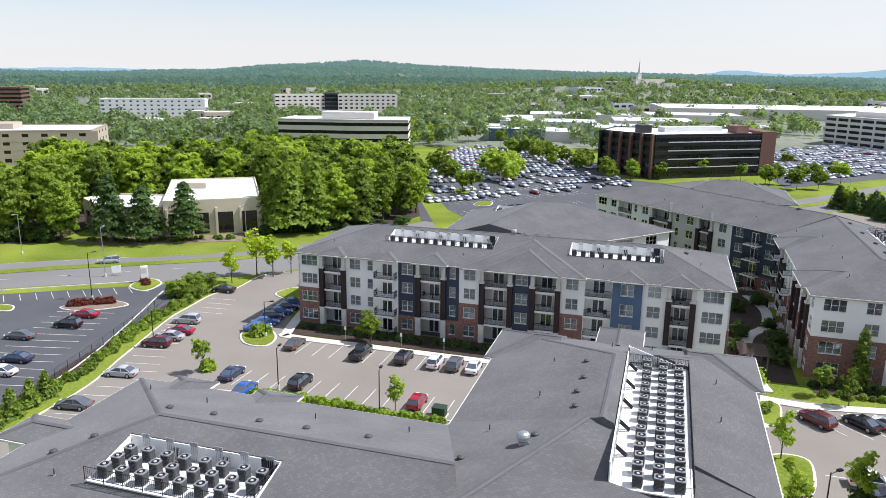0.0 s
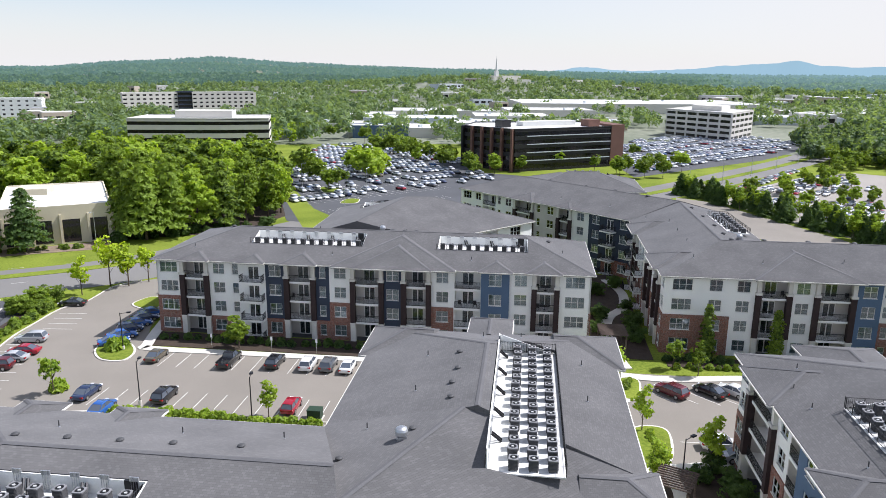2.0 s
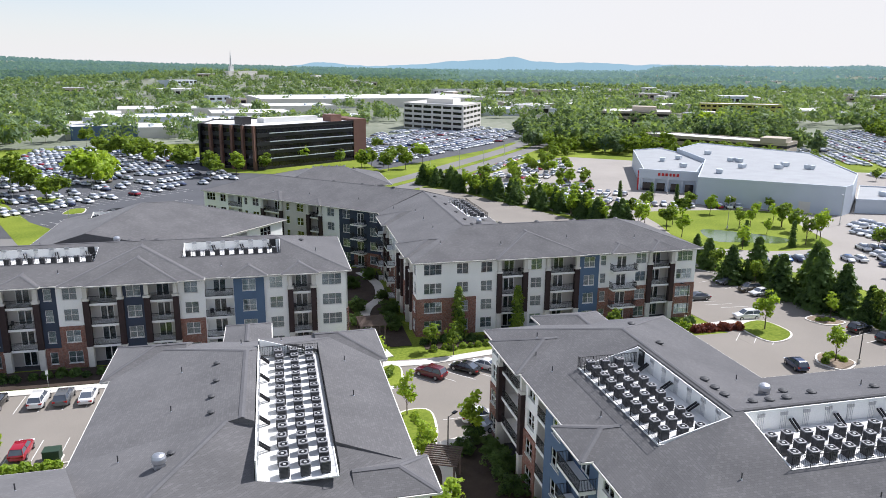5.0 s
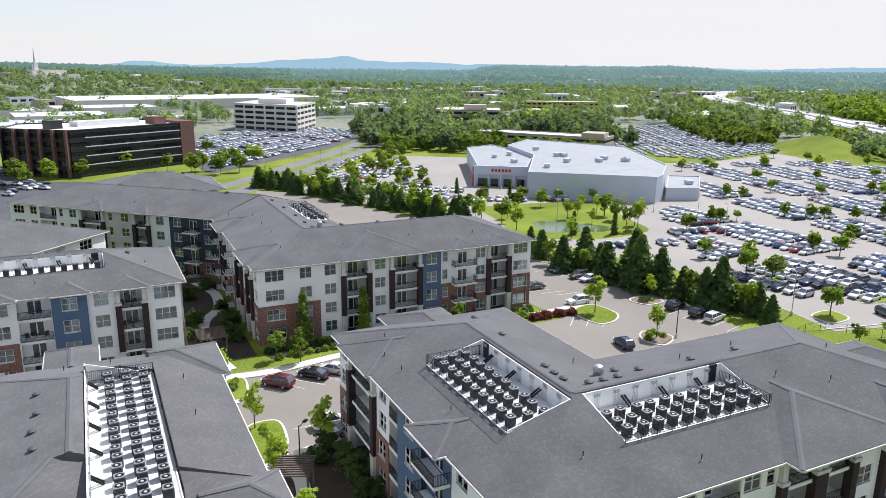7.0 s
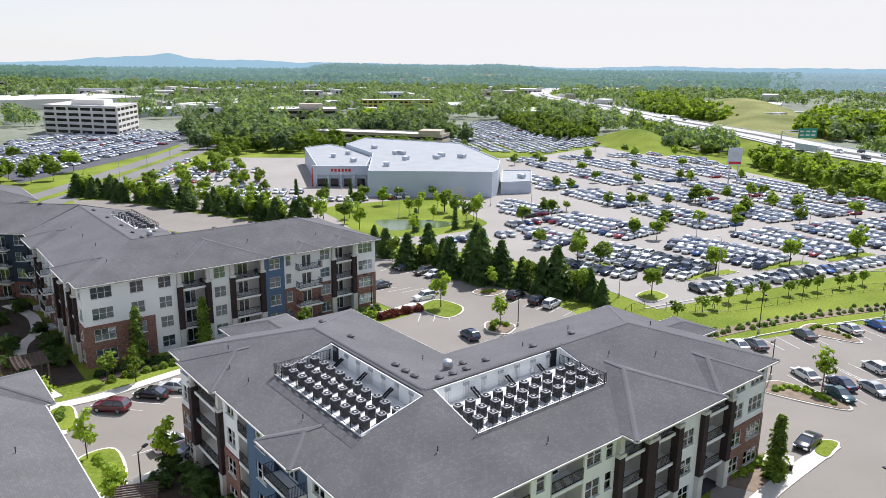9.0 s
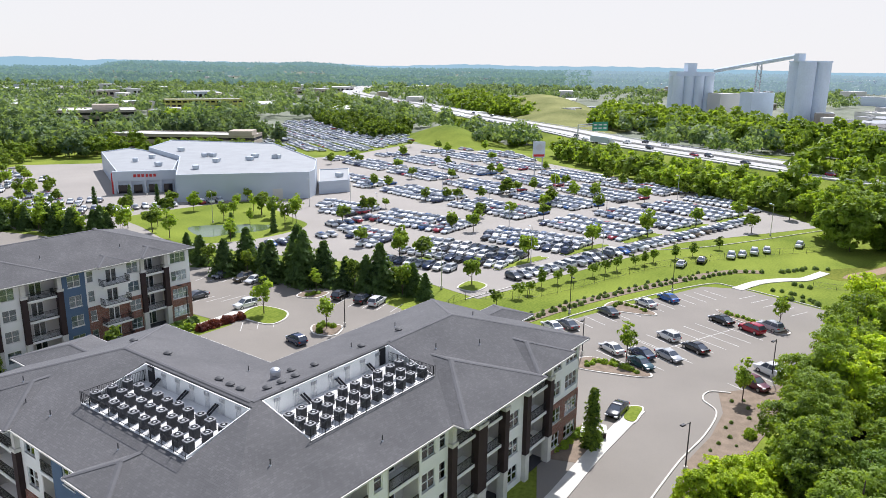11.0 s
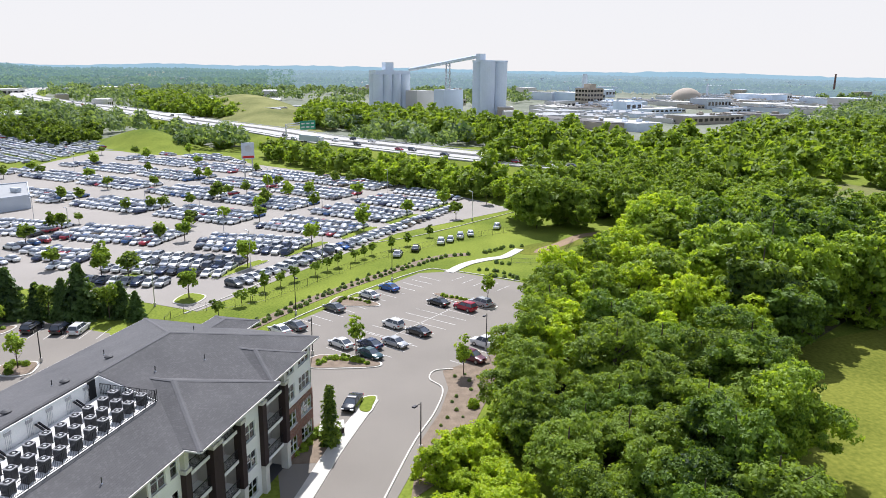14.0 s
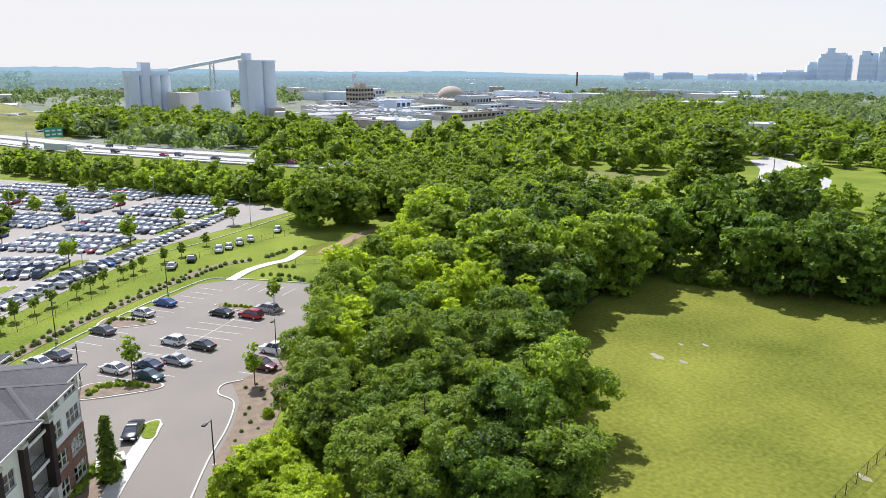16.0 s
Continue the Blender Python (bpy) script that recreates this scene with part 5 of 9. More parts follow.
ribbon_office("low tan office with a long white roof", [(318, 266), (336, 193), (352, 197), (336, 272)], 2, 3.5, TAN, OFFICE_GLASS, 0, ([(332, 205), (336, 194), (348, 198), (344, 209)], 2.4), 0.6)
ribbon_office("yellow and grey apartment house under flat roofs", [(535, 388), (575, 338), (592, 352), (552, 402)], 4, 3.3, surface("yellow_panel", (0.45, 0.42, 0.10), 0.7, 0.3, 0.05, 3.0, 0.0), OFFICE_GLASS, 4.5, None, 0.55)


def shed(label, poly, h, wall, units=0, seed=0, name="warehouse", doors=0, top=None):
    poly = ccw(poly)
    root = thing(name, label, "building")
    bm = bmesh.new()
    prism(bm, poly, -0.3, h - 0.28)
    part("wall", bm, wall, root)
    flat_roof(root, poly, h, top or WHITE_ROOF, 0.35, wall)
    cx, cy = sum(p[0] for p in poly) / len(poly), sum(p[1] for p in poly) / len(poly)
    r = random.Random(seed)
    spots = []
    for _ in range(units):
        i, t = r.randrange(len(poly)), r.uniform(0.15, 0.75)
        spots.append((cx + (poly[i][0] - cx) * t, cy + (poly[i][1] - cy) * t, r.uniform(0, 90)))
    if units:
        roof_units(root, spots, h)
    if doors:
        F, L = side_frame(poly[0], poly[1])
        for k in range(doors):
            db = bmesh.new()
            s = L * (k + 0.5) / doors
            box(db, s - 1.6, s + 1.6, -0.06, 0.05, 0, 3.4, F)
            part("roller_door", db, OFF_WHITE, root)
    return root


DEALER_WALL = surface("blue_grey_metal_panels", (0.50, 0.545, 0.60), 0.5, 0.06, 0.15, 4.0, 0.02, spec=0.4)
DEALER_ROOF = surface("grey_membrane", (0.30, 0.31, 0.315), 0.7, 0.12, 0.2, 4.0, 0.03)
TAR_ROOF = surface("tar_roof", (0.13, 0.125, 0.12), 0.85, 0.2, 0.1, 2.0, 0.03)
# dealer: showroom, workshop, annex
shed("pale grey metal-clad car showroom with white flat roof", [(204.4, 169.4), (214.2, 154.8), (252, 178), (268, 214), (250.7, 214.3)], 7.0, DEALER_WALL, 3, 2, "dealership", 0, DEALER_ROOF)
work = shed("large pale grey workshop hall of a car dealer", [(197.1, 141.7), (218.1, 105.9), (224.3, 106.8), (250, 118), (296, 160), (292, 210), (262, 200), (240, 170)], 8.4, DEALER_WALL, 9, 3, "dealership", 2, DEALER_ROOF)
shed("low pale annex beside a dealer workshop", [(225.5, 106), (234.1, 98.3), (261, 109.7), (254, 119)], 4.0, DEALER_WALL, 1, 4, "dealership", 0, DEALER_ROOF)
front = thing("showroom_front", "glazed white portal of the car showroom", "shopfront")
F, L = side_frame((204.4, 169.4), (214.2, 154.8))
bm = bmesh.new()
box(bm, -1.5, L + 1, -0.9, -0.02, 4.3, 7.6, F)
part("fascia", bm, METAL_WHITE, front, "ribbed pale metal fascia")
for k in range(5):
    bm = bmesh.new()
    s = -1 + (L + 1.5) * k / 4
    box(bm, s - 0.35, s + 0.35, -0.9, -0.02, 0, 4.3, F)
    part("column", bm, METAL_WHITE, front)
for k in range(4):
    bm = bmesh.new()
    s = -1 + (L + 1.5) * k / 4
    box(bm, s + 1.0, s + (L + 1.5) / 4 - 1.0, -0.3, -0.2, 0.1, 2.9, F)
    part("window", bm, OFFICE_GLASS, front)
for k in range(6):
    bm = bmesh.new()
    s = 5.0 + k * 1.25
    box(bm, s, s + 0.85, -1.0, -0.9, 5.5, 6.5, F)
    part("sign_bar", bm, RED, front, "red sign bar")
bm = bmesh.new()
box(bm, -1.9, -1.3, -0.6, 0, 0, 7.0, F)
part("red_band", bm, RED, front)
# pylon sign of the dealer
py = thing("pylon_sign", "tall white dealer sign on two posts", "sign", pose(296, 41, 0, 0, 0, -62))
for s in (-1.6, 1.6):
    bm = bmesh.new()
    tube(bm, (s, 0, -0.3), (s, 0, 7.5), 0.25, n=10)
    part("post", bm, STEEL, py)
bm = bmesh.new()
box(bm, -2.6, 2.6, -0.35, 0.35, 7.5, 14.0)
bmesh.ops.bevel(bm, geom=bm.edges[:], offset=0.15, segments=2, affect="EDGES")
part("sign_box", bm, METAL_WHITE, py)
bm = bmesh.new()
tube(bm, (0, -0.42, 11.6), (0, 0.42, 11.6), 1.35, n=20)
part("emblem", bm, STEEL, py)
bm = bmesh.new()
box(bm, -2.3, 2.3, -0.4, 0.4, 7.9, 8.8)
part("red_band", bm, RED, py)

# cream low office by the road
cream = thing("cream_building", "low cream building with tall dark windows and white roof", "building")
for poly, h in (([(-83, 200.4), (-73.4, 187.2), (-58, 186.6), (-62, 206), (-79, 208)], 7.4), ([(-57.5, 185.6), (-33.9, 191.2), (-42, 229), (-66, 224)], 9.0)):
    poly = ccw(poly)
    bm = bmesh.new()
    prism(bm, poly, -0.3, h - 0.3)
    part("wall", bm, CREAM, cream)
    flat_roof(cream, poly, h, WHITE_ROOF, 0.4, CREAM)
    for a, b in zip(poly, poly[1:] + poly[:1]):
        F, L = side_frame(a, b)
        n = max(2, int(L / 5.5))
        for k in range(n):
            s = L * (k + 0.5) / n
            bm = bmesh.new()
            box(bm, s - 1.9, s + 1.9, -0.05, 0.1, 0.4, h * 0.66, F)
            part("window", bm, OFFICE_GLASS, cream)
            bm = bmesh.new()
            box(bm, s - 2.5, s - 2.05, -0.45, 0.1, -0.2, h * 0.8, F)
            part("pilaster", bm, CREAM, cream)
bm = bmesh.new()
box(bm, -60, -52, 208, 216, 8.9, 10.6)
part("roof_house", bm, CREAM, cream)

# warehouses to the north
wr = random.Random(8)
for k, (x, y, w, d, a, h) in enumerate(((95, 470, 62, 40, -14, 7), (165, 500, 50, 46, -14, 7), (120, 545, 70, 40, -14, 8), (205, 560, 60, 50, -14, 8), (60, 520, 36, 30, -14, 6), (250, 500, 40, 36, -14, 7), (400, 720, 250, 110, -12, 11), (170, 640, 90, 50, -12, 8),
                                        (270, 640, 80, 50, -12, 8), (90, 610, 60, 40, -12, 7), (520, 560, 90, 50, -20, 8), (600, 500, 80, 40, -25, 8), (440, 520, 70, 40, -20, 7))):
    m = pose(x, y, 0, 0, 0, a)
    poly = [tuple((m @ Vector((sx * w / 2, sy * d / 2, 0)))[:2]) for sx, sy in ((-1, -1), (1, -1), (1, 1), (-1, 1))]
    z = land_height(x, y)
    shed("white-roofed flat warehouse among trees", poly, h * 0.85 + z, wr.choice((OFF_WHITE, METAL_WHITE, TAN)), 4, k, "warehouse", 3)
bl = shed("low warehouse with a blue wall and white roof", [(62, 452), (96, 446), (99, 462), (65, 468)], 7.5, BLUE, 2, 40)

# church with spire on the far rise
ch = thing("church", "white church with a tall spire on a wooded rise", "church", pose(406, 1183, land_height(406, 1183) - 2, 0, 0, 10))
bm = bmesh.new()
box(bm, -10, 42, -9, 9, -2, 14)
part("hall", bm, OFF_WHITE, ch)
bm = bmesh.new()
box(bm, -17, 60, -14, -9.2, -2, 8)
part("wing", bm, OFF_WHITE, ch)
bm = bmesh.new()
box(bm, -3, 3, -3, 3, 14, 22)
tube(bm, (0, 0, 22), (0, 0, 46), 2.3, 0.15, 8)
part("spire", bm, WHITE_ROOF, ch)

# grain silos and conveyor
def silos(label, cx, cy, ang, nx, ny, r, h, house):
    root = thing("grain_silos", label, "silo", pose(cx, cy, 0, 0, 0, ang))
    for i in range(nx):
        for j in range(ny):
            bm = bmesh.new()
            tube(bm, ((i - (nx - 1) / 2) * r * 1.96, (j - (ny - 1) / 2) * r * 1.96, -0.5), ((i - (nx - 1) / 2) * r * 1.96, (j - (ny - 1) / 2) * r * 1.96, h), r, n=24)
            part("silo", bm, SILO, root, smooth=False)
    W, D = nx * r * 1.96, ny * r * 1.96
    bm = bmesh.new()
    box(bm, -W / 2 + 1, W / 2 - 1, -D / 2 + 2, D / 2 - 2, h, h + house[0])
    part("gallery", bm, SILO, root)
    bm = bmesh.new()
    x, w, hh = house[1:]
    box(bm, x - w / 2, x + w / 2, -w / 2, w / 2, h + house[0], h + house[0] + hh)
    part("head_house", bm, SILO, root)
    for k in range(int(W / 4)):
        bm = bmesh.new()
        box(bm, -W / 2 + 2 + k * 4, -W / 2 + 3.6 + k * 4, -D / 2 + 1.9, -D / 2 + 2.05, h + 1.2, h + house[0] - 0.8)
        part("window", bm, OFFICE_GLASS, root)
    return root


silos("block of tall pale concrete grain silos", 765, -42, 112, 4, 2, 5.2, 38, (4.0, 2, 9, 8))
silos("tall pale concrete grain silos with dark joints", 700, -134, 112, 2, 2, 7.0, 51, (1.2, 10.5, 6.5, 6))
cv_ = thing("conveyor", "sloping enclosed conveyor bridge on a lattice tower", "conveyor")
bm = bmesh.new()
a, b = Vector((757, -62, 43)), Vector((698, -122, 56))
tube(bm, a, b, 1.9, n=6)
part("gallery", bm, SILO, cv_)
mid = a.lerp(b, 0.58)
bm = bmesh.new()
for sx in (-2.5, 2.5):
    for sy in (-2.5, 2.5):
        tube(bm, (mid.x + sx, mid.y + sy, -0.5), (mid.x + sx * 0.6, mid.y + sy * 0.6, mid.z - 1), 0.35, n=4)
for k in range(8):
    z0, z1 = k * mid.z / 8, (k + 1) * mid.z / 8 - 0.4
    for s in (-2.4, 2.4):
        tube(bm, (mid.x - 2.4, mid.y + s, z0), (mid.x + 2.4, mid.y + s, z1), 0.2, n=4)
        tube(bm, (mid.x + s, mid.y - 2.4, z0), (mid.x + s, mid.y + 2.4, z1), 0.2, n=4)
part("lattice_tower", bm, STEEL, cv_)
shed("tall windowless white store beside the silos", [(740, -68), (752, -88), (770, -78), (758, -58)], 22, OFF_WHITE, 0, 1, "store_building")
shed("grey plant building among silos", [(712, -92), (722, -112), (740, -104), (730, -84)], 24, SILO, 2, 2, "store_building")
ribbon_office("pale works tower with large dark windows", [(905, -300), (918, -325), (938, -315), (925, -290)], 4, 5.4, TAN, OFFICE_GLASS, 6, ([(915, -306), (920, -316), (930, -311), (925, -301)], 6), 0.5)
BUILT = []                                # middles of far buildings, kept clear of trees


# flat works halls beyond the highway
def low_building(name, label, x, y, w, d, a, h, wall, top, z=0.0, units=0):
    """A distant flat-roofed building: walls with a rim round a sunken roof, one mesh."""
    bm = bmesh.new()
    box(bm, -w / 2, w / 2, -d / 2, d / 2, -3, h - 0.5)
    box(bm, -w / 2 + 0.5, w / 2 - 0.5, -d / 2 + 0.5, d / 2 - 0.5, h - 0.5, h, None, 1)
    n = max(2, int(w / 7))
    for k in range(n):
        u = -w / 2 + w * (k + 0.5) / n
        box(bm, u - w / n * 0.32, u + w / n * 0.32, -d / 2 - 0.06, -d / 2 + 0.1, h * 0.35, h * 0.7, None, 2)
    for k in range(units):
        u, v, q = wr.uniform(-0.42, 0.42) * w, wr.uniform(-0.4, 0.4) * d, wr.uniform(0.8, 2.6)
        box(bm, u - q, u + q, v - q * 0.7, v + q * 0.7, h, h + wr.uniform(0.8, 2.4))
    ob = new(name, mesh_from(name, bm, [wall, top, OFFICE_GLASS]))
    ob.matrix_basis = pose(x, y, z, 0, 0, a)
    return tagged(ob, label, "building")


wr = random.Random(21)
WORKS = [(520, -150), (700, -190), (860, -250), (1100, -480), (1300, -640), (1240, -860), (820, -560), (600, -340), (500, -230)]
halls = 0
for x, y in ((wr.uniform(500, 1300), wr.uniform(-860, -150)) for _ in range(420)):
    if halls >= 84 or not inside((x, y), WORKS):
        continue
    halls += 1
    w, d, a = wr.uniform(20, 75), wr.uniform(14, 40), wr.choice((24, 24, 28, -64))
    low_building("works_hall", "low flat-roofed works hall of pale panels", x, y, w, d, a, wr.uniform(3.5, 7.5), wr.choice((OFF_WHITE, METAL_WHITE, SILO, TAN, TAN, OFF_WHITE)), wr.choice((WHITE_ROOF, DEALER_ROOF, DEALER_ROOF, TAR_ROOF, TAR_ROOF, SILO)), 0.0, wr.randrange(3, 9))
sp = thing("storage_dome", "pale round storage dome in the works", "dome", pose(1103, -527, 0))
bm = bmesh.new()
bmesh.ops.create_uvsphere(bm, u_segments=32, v_segments=16, radius=24, matrix=Matrix.Diagonal((1, 1, 0.85, 1)))
part("shell", bm, TAN, sp, smooth=True)
for x, y, r0, h in ((1321, -930, 2.2, 44), (1010, -330, 4.5, 40), (1180, -600, 2, 26)):
    st = thing("chimney", "tall round works chimney", "chimney", pose(x, y, 0))
    bm = bmesh.new()
    tube(bm, (0, 0, -1), (0, 0, h), r0, r0 * 0.75, 16)
    part("shaft", bm, RUST_BROWN if h > 42 else SILO, st)
# low buildings on the far slopes and plain
for az0, az1, r0, r1, count in ((-30, 30, 480, 1400, 34), (34, 104, 600, 1400, 90), (34, 104, 1400, 2600, 80)):
    for k in range(count):
        az, r = radians(wr.uniform(az0, az1)), wr.uniform(r0, r1)
        x, y = r * math.sin(az), r * math.cos(az)
        big = wr.random() < 0.2
        low_building("distant_building", "distant low building with a pale flat roof", x, y, wr.uniform(30, 65) if big else wr.uniform(12, 28), wr.uniform(16, 30) if big else wr.uniform(9, 15), wr.uniform(-40, 40), wr.uniform(6, 11),
                     wr.choice((OFF_WHITE, METAL_WHITE, OFF_WHITE, TAN)), wr.choice((WHITE_ROOF, WHITE_ROOF, DEALER_ROOF)), land_height(x, y))
        BUILT.append((x, y))
shed("white windowless hall among trees", [(318, -372), (332, -388), (345, -376), (331, -360)], 12.0, WHITE_WALL, 1, 6, "warehouse")
# the city beyond, distance haze put into its pale blue colours
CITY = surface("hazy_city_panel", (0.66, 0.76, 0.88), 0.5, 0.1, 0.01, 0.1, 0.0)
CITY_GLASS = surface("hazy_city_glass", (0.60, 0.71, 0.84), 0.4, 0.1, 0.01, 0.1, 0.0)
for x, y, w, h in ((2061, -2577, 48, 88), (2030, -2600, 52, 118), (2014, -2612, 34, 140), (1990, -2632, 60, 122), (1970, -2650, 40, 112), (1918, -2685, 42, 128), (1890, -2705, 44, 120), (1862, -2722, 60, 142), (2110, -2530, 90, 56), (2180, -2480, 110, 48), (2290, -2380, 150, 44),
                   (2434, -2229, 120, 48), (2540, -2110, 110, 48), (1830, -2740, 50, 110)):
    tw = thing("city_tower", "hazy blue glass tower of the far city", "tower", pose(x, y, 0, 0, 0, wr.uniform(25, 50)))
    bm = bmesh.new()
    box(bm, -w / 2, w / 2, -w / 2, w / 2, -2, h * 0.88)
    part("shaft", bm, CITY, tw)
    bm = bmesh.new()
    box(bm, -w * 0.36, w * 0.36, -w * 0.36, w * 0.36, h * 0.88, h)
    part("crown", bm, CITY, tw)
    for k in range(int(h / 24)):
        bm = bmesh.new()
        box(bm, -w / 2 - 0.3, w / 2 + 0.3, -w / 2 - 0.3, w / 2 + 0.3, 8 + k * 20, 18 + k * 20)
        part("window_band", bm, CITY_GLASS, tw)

# ---- markings, kerbs, beds, lamps, fences ----
def lines(name, items, w=0.05, z=0.028):
    """White bay lines as (x, y, direction in degrees, length), each its own thin strip."""
    root = thing(name, "white painted parking bay lines on asphalt", "road marking", None, "", "structure")
    for x, y, d, L in items:
        bm = bmesh.new()
        box(bm, 0, L, -w, w, -0.012, 0.0, None)
        part("bay_line", bm, PAINT_LINE, root, m=pose(x, y, z + 0.006, 0, 0, d))
    return root


def run(p, step, n, d, L):
    """n lines from p, a step apart."""
    return [(p[0] + step[0] * k, p[1] + step[1] * k, d, L) for k in range(n)]


ux, uy = CA, SA
north = GRID + 90
p = xy(-54.6, 91.9)
items = run(p, (ux * 2.76, uy * 2.76), 13, north, 5.2)
p = xy(-57.4, 79.0)
items += run(p, (ux * 2.76, uy * 2.76), 14, north, 5.2)
lines("court_lines", items)
lines("west_lines", run((-37.8, 121.5), (-0.15, -2.75), 8, -10, 5.2) + run((-38.4, 99.5), (-0.75, -2.65), 6, -10, 5.2) + run((-33.6, 133.0), (-0.25, -2.6), 4, -16, 4.8))
lines("neighbour_lines", run((-59.0, 126.5), (-0.1, -2.75), 12, -8, 10.4) + run((-84, 134.5), (2.7, 0.55), 14, -62, 4.6) + run((-76, 122), (-0.1, -2.75), 12, -8, 10.4))
lines("drive_lines", run((49.9, 80.6), (2.62, -1.0), 6, -68, 5.0) + run((46.6, 66.8), (0.9, -2.55), 4, -20, 5.0))
lines("north_lines", run((112.2, 84.5), (1.1, -2.55), 6, 155, 5.2) + run((123.2, 86.2), (0.35, -2.75), 10, -8, 5.2) + run((117.6, 56.0), (-0.2, -2.75), 6, -8, 5.2) + run((100.4, 62.6), (1.7, -2.1), 3, 25, 4.5))
lines("east_lines", run((114.7, 18.6), (2.07, -1.98), 17, -135, 5.4) + run((109.1, 5.6), (2.0, -2.1), 4, -132, 10.6) + run((128.8, -12.2), (-2.05, 2.05), 8, -132.5, 10.9) + [(110.5, -2.6, -42, 20.5)] + run((101.9, -13.0), (2.1, -2.1), 4, -133, 4.6) + run((147.4, -22.6), (-2.0, -1.95), 5, 135, 5.0))
lines("office_lines", run((22, 214), (2.5, 1.05), 18, 113, 5.0) + run((17.6, 229), (2.5, 1.05), 22, 113, 9.6) + run((16, 246), (2.5, 1.05), 20, 113, 9.6))


def island(name, pts, fill, label, n=5, z=0.14):
    """A kerbed bed: concrete rim, raised ground inside."""
    loop = smooth_line(pts, n, True)
    c = Vector((sum(p[0] for p in loop) / len(loop), sum(p[1] for p in loop) / len(loop)))
    bm = bmesh.new()
    prism(bm, loop, -0.2, z)
    setting(name + "_kerb", bm, CONCRETE, "pale concrete kerb round a planted bed")
    inner = [tuple(c + (Vector(p) - c) * (1 - 0.34 / max(0.6, (Vector(p) - c).length))) for p in loop]
    bm = bmesh.new()
    prism(bm, inner, -0.1, z + 0.05)
    setting(name, bm, fill, label)


for pts, fill in (
        ([(-24.4, 112.6), (-23.6, 115.6), (-19.8, 115.0), (-18.3, 111.1), (-19.5, 107.7), (-22.8, 108.8)], GRASS), ([(-22.2, 135.5), (-19.2, 139.2), (-16.8, 137), (-17.4, 131.8), (-20, 132)], GRASS),
        ([(-59.5, 128.7), (-54.1, 126.4), (-47.6, 129.6), (-53.9, 133.0)], MULCH), ([(-51.6, 141.5), (-47.5, 138.2), (-45.8, 143.6), (-49.8, 147)], GRASS), ([(-72, 128), (-67.4, 127), (-68, 130), (-72, 131)], GRASS),
        ([(41.2, 69.4), (43.8, 71.4), (46.6, 69.6), (43.6, 63.6), (40.0, 62.4)], GRASS), ([(45.4, 79.4), (48.2, 84.6), (50.6, 83.4), (47.6, 78)], GRASS), ([(101.2, 8.4), (106, 6.6), (103.2, -1.6), (100.4, -1.8)], MULCH)):
    island("planting_bed", pts, fill, "kerbed bed of %s" % ("brown mulch" if fill is MULCH else "mown grass"))
for pts, fill in (
        ([(130.0, 5.4), (135.4, 3.4), (131.2, -2.8), (128.6, -3.0)], MULCH), ([(135.2, -14.2), (134.2, -17.2), (127.5, -25.0), (125.2, -23.4), (129.6, -18.0)], MULCH),
        ([(106.6, 66.2), (112.6, 66.0), (111.6, 60.0), (107.6, 58.2), (104.3, 59.8)], GRASS), ([(119.8, 62.2), (123.6, 61.8), (124, 57.2), (119.8, 58.2)], MULCH), ([(102.6, 50.6), (106.6, 52.4), (107.6, 47.6), (103, 46.8)], MULCH),
        ([(86.6, 1.0), (90.2, 0.6), (90.6, -1.6), (86, -0.6)], GRASS), ([(24, 262), (29, 262), (30, 252), (24, 250)], GRASS), ([(30, 236), (34, 235), (32, 228), (27, 229)], GRASS), ([(34, 220), (38, 219), (35, 212), (31, 213)], GRASS),
        ([(134.5, 34.5), (140, 33.0), (138, 29.0), (133, 30.5)], GRASS), ([(147, 50), (155, 48), (153, 44), (146, 45)], GRASS)):
    island("planting_bed", pts, fill, "kerbed bed of %s" % ("brown mulch" if fill is MULCH else "mown grass"))
ROW_ENDS = [(157 + 17.2 * k, 25.5 - 13.1 * k) for k in range(5)]
for x, y in ROW_ENDS:
    m = pose(x, y, 0, 0, 0, -34)
    island("planting_bed", [tuple((m @ Vector(p))[:2]) for p in ((-7.5, -1.3, 0), (7.5, -1.3, 0), (8, 0.4, 0), (7, 1.5, 0), (-7, 1.5, 0), (-8, 0.2, 0))], GRASS, "kerbed bed of mown grass")
# beds before the apartment fronts and in the courtyard, mulch darkened for shade
sheet("planting_strip", [xy(21.5, 101.8), xy(60, 101.8), xy(60, 105.8), xy(21.5, 105.8)], 0.045, MULCH_DARK, "mulched bed before an apartment front, toned dark for its shade", 0.2)
sheet("planting_strip", [xy(11.2, 104), xy(19.8, 104), xy(20, 150), xy(11.2, 150)], 0.045, MULCH_DARK, "mulched bed in a courtyard, toned dark for its shade", 0.2)


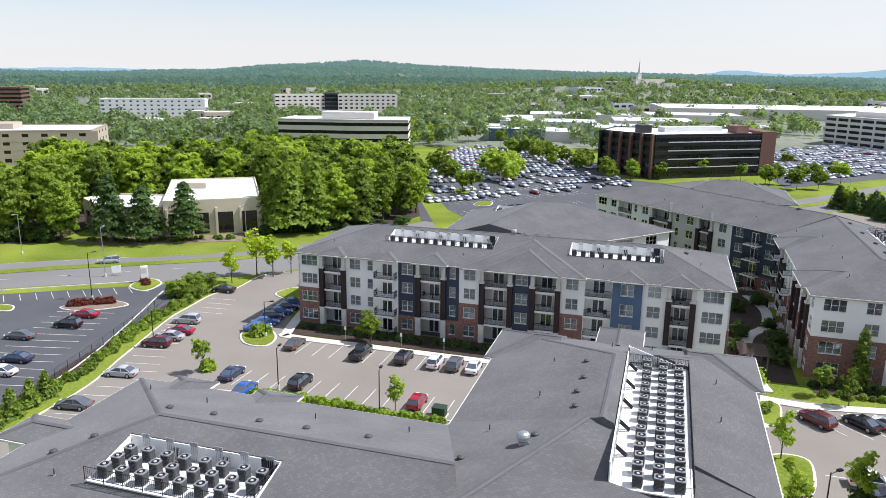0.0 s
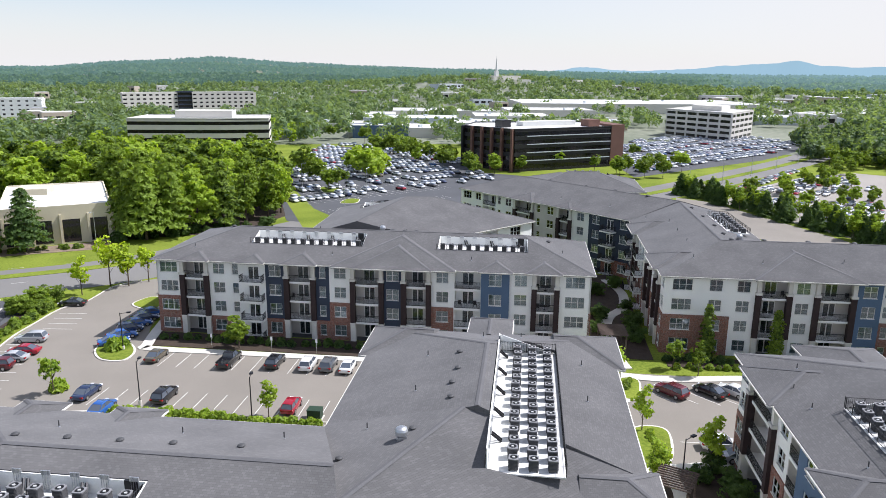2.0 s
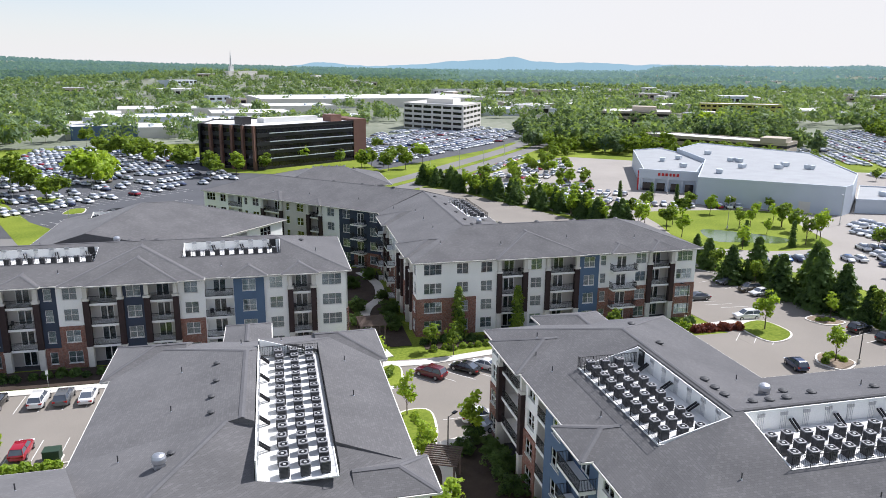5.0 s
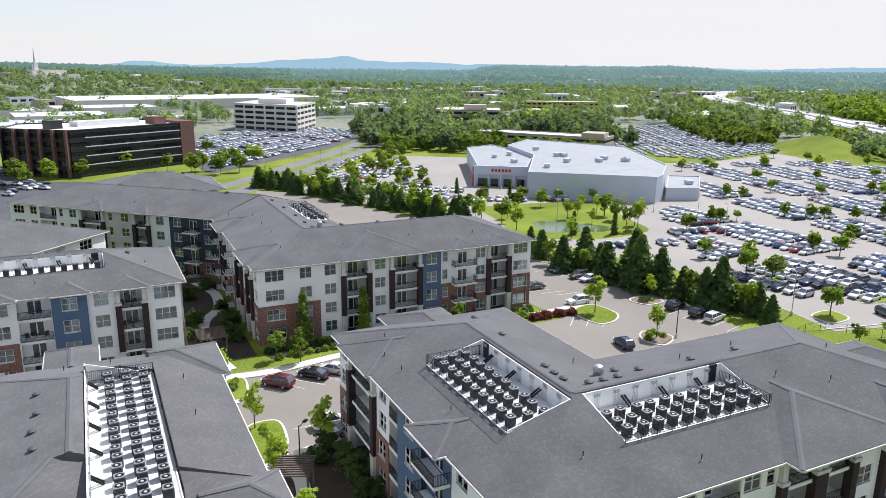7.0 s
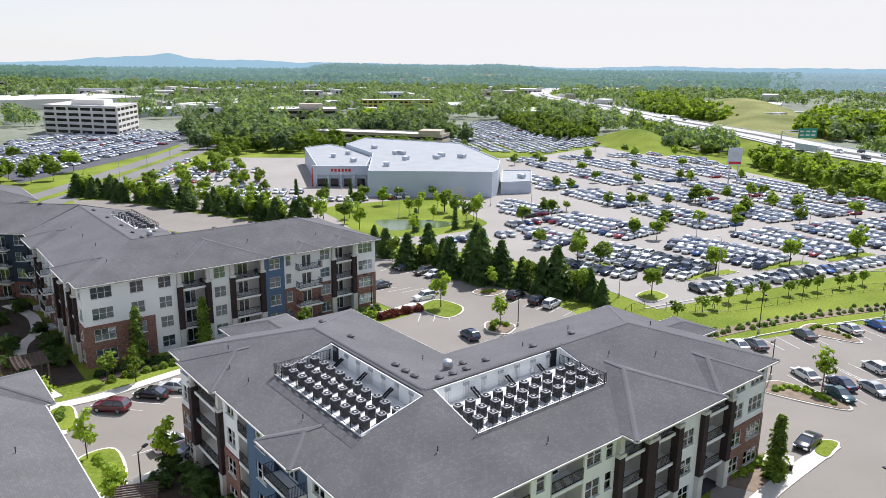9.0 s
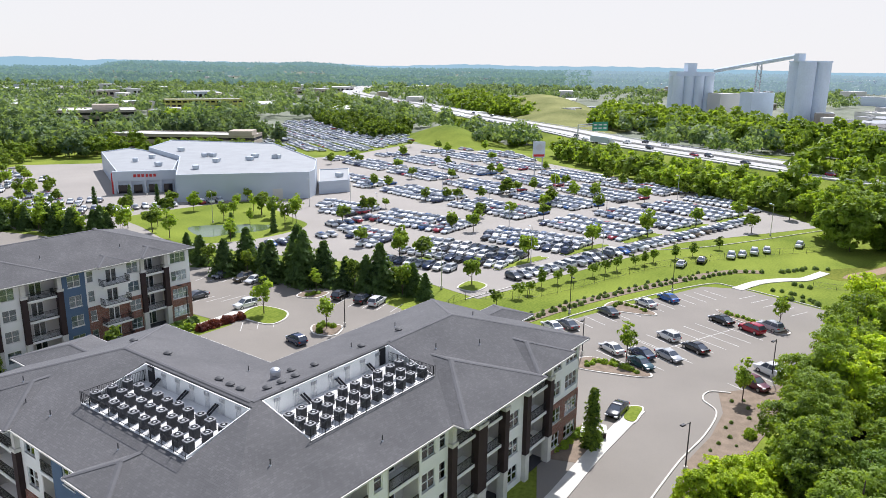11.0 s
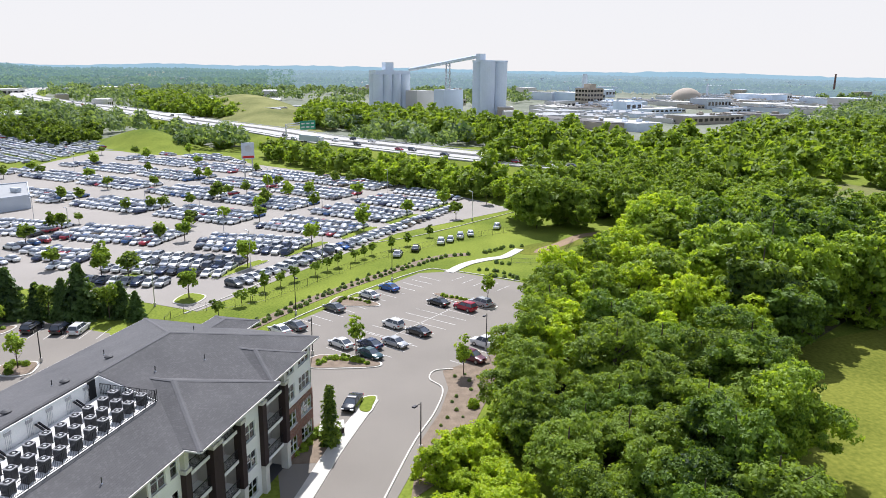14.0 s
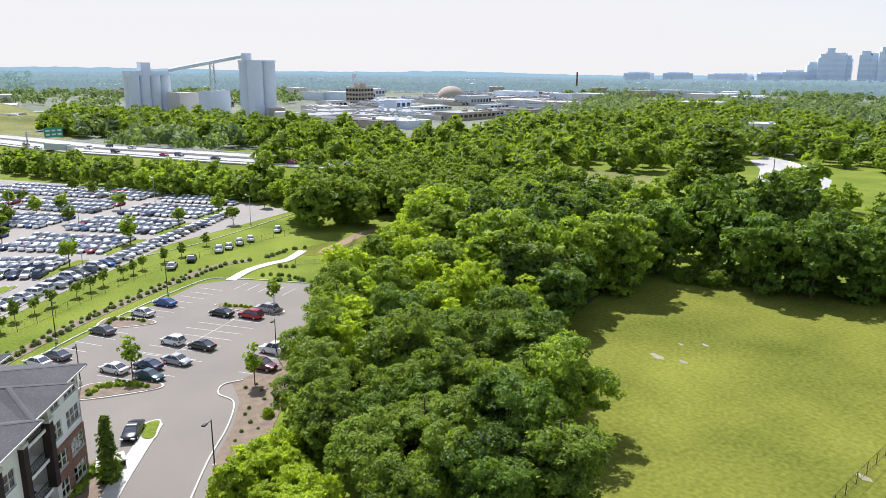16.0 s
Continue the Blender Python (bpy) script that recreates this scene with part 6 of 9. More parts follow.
def pergola(x, y, deg, w, d, h=2.9):
    root = thing("pergola", "dark timber pergola with a slatted top over a path", "pergola", pose(x, y, 0, 0, 0, deg))
    for sx in (-1, 1):
        for sy in (-1, 1):
            bm = bmesh.new()
            box(bm, sx * (w / 2 - 0.3) - 0.1, sx * (w / 2 - 0.3) + 0.1, sy * (d / 2 - 0.3) - 0.1, sy * (d / 2 - 0.3) + 0.1, -0.1, h)
            part("post", bm, PERGOLA_WOOD, root)
        bm = bmesh.new()
        box(bm, sx * (w / 2 - 0.3) - 0.07, sx * (w / 2 - 0.3) + 0.07, -d / 2, d / 2, h, h + 0.22)
        part("beam", bm, PERGOLA_WOOD, root)
    for k in range(int(d / 0.42)):
        bm = bmesh.new()
        yy = -d / 2 + 0.2 + k * 0.42
        box(bm, -w / 2, w / 2, yy - 0.06, yy + 0.06, h + 0.22, h + 0.36)
        part("slat", bm, PERGOLA_WOOD, root)


PERGOLA_WOOD = surface("grey_brown_timber", (0.12, 0.09, 0.075), 0.85, 0.3, 0.5, 12.0, 0.2)
pergola(52.5, 95.2, -20, 4.2, 5.4)
pergola(38.6, 55.6, -46, 3.8, 4.2)
# pavements
for name, line, half in (("pavement_court", [xy(-60.5, 112), xy(-57.6, 100), xy(-55.8, 98.1), xy(-40, 98.1), xy(-18, 98.2)], 0.85), ("pavement_drive", [(49, 85.6), (54.5, 82.8), (65, 80.4), (72, 78.2)], 0.9), ("pavement_walk", [(45.6, 90), (46.8, 84), (45.2, 77.6)], 0.8),
                         ("pavement_north", [(92, 75.5), (100, 70.5), (107, 68.2), (112.5, 66.6)], 1.0), ("pavement_east", [(60, 9.8), (67, 7.0), (77, 3.8), (89.8, -0.9)], 0.95), ("pavement_trail", [(150.5, -19.5), (156.9, -24.4), (160.4, -29.4), (162.2, -33.8), (165.4, -36.6), (169.6, -39.6)], 1.1),
                         ("pavement_south", [(39.2, 62.4), (44, 61.8), (49, 61.2)], 0.6), ("pavement_pool", [(69.2, 130), (68.8, 124.5), (67.6, 119.3), (63.9, 112.6), (59.3, 108.8), (55.8, 103.3), (52.4, 95), (50.9, 87.4)], 0.9)):
    bm = bmesh.new()
    strip(bm, smooth_line(line, 6), half, -0.2, 0.13)
    setting(name, bm, CONCRETE, "pale concrete pavement")
for line in ([(-22.5, 151), (-27.2, 147.7), (-30.5, 138.8), (-34, 135.4), (-36.3, 128.5), (-38.3, 121), (-40.2, 104), (-42, 91), (-52, 66)], [(-23.4, 91.9), (-12.9, 89.6), (-3.8, 85.4), (7.6, 81.2)], [(66.2, -1.2), (77.8, -5.4), (85.2, -8.7), (91.9, -10.6), (95.4, -9.2), (98.2, -10.2), (98.6, -13)],
             [(113, 17.4), (127.4, 8.6), (151.2, -12.4), (152, -19.6), (142.4, -33.2)], [(-75.3, 139.8), (-52.5, 144.7), (-47, 146)], [(-44, 138), (-45.4, 101), (-53, 72)], [(112, 101), (131, 93.4), (127.3, 57.2)], [(128, 31), (142, 22), (173, 4), (188, -18), (220, -52)]):
    kerb(smooth_line(line, 6), 0.1)
bm = bmesh.new()
strip(bm, smooth_line([(-180, 121), (-82.5, 153.2), (-55, 159), (-33, 164), (-20, 170.5)]), 1.6, -0.2, 0.1)
setting("road_median", bm, GRASS, "narrow grassed median of the road")
lines("road_lines", [(-130 + k * 12, 131.6 + k * 3.5, 17, 3.0) for k in range(4)] + [(-80 + k * 11, 147.4 + k * 2.4, 12, 3.0) for k in range(5)] + [(-84 + k * 11, 160.6 + k * 2.0, 11, 3.0) for k in range(5)])
bm = bmesh.new()
strip(bm, smooth_line([(99, 208), (141, 228), (197, 259), (270, 304), (340, 360)]), 1.8, -0.2, 0.1)
setting("road_east_median", bm, GRASS, "grassed median of the divided road")
# mulch beds
for pts in ([(98.2, -11.4), (106, -24), (100, -27), (88, -16), (70, -8), (66, -4), (77.6, -6.0), (85.2, -9.4), (92, -11.4)], [(-80, 182), (-66, 177), (-36, 181), (-33, 190), (-57, 184.8), (-73, 186.6)], [(74.5, 9.5), (80, 8.6), (86, 4.2), (80, 3.6), (74.5, 5.4)]):
    sheet("mulch_bed", pts, 0.05, MULCH, "bed of reddish-brown mulch", 0.2)
# garden wall and bed at the end of the east block, utility box and signs of the court
pw = thing("garden_wall", "dark grey stone garden wall with a pale cap", "wall")
bm = bmesh.new()
prism(bm, [(80.2, 5.6), (80.8, 2.7), (82.6, 2.9), (82.2, 5.5)], -0.1, 0.85)
part("wall", bm, BROWN, pw)
bm = bmesh.new()
prism(bm, [(80.1, 5.7), (80.7, 2.6), (82.7, 2.8), (82.3, 5.6)], 0.85, 0.97)
part("cap", bm, CONCRETE, pw)
ub = thing("utility_box", "dark green metal transformer box beside parking", "utility box", pose(6.0, 82.9, 0.02, 0, 0, GRID))
bm = bmesh.new()
box(bm, -1.0, 1.0, -0.8, 0.8, 0, 0.12)
part("pad", bm, CONCRETE, ub)
bm = bmesh.new()
box(bm, -0.85, 0.85, -0.65, 0.65, 0.12, 1.25)
box(bm, -0.89, 0.89, -0.69, 0.69, 1.25, 1.34)
bmesh.ops.bevel(bm, geom=bm.edges[:], offset=0.03, segments=1, affect="EDGES")
part("cabinet", bm, surface("green_enamel", (0.03, 0.055, 0.035), 0.5, 0.1), ub)
mo = thing("monument_sign", "white upright monument sign in a planted bed", "sign", pose(-49.4, 144.4, 0.15, 0, 0, 20))
bm = bmesh.new()
box(bm, -0.7, 0.7, -0.3, 0.3, 0, 3.3)
bmesh.ops.bevel(bm, geom=bm.edges[:], offset=0.05, segments=2, affect="EDGES")
part("slab", bm, WHITE_WALL, mo)
bm = bmesh.new()
box(bm, -0.45, 0.45, -0.34, -0.3, 1.9, 2.9)
part("emblem", bm, TAUPE, mo)
bs = thing("board_sign", "small white board sign on two posts", "sign", pose(-56.8, 149.6, 0.05, 0, 0, 15))
bm = bmesh.new()
box(bm, -0.9, 0.9, -0.04, 0.04, 0.6, 2.1)
part("board", bm, WHITE_WALL, bs)
for o in (-0.8, 0.8):
    bm = bmesh.new()
    tube(bm, (o, 0.07, -0.2), (o, 0.07, 2.2), 0.05, n=6)
    part("post", bm, STEEL, bs)
for x, y in (xy(-37.5, 99.6), xy(-30.5, 99.6), xy(-47.0, 99.6)):
    sg = thing("bay_sign", "small white sign plate on a thin post", "sign", pose(x, y, 0.1, 0, 0, GRID), "bay signs")
    bm = bmesh.new()
    tube(bm, (0, 0, -0.2), (0, 0, 2.3), 0.035, n=6)
    part("post", bm, STEEL, sg)
    bm = bmesh.new()
    box(bm, -0.17, 0.17, -0.06, -0.04, 1.7, 2.3)
    part("plate", bm, WHITE_WALL, sg)
# highway: median barrier, rails, lines
bm = bmesh.new()
strip(bm, HWY, 0.3, 5.9, 6.9)
setting("median_barrier", bm, CONCRETE, "concrete barrier between the carriageways")
for o in (-14.2, 14.2):
    bm = bmesh.new()
    strip(bm, HWY, 0, 6.45, 6.8, side=(o - 0.06, o + 0.06))
    setting("guard_rail", bm, STEEL, "steel guard rail of the highway")
for o in (-10.8, -7.2, -3.6, 3.6, 7.2, 10.8):
    bm = bmesh.new()
    strip(bm, HWY, 0, 5.95, 6.012, side=(o - 0.09, o + 0.09))
    setting("lane_line", bm, PAINT_LINE, "white lane line")


# lamps
def lamp(x, y, h, deg, arm=1.0, dark=True, label="dark metal parking lamp with a box head"):
    m = BLACK if dark else STEEL
    root = thing("street_lamp", label, "lamp", pose(x, y, 0, 0, 0, deg), "lot lamps")
    bm = bmesh.new()
    tube(bm, (0, 0, 0), (0, 0, 0.7), 0.22, n=10)
    part("base", bm, CONCRETE, root)
    bm = bmesh.new()
    tube(bm, (0, 0, 0.7), (0, 0, h), 0.085, 0.06, 8)
    part("pole", bm, m, root)
    bm = bmesh.new()
    tube(bm, (0, 0, h - 0.15), (arm, 0, h - 0.05), 0.04, n=6)
    part("arm", bm, m, root)
    bm = bmesh.new()
    box(bm, arm - 0.1, arm + 0.55, -0.2, 0.2, h - 0.12, h + 0.06)
    bmesh.ops.bevel(bm, geom=bm.edges[:], offset=0.04, segments=1, affect="EDGES")
    part("lamp_head", bm, m, root)
    return root


for x, y, h, d in ((76, -6, 6, 140), (106.4, 7.6, 6, 170), (125.8, 11.4, 7, 200), (145.2, -6.9, 7, 200), (107.5, 47.1, 6.2, 170), (102.4, 73.7, 6.2, 100), (105.6, -19.2, 6, 150), (-36.6, 108.3, 6, 0), (-15.2, 91.8, 6, 80), (-1.5, 83.6, 6, 80), (-55.6, 133.5, 9, 40), (-20.2, 112.2, 6, 0), (41.4, 58.5, 5.5, 20)):
    lamp(x, y, h, d)
for x, y, h, d in ((-84.9, 169, 9.5, -110), (-35.6, 178.7, 9.5, -110), (-58.9, 149, 10.5, 80), (132.8, 37.2, 8, 40), (157.6, 23.2, 8.5, 40), (181, 32.4, 8.5, 40), (162.2, 7.8, 8.5, 40), (187.3, 70.8, 8.5, 40), (173.4, 114, 8.5, 40), (204.3, 158.3, 8.5, 40), (204, 99.4, 8.5, 40),
                   (202.4, 84.9, 8.5, 40), (212, 44, 8.5, 40), (228, 10, 8.5, 40), (246, 68, 8.5, 40), (262, 30, 8.5, 40), (290, 70, 8.5, 40), (254, -12, 8.5, 40), (300, 108, 8.5, 40), (206, -34, 8.5, 40), (38, 245, 9, 40), (52, 290, 9, 40), (17.5, 262, 9, 0), (25.5, 205, 9, 0), (74, 300, 9, 40)):
    lamp(x, y, h, d, 0.9, False, "pale grey steel lot lamp on a tall pole")
for k in range(7):
    t = k / 6
    lamp(150 + 150 * t, 224 + 95 * t, 9, 120, 1.4, False, "pale grey steel street lamp by the road")
for k in range(9):
    i = 14 + k * 2
    if i < len(HWY):
        r = lamp(HWY[i][0] - 9.5, HWY[i][1] + 12, 11, -50, 2.0, False, "pale grey highway lamp with a long arm")
        r.location.z = 5.2


# overhead sign of the highway
gn = thing("highway_sign", "green overhead highway sign on a steel arm", "sign", pose(383, 33, 5.8, 0, 0, -52))
bm = bmesh.new()
tube(bm, (0, 0, -0.2), (0, 0, 9.2), 0.3, n=8)
part("post", bm, STEEL, gn)
bm = bmesh.new()
tube(bm, (0, 0, 9.0), (17, 0, 10.0), 0.22, n=6)
tube(bm, (0, 0, 8.0), (17, 0, 9.0), 0.22, n=6)
part("arm", bm, STEEL, gn)
bm = bmesh.new()
box(bm, 8.5, 18, -0.45, -0.3, 5.8, 10.4)
part("panel", bm, GREEN_SIGN, gn)
for k in range(3):
    for j in range(2):
        bm = bmesh.new()
        box(bm, 9.2 + k * 3, 11.2 + k * 3, -0.5, -0.45, 6.8 + j * 1.8, 7.5 + j * 1.8)
        part("legend_bar", bm, PAINT_LINE, gn)


# box truck on the highway
tk = thing("lorry", "white articulated lorry on the highway", "truck", pose(374, 20, 6.02, 0, 0, 222))
bm = bmesh.new()
box(bm, -8, 6, -1.3, 1.3, 1.1, 4.1)
bmesh.ops.bevel(bm, geom=bm.edges[:], offset=0.06, segments=1, affect="EDGES")
part("trailer", bm, METAL_WHITE, tk)
bm = bmesh.new()
box(bm, 6.4, 8.4, -1.2, 1.2, 0.6, 3.6)
box(bm, 8.4, 9.9, -1.1, 1.1, 0.6, 1.9)
part("cab", bm, WHITE_ROOF, tk)
for x in (-6.5, -5.3, 6.0, 9.0):
    for y in (-1.1, 1.1):
        bm = bmesh.new()
        tube(bm, (x, y - 0.18, 0.5), (x, y + 0.18, 0.5), 0.5, n=14)
        part("wheel", bm, BLACK, tk)


# fences
def fence(label, line, h, step, name="fence", rails=2, mesh=True):
    root = thing(name, label, "fence")
    pts = [Vector((*p, 0)) for p in line]
    for a, b in zip(pts, pts[1:]):
        n = max(1, int((b - a).length / step))
        for k in range(n):
            p = a.lerp(b, k / n)
            bm = bmesh.new()
            tube(bm, (p.x, p.y, -0.2), (p.x, p.y, h), 0.04, n=6)
            part("post", bm, BLACK, root)
        bm = bmesh.new()
        for r in range(rails):
            z = h - 0.03 - r * (h - 0.2) / max(1, rails - 1)
            tube(bm, a + UP * z, b + UP * z, 0.022, n=5)
        if mesh:
            m = int((b - a).length / 0.45)
            for k in range(m):
                p, q = a.lerp(b, k / m), a.lerp(b, min(1, (k + 1) / m))
                tube(bm, p + UP * 0.1, q + UP * (h - 0.05), 0.006, n=3, caps=False)
                tube(bm, q + UP * 0.1, p + UP * (h - 0.05), 0.006, n=3, caps=False)
        part("fence_panel", bm, BLACK, root)


fence("dark chain-link fence along the grass strip", smooth_line([(120, 33), (127.5, 31), (134, 17.5), (155.3, 1.6), (165, -7.2), (180, -26), (190, -44)], 3), 1.6, 3.0)
fence("dark chain-link fence along a hedge", smooth_line([(-41.5, 136), (-43, 122), (-45.6, 103), (-49, 86), (-54, 72)], 3), 1.5, 2.6)
fence("low dark fence round a lawn", smooth_line([(157.1, -34.8), (155.9, -43.6), (163.3, -48.6), (175.7, -55.1)], 2), 1.2, 2.4)
fence("dark fence at the field's edge", [(52, -90), (44, -64), (38, -46)], 1.6, 3.0)


# clipped hedges and shrubs
def shrub_mesh(seed, mat, r=0.55, h=0.75, quads=260, size=0.12):
    def make():
        rs = np.random.RandomState(seed)
        n = rs.normal(0, 1, (quads, 3))
        n[:, 2] = np.abs(n[:, 2])
        n /= np.linalg.norm(n, axis=1)[:, None]
        pos = n * np.array([r, r, h]) * rs.uniform(0.72, 1.08, (quads, 1))
        v, f = leaf_quads(pos, n, size, rs)
        return fast_mesh("foliage", v, f, [mat])
    return shared(("shrub", seed, mat.name, r), make)


srng = random.Random(3)


FAR_SHRUBS = {}


def shrub(x, y, s, mat, label, seed=None, z=0.05):
    me = shrub_mesh(seed or srng.randrange(1, 4), mat)
    if math.hypot(x, y) > 138:
        FAR_SHRUBS.setdefault(mat.name, []).append((me, x, y, s))
        return
    ob = new("shrub", me)
    ob.matrix_basis = pose(x, y, z, 0, 0, srng.uniform(0, 360)) @ Matrix.Diagonal((s, s, s * srng.uniform(0.85, 1.15), 1))
    tagged(ob, label, "shrub", "planted shrubs")


def shrub_line(line, step, s, mat, label, jit=0.2):
    pts = [Vector(p) for p in line]
    for a, b in zip(pts, pts[1:]):
        n = max(1, int((b - a).length / step))
        for k in range(n):
            p = a.lerp(b, (k + 0.5) / n)
            shrub(p.x + srng.uniform(-jit, jit), p.y + srng.uniform(-jit, jit), s * srng.uniform(0.8, 1.2), mat, label)


# power poles and wires beyond the field
def power_pole(x, y, h):
    root = thing("power_pole", "brown wooden power pole with a crossarm", "utility pole", pose(x, y, 0, 0, 0, 35))
    bm = bmesh.new()
    tube(bm, (0, 0, -0.3), (0, 0, h), 0.2, 0.13, 8)
    part("pole", bm, BARK, root)
    bm = bmesh.new()
    box(bm, -1.4, 1.4, -0.08, 0.08, h - 0.9, h - 0.7)
    part("crossarm", bm, BARK, root)
    for s in (-1.2, 0.0, 1.2):
        bm = bmesh.new()
        tube(bm, (s, 0, h - 0.7), (s, 0, h - 0.4), 0.06, n=6)
        part("insulator", bm, STEEL, root)


for x, y, h in ((211, -245, 19), (150, -270, 17), (300, -330, 18)):
    power_pole(x, y, h)
bm = bmesh.new()
for o in (-1.1, 0.0, 1.1):
    for a, b in (((211, -245, 18.6), (150, -270, 16.6)), ((211, -245, 18.6), (300, -330, 17.6)), ((150, -270, 16.6), (90, -294, 16))):
        a, b = Vector(a) + Vector((o * 0.8, o * 0.57, 0)), Vector(b) + Vector((o * 0.8, o * 0.57, 0))
        pts = [a.lerp(b, k / 8) - UP * 1.4 * (1 - (k / 4 - 1) ** 2) for k in range(9)]
        for p, q in zip(pts, pts[1:]):
            tube(bm, p, q, 0.05, n=4)
wires = thing("power_line", "sagging power wires between poles", "wire")
part("wire", bm, BLACK, wires)

sheet("pond_bank_path", smooth_line([(164, -41), (170, -38), (178, -50), (184, -64), (178, -62), (168, -49)], 4, True), 0.012, FIELD, "worn grassy path at the wood's edge", 0.1)

bm = bmesh.new()
strip(bm, smooth_line([(117, 20), (132.2, 10.2), (149.3, -4.4), (163, -18), (166, -26)], 5), 1.3, -0.2, 0.05)
setting("planting_strip", bm, MULCH, "mulched strip of small shrubs above the parking")

# the court's shade is put into this dark planted ground
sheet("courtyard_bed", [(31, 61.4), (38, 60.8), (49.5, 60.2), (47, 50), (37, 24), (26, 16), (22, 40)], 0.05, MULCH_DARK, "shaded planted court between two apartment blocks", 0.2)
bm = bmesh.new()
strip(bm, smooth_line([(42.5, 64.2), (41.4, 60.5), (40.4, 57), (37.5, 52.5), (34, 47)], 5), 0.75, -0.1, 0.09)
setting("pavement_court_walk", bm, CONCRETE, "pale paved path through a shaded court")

# shaded ground by the long block, its darkness put into the mulch
sheet("planting_strip", UV([(-58.5, 99.4), (8, 99.4), (8, 105.4), (-58.5, 105.4)]), 0.045, MULCH_DARK, "mulched bed before an apartment front, toned dark for its shade", 0.2)

# ---- cars ----
def paint(name, c, rough=0.25):
    return surface(name, c, rough, 0.05, 0.5, 8.0, 0.0, 0.1, spec=0.5, coat=0.6)


PAINTS = [paint("white_paint", (0.72, 0.72, 0.70)), paint("silver_paint", (0.42, 0.43, 0.44)), paint("black_paint", (0.012, 0.012, 0.014)), paint("grey_paint", (0.12, 0.125, 0.13)),
          paint("navy_paint", (0.02, 0.035, 0.085)), paint("blue_paint", (0.03, 0.11, 0.36)), paint("red_paint", (0.34, 0.012, 0.03)), paint("maroon_paint", (0.10, 0.012, 0.02)),
          paint("teal_paint", (0.03, 0.075, 0.085)), paint("bronze_paint", (0.10, 0.085, 0.06))]
P_NAMES = ["white", "silver", "black", "grey", "navy", "blue", "red", "maroon", "teal", "bronze"]
# glass tinted blue-grey, paler for the lot: sky reflection put into the colour
CAR_GLASS = surface("car_glass", (0.085, 0.10, 0.125), 0.06, 0.05, 1.0, 5.0, 0.0, spec=0.6)
LOT_GLASS = surface("lot_glass_sky_tint", (0.24, 0.27, 0.32), 0.08, 0.05, 1.0, 5.0, 0.0, spec=0.8)
TYRE = plain("tyre_rubber", (0.02, 0.02, 0.02), 0.9)
RIM = plain("alloy_rim", (0.45, 0.45, 0.46), 0.3, 0.9)
LAMP_CLEAR = plain("headlamp_lens", (0.75, 0.76, 0.78), 0.1)
LAMP_RED = plain("tail_lamp_lens", (0.35, 0.01, 0.01), 0.2)
# length, width, height, shoulder height, cabin: rear base, roof rear, roof front, screen base
SHAPES = {"sedan": (4.7, 1.84, 1.45, 0.92, -1.75, -0.85, 0.45, 1.25), "suv": (4.6, 1.88, 1.70, 1.05, -2.18, -1.85, 0.35, 1.15),
          "hatch": (4.1, 1.78, 1.60, 1.0, -1.95, -1.6, 0.4, 1.2), "pickup": (5.6, 1.98, 1.85, 1.12, -0.55, -0.4, 0.85, 1.55)}


def loft(bm, sections, slot=0):
    rows = [[bm.verts.new(c) for c in s] for s in sections]
    n = len(rows[0])
    for a, b in zip(rows, rows[1:]):
        for k in range(n):
            bm.faces.new((a[k], a[(k + 1) % n], b[(k + 1) % n], b[k])).material_index = slot
    bm.faces.new(rows[0][::-1]).material_index = slot
    bm.faces.new(rows[-1]).material_index = slot


def body_sections(shape):
    L, W, H, S, c0, c1, c2, c3 = SHAPES[shape]
    h = L / 2
    out = []
    nose = 0.72 if shape == "sedan" else 0.82
    for x, w, zb, zt in ((-h, 0.78, 0.42, S - 0.18), (-h + 0.12, 0.9, 0.3, S - 0.02), (-h + 0.7, 1.0, 0.24, S), (0, 1.0, 0.22, S), (c3, 0.99, 0.22, S), (h - 0.5, 0.94, 0.24, S - 0.13), (h - 0.1, 0.84, 0.3, S * nose), (h, 0.7, 0.42, S * nose - 0.16)):
        y = W / 2 * w
        out.append([(x, -y * 0.92, zb), (x, y * 0.92, zb), (x, y, zb + 0.18), (x, y, (zb + zt) / 2 + 0.05), (x, y * 0.93, zt - 0.05), (x, y * 0.8, zt), (x, -y * 0.8, zt), (x, -y * 0.93, zt - 0.05), (x, -y, (zb + zt) / 2 + 0.05), (x, -y, zb + 0.18)])
    return out


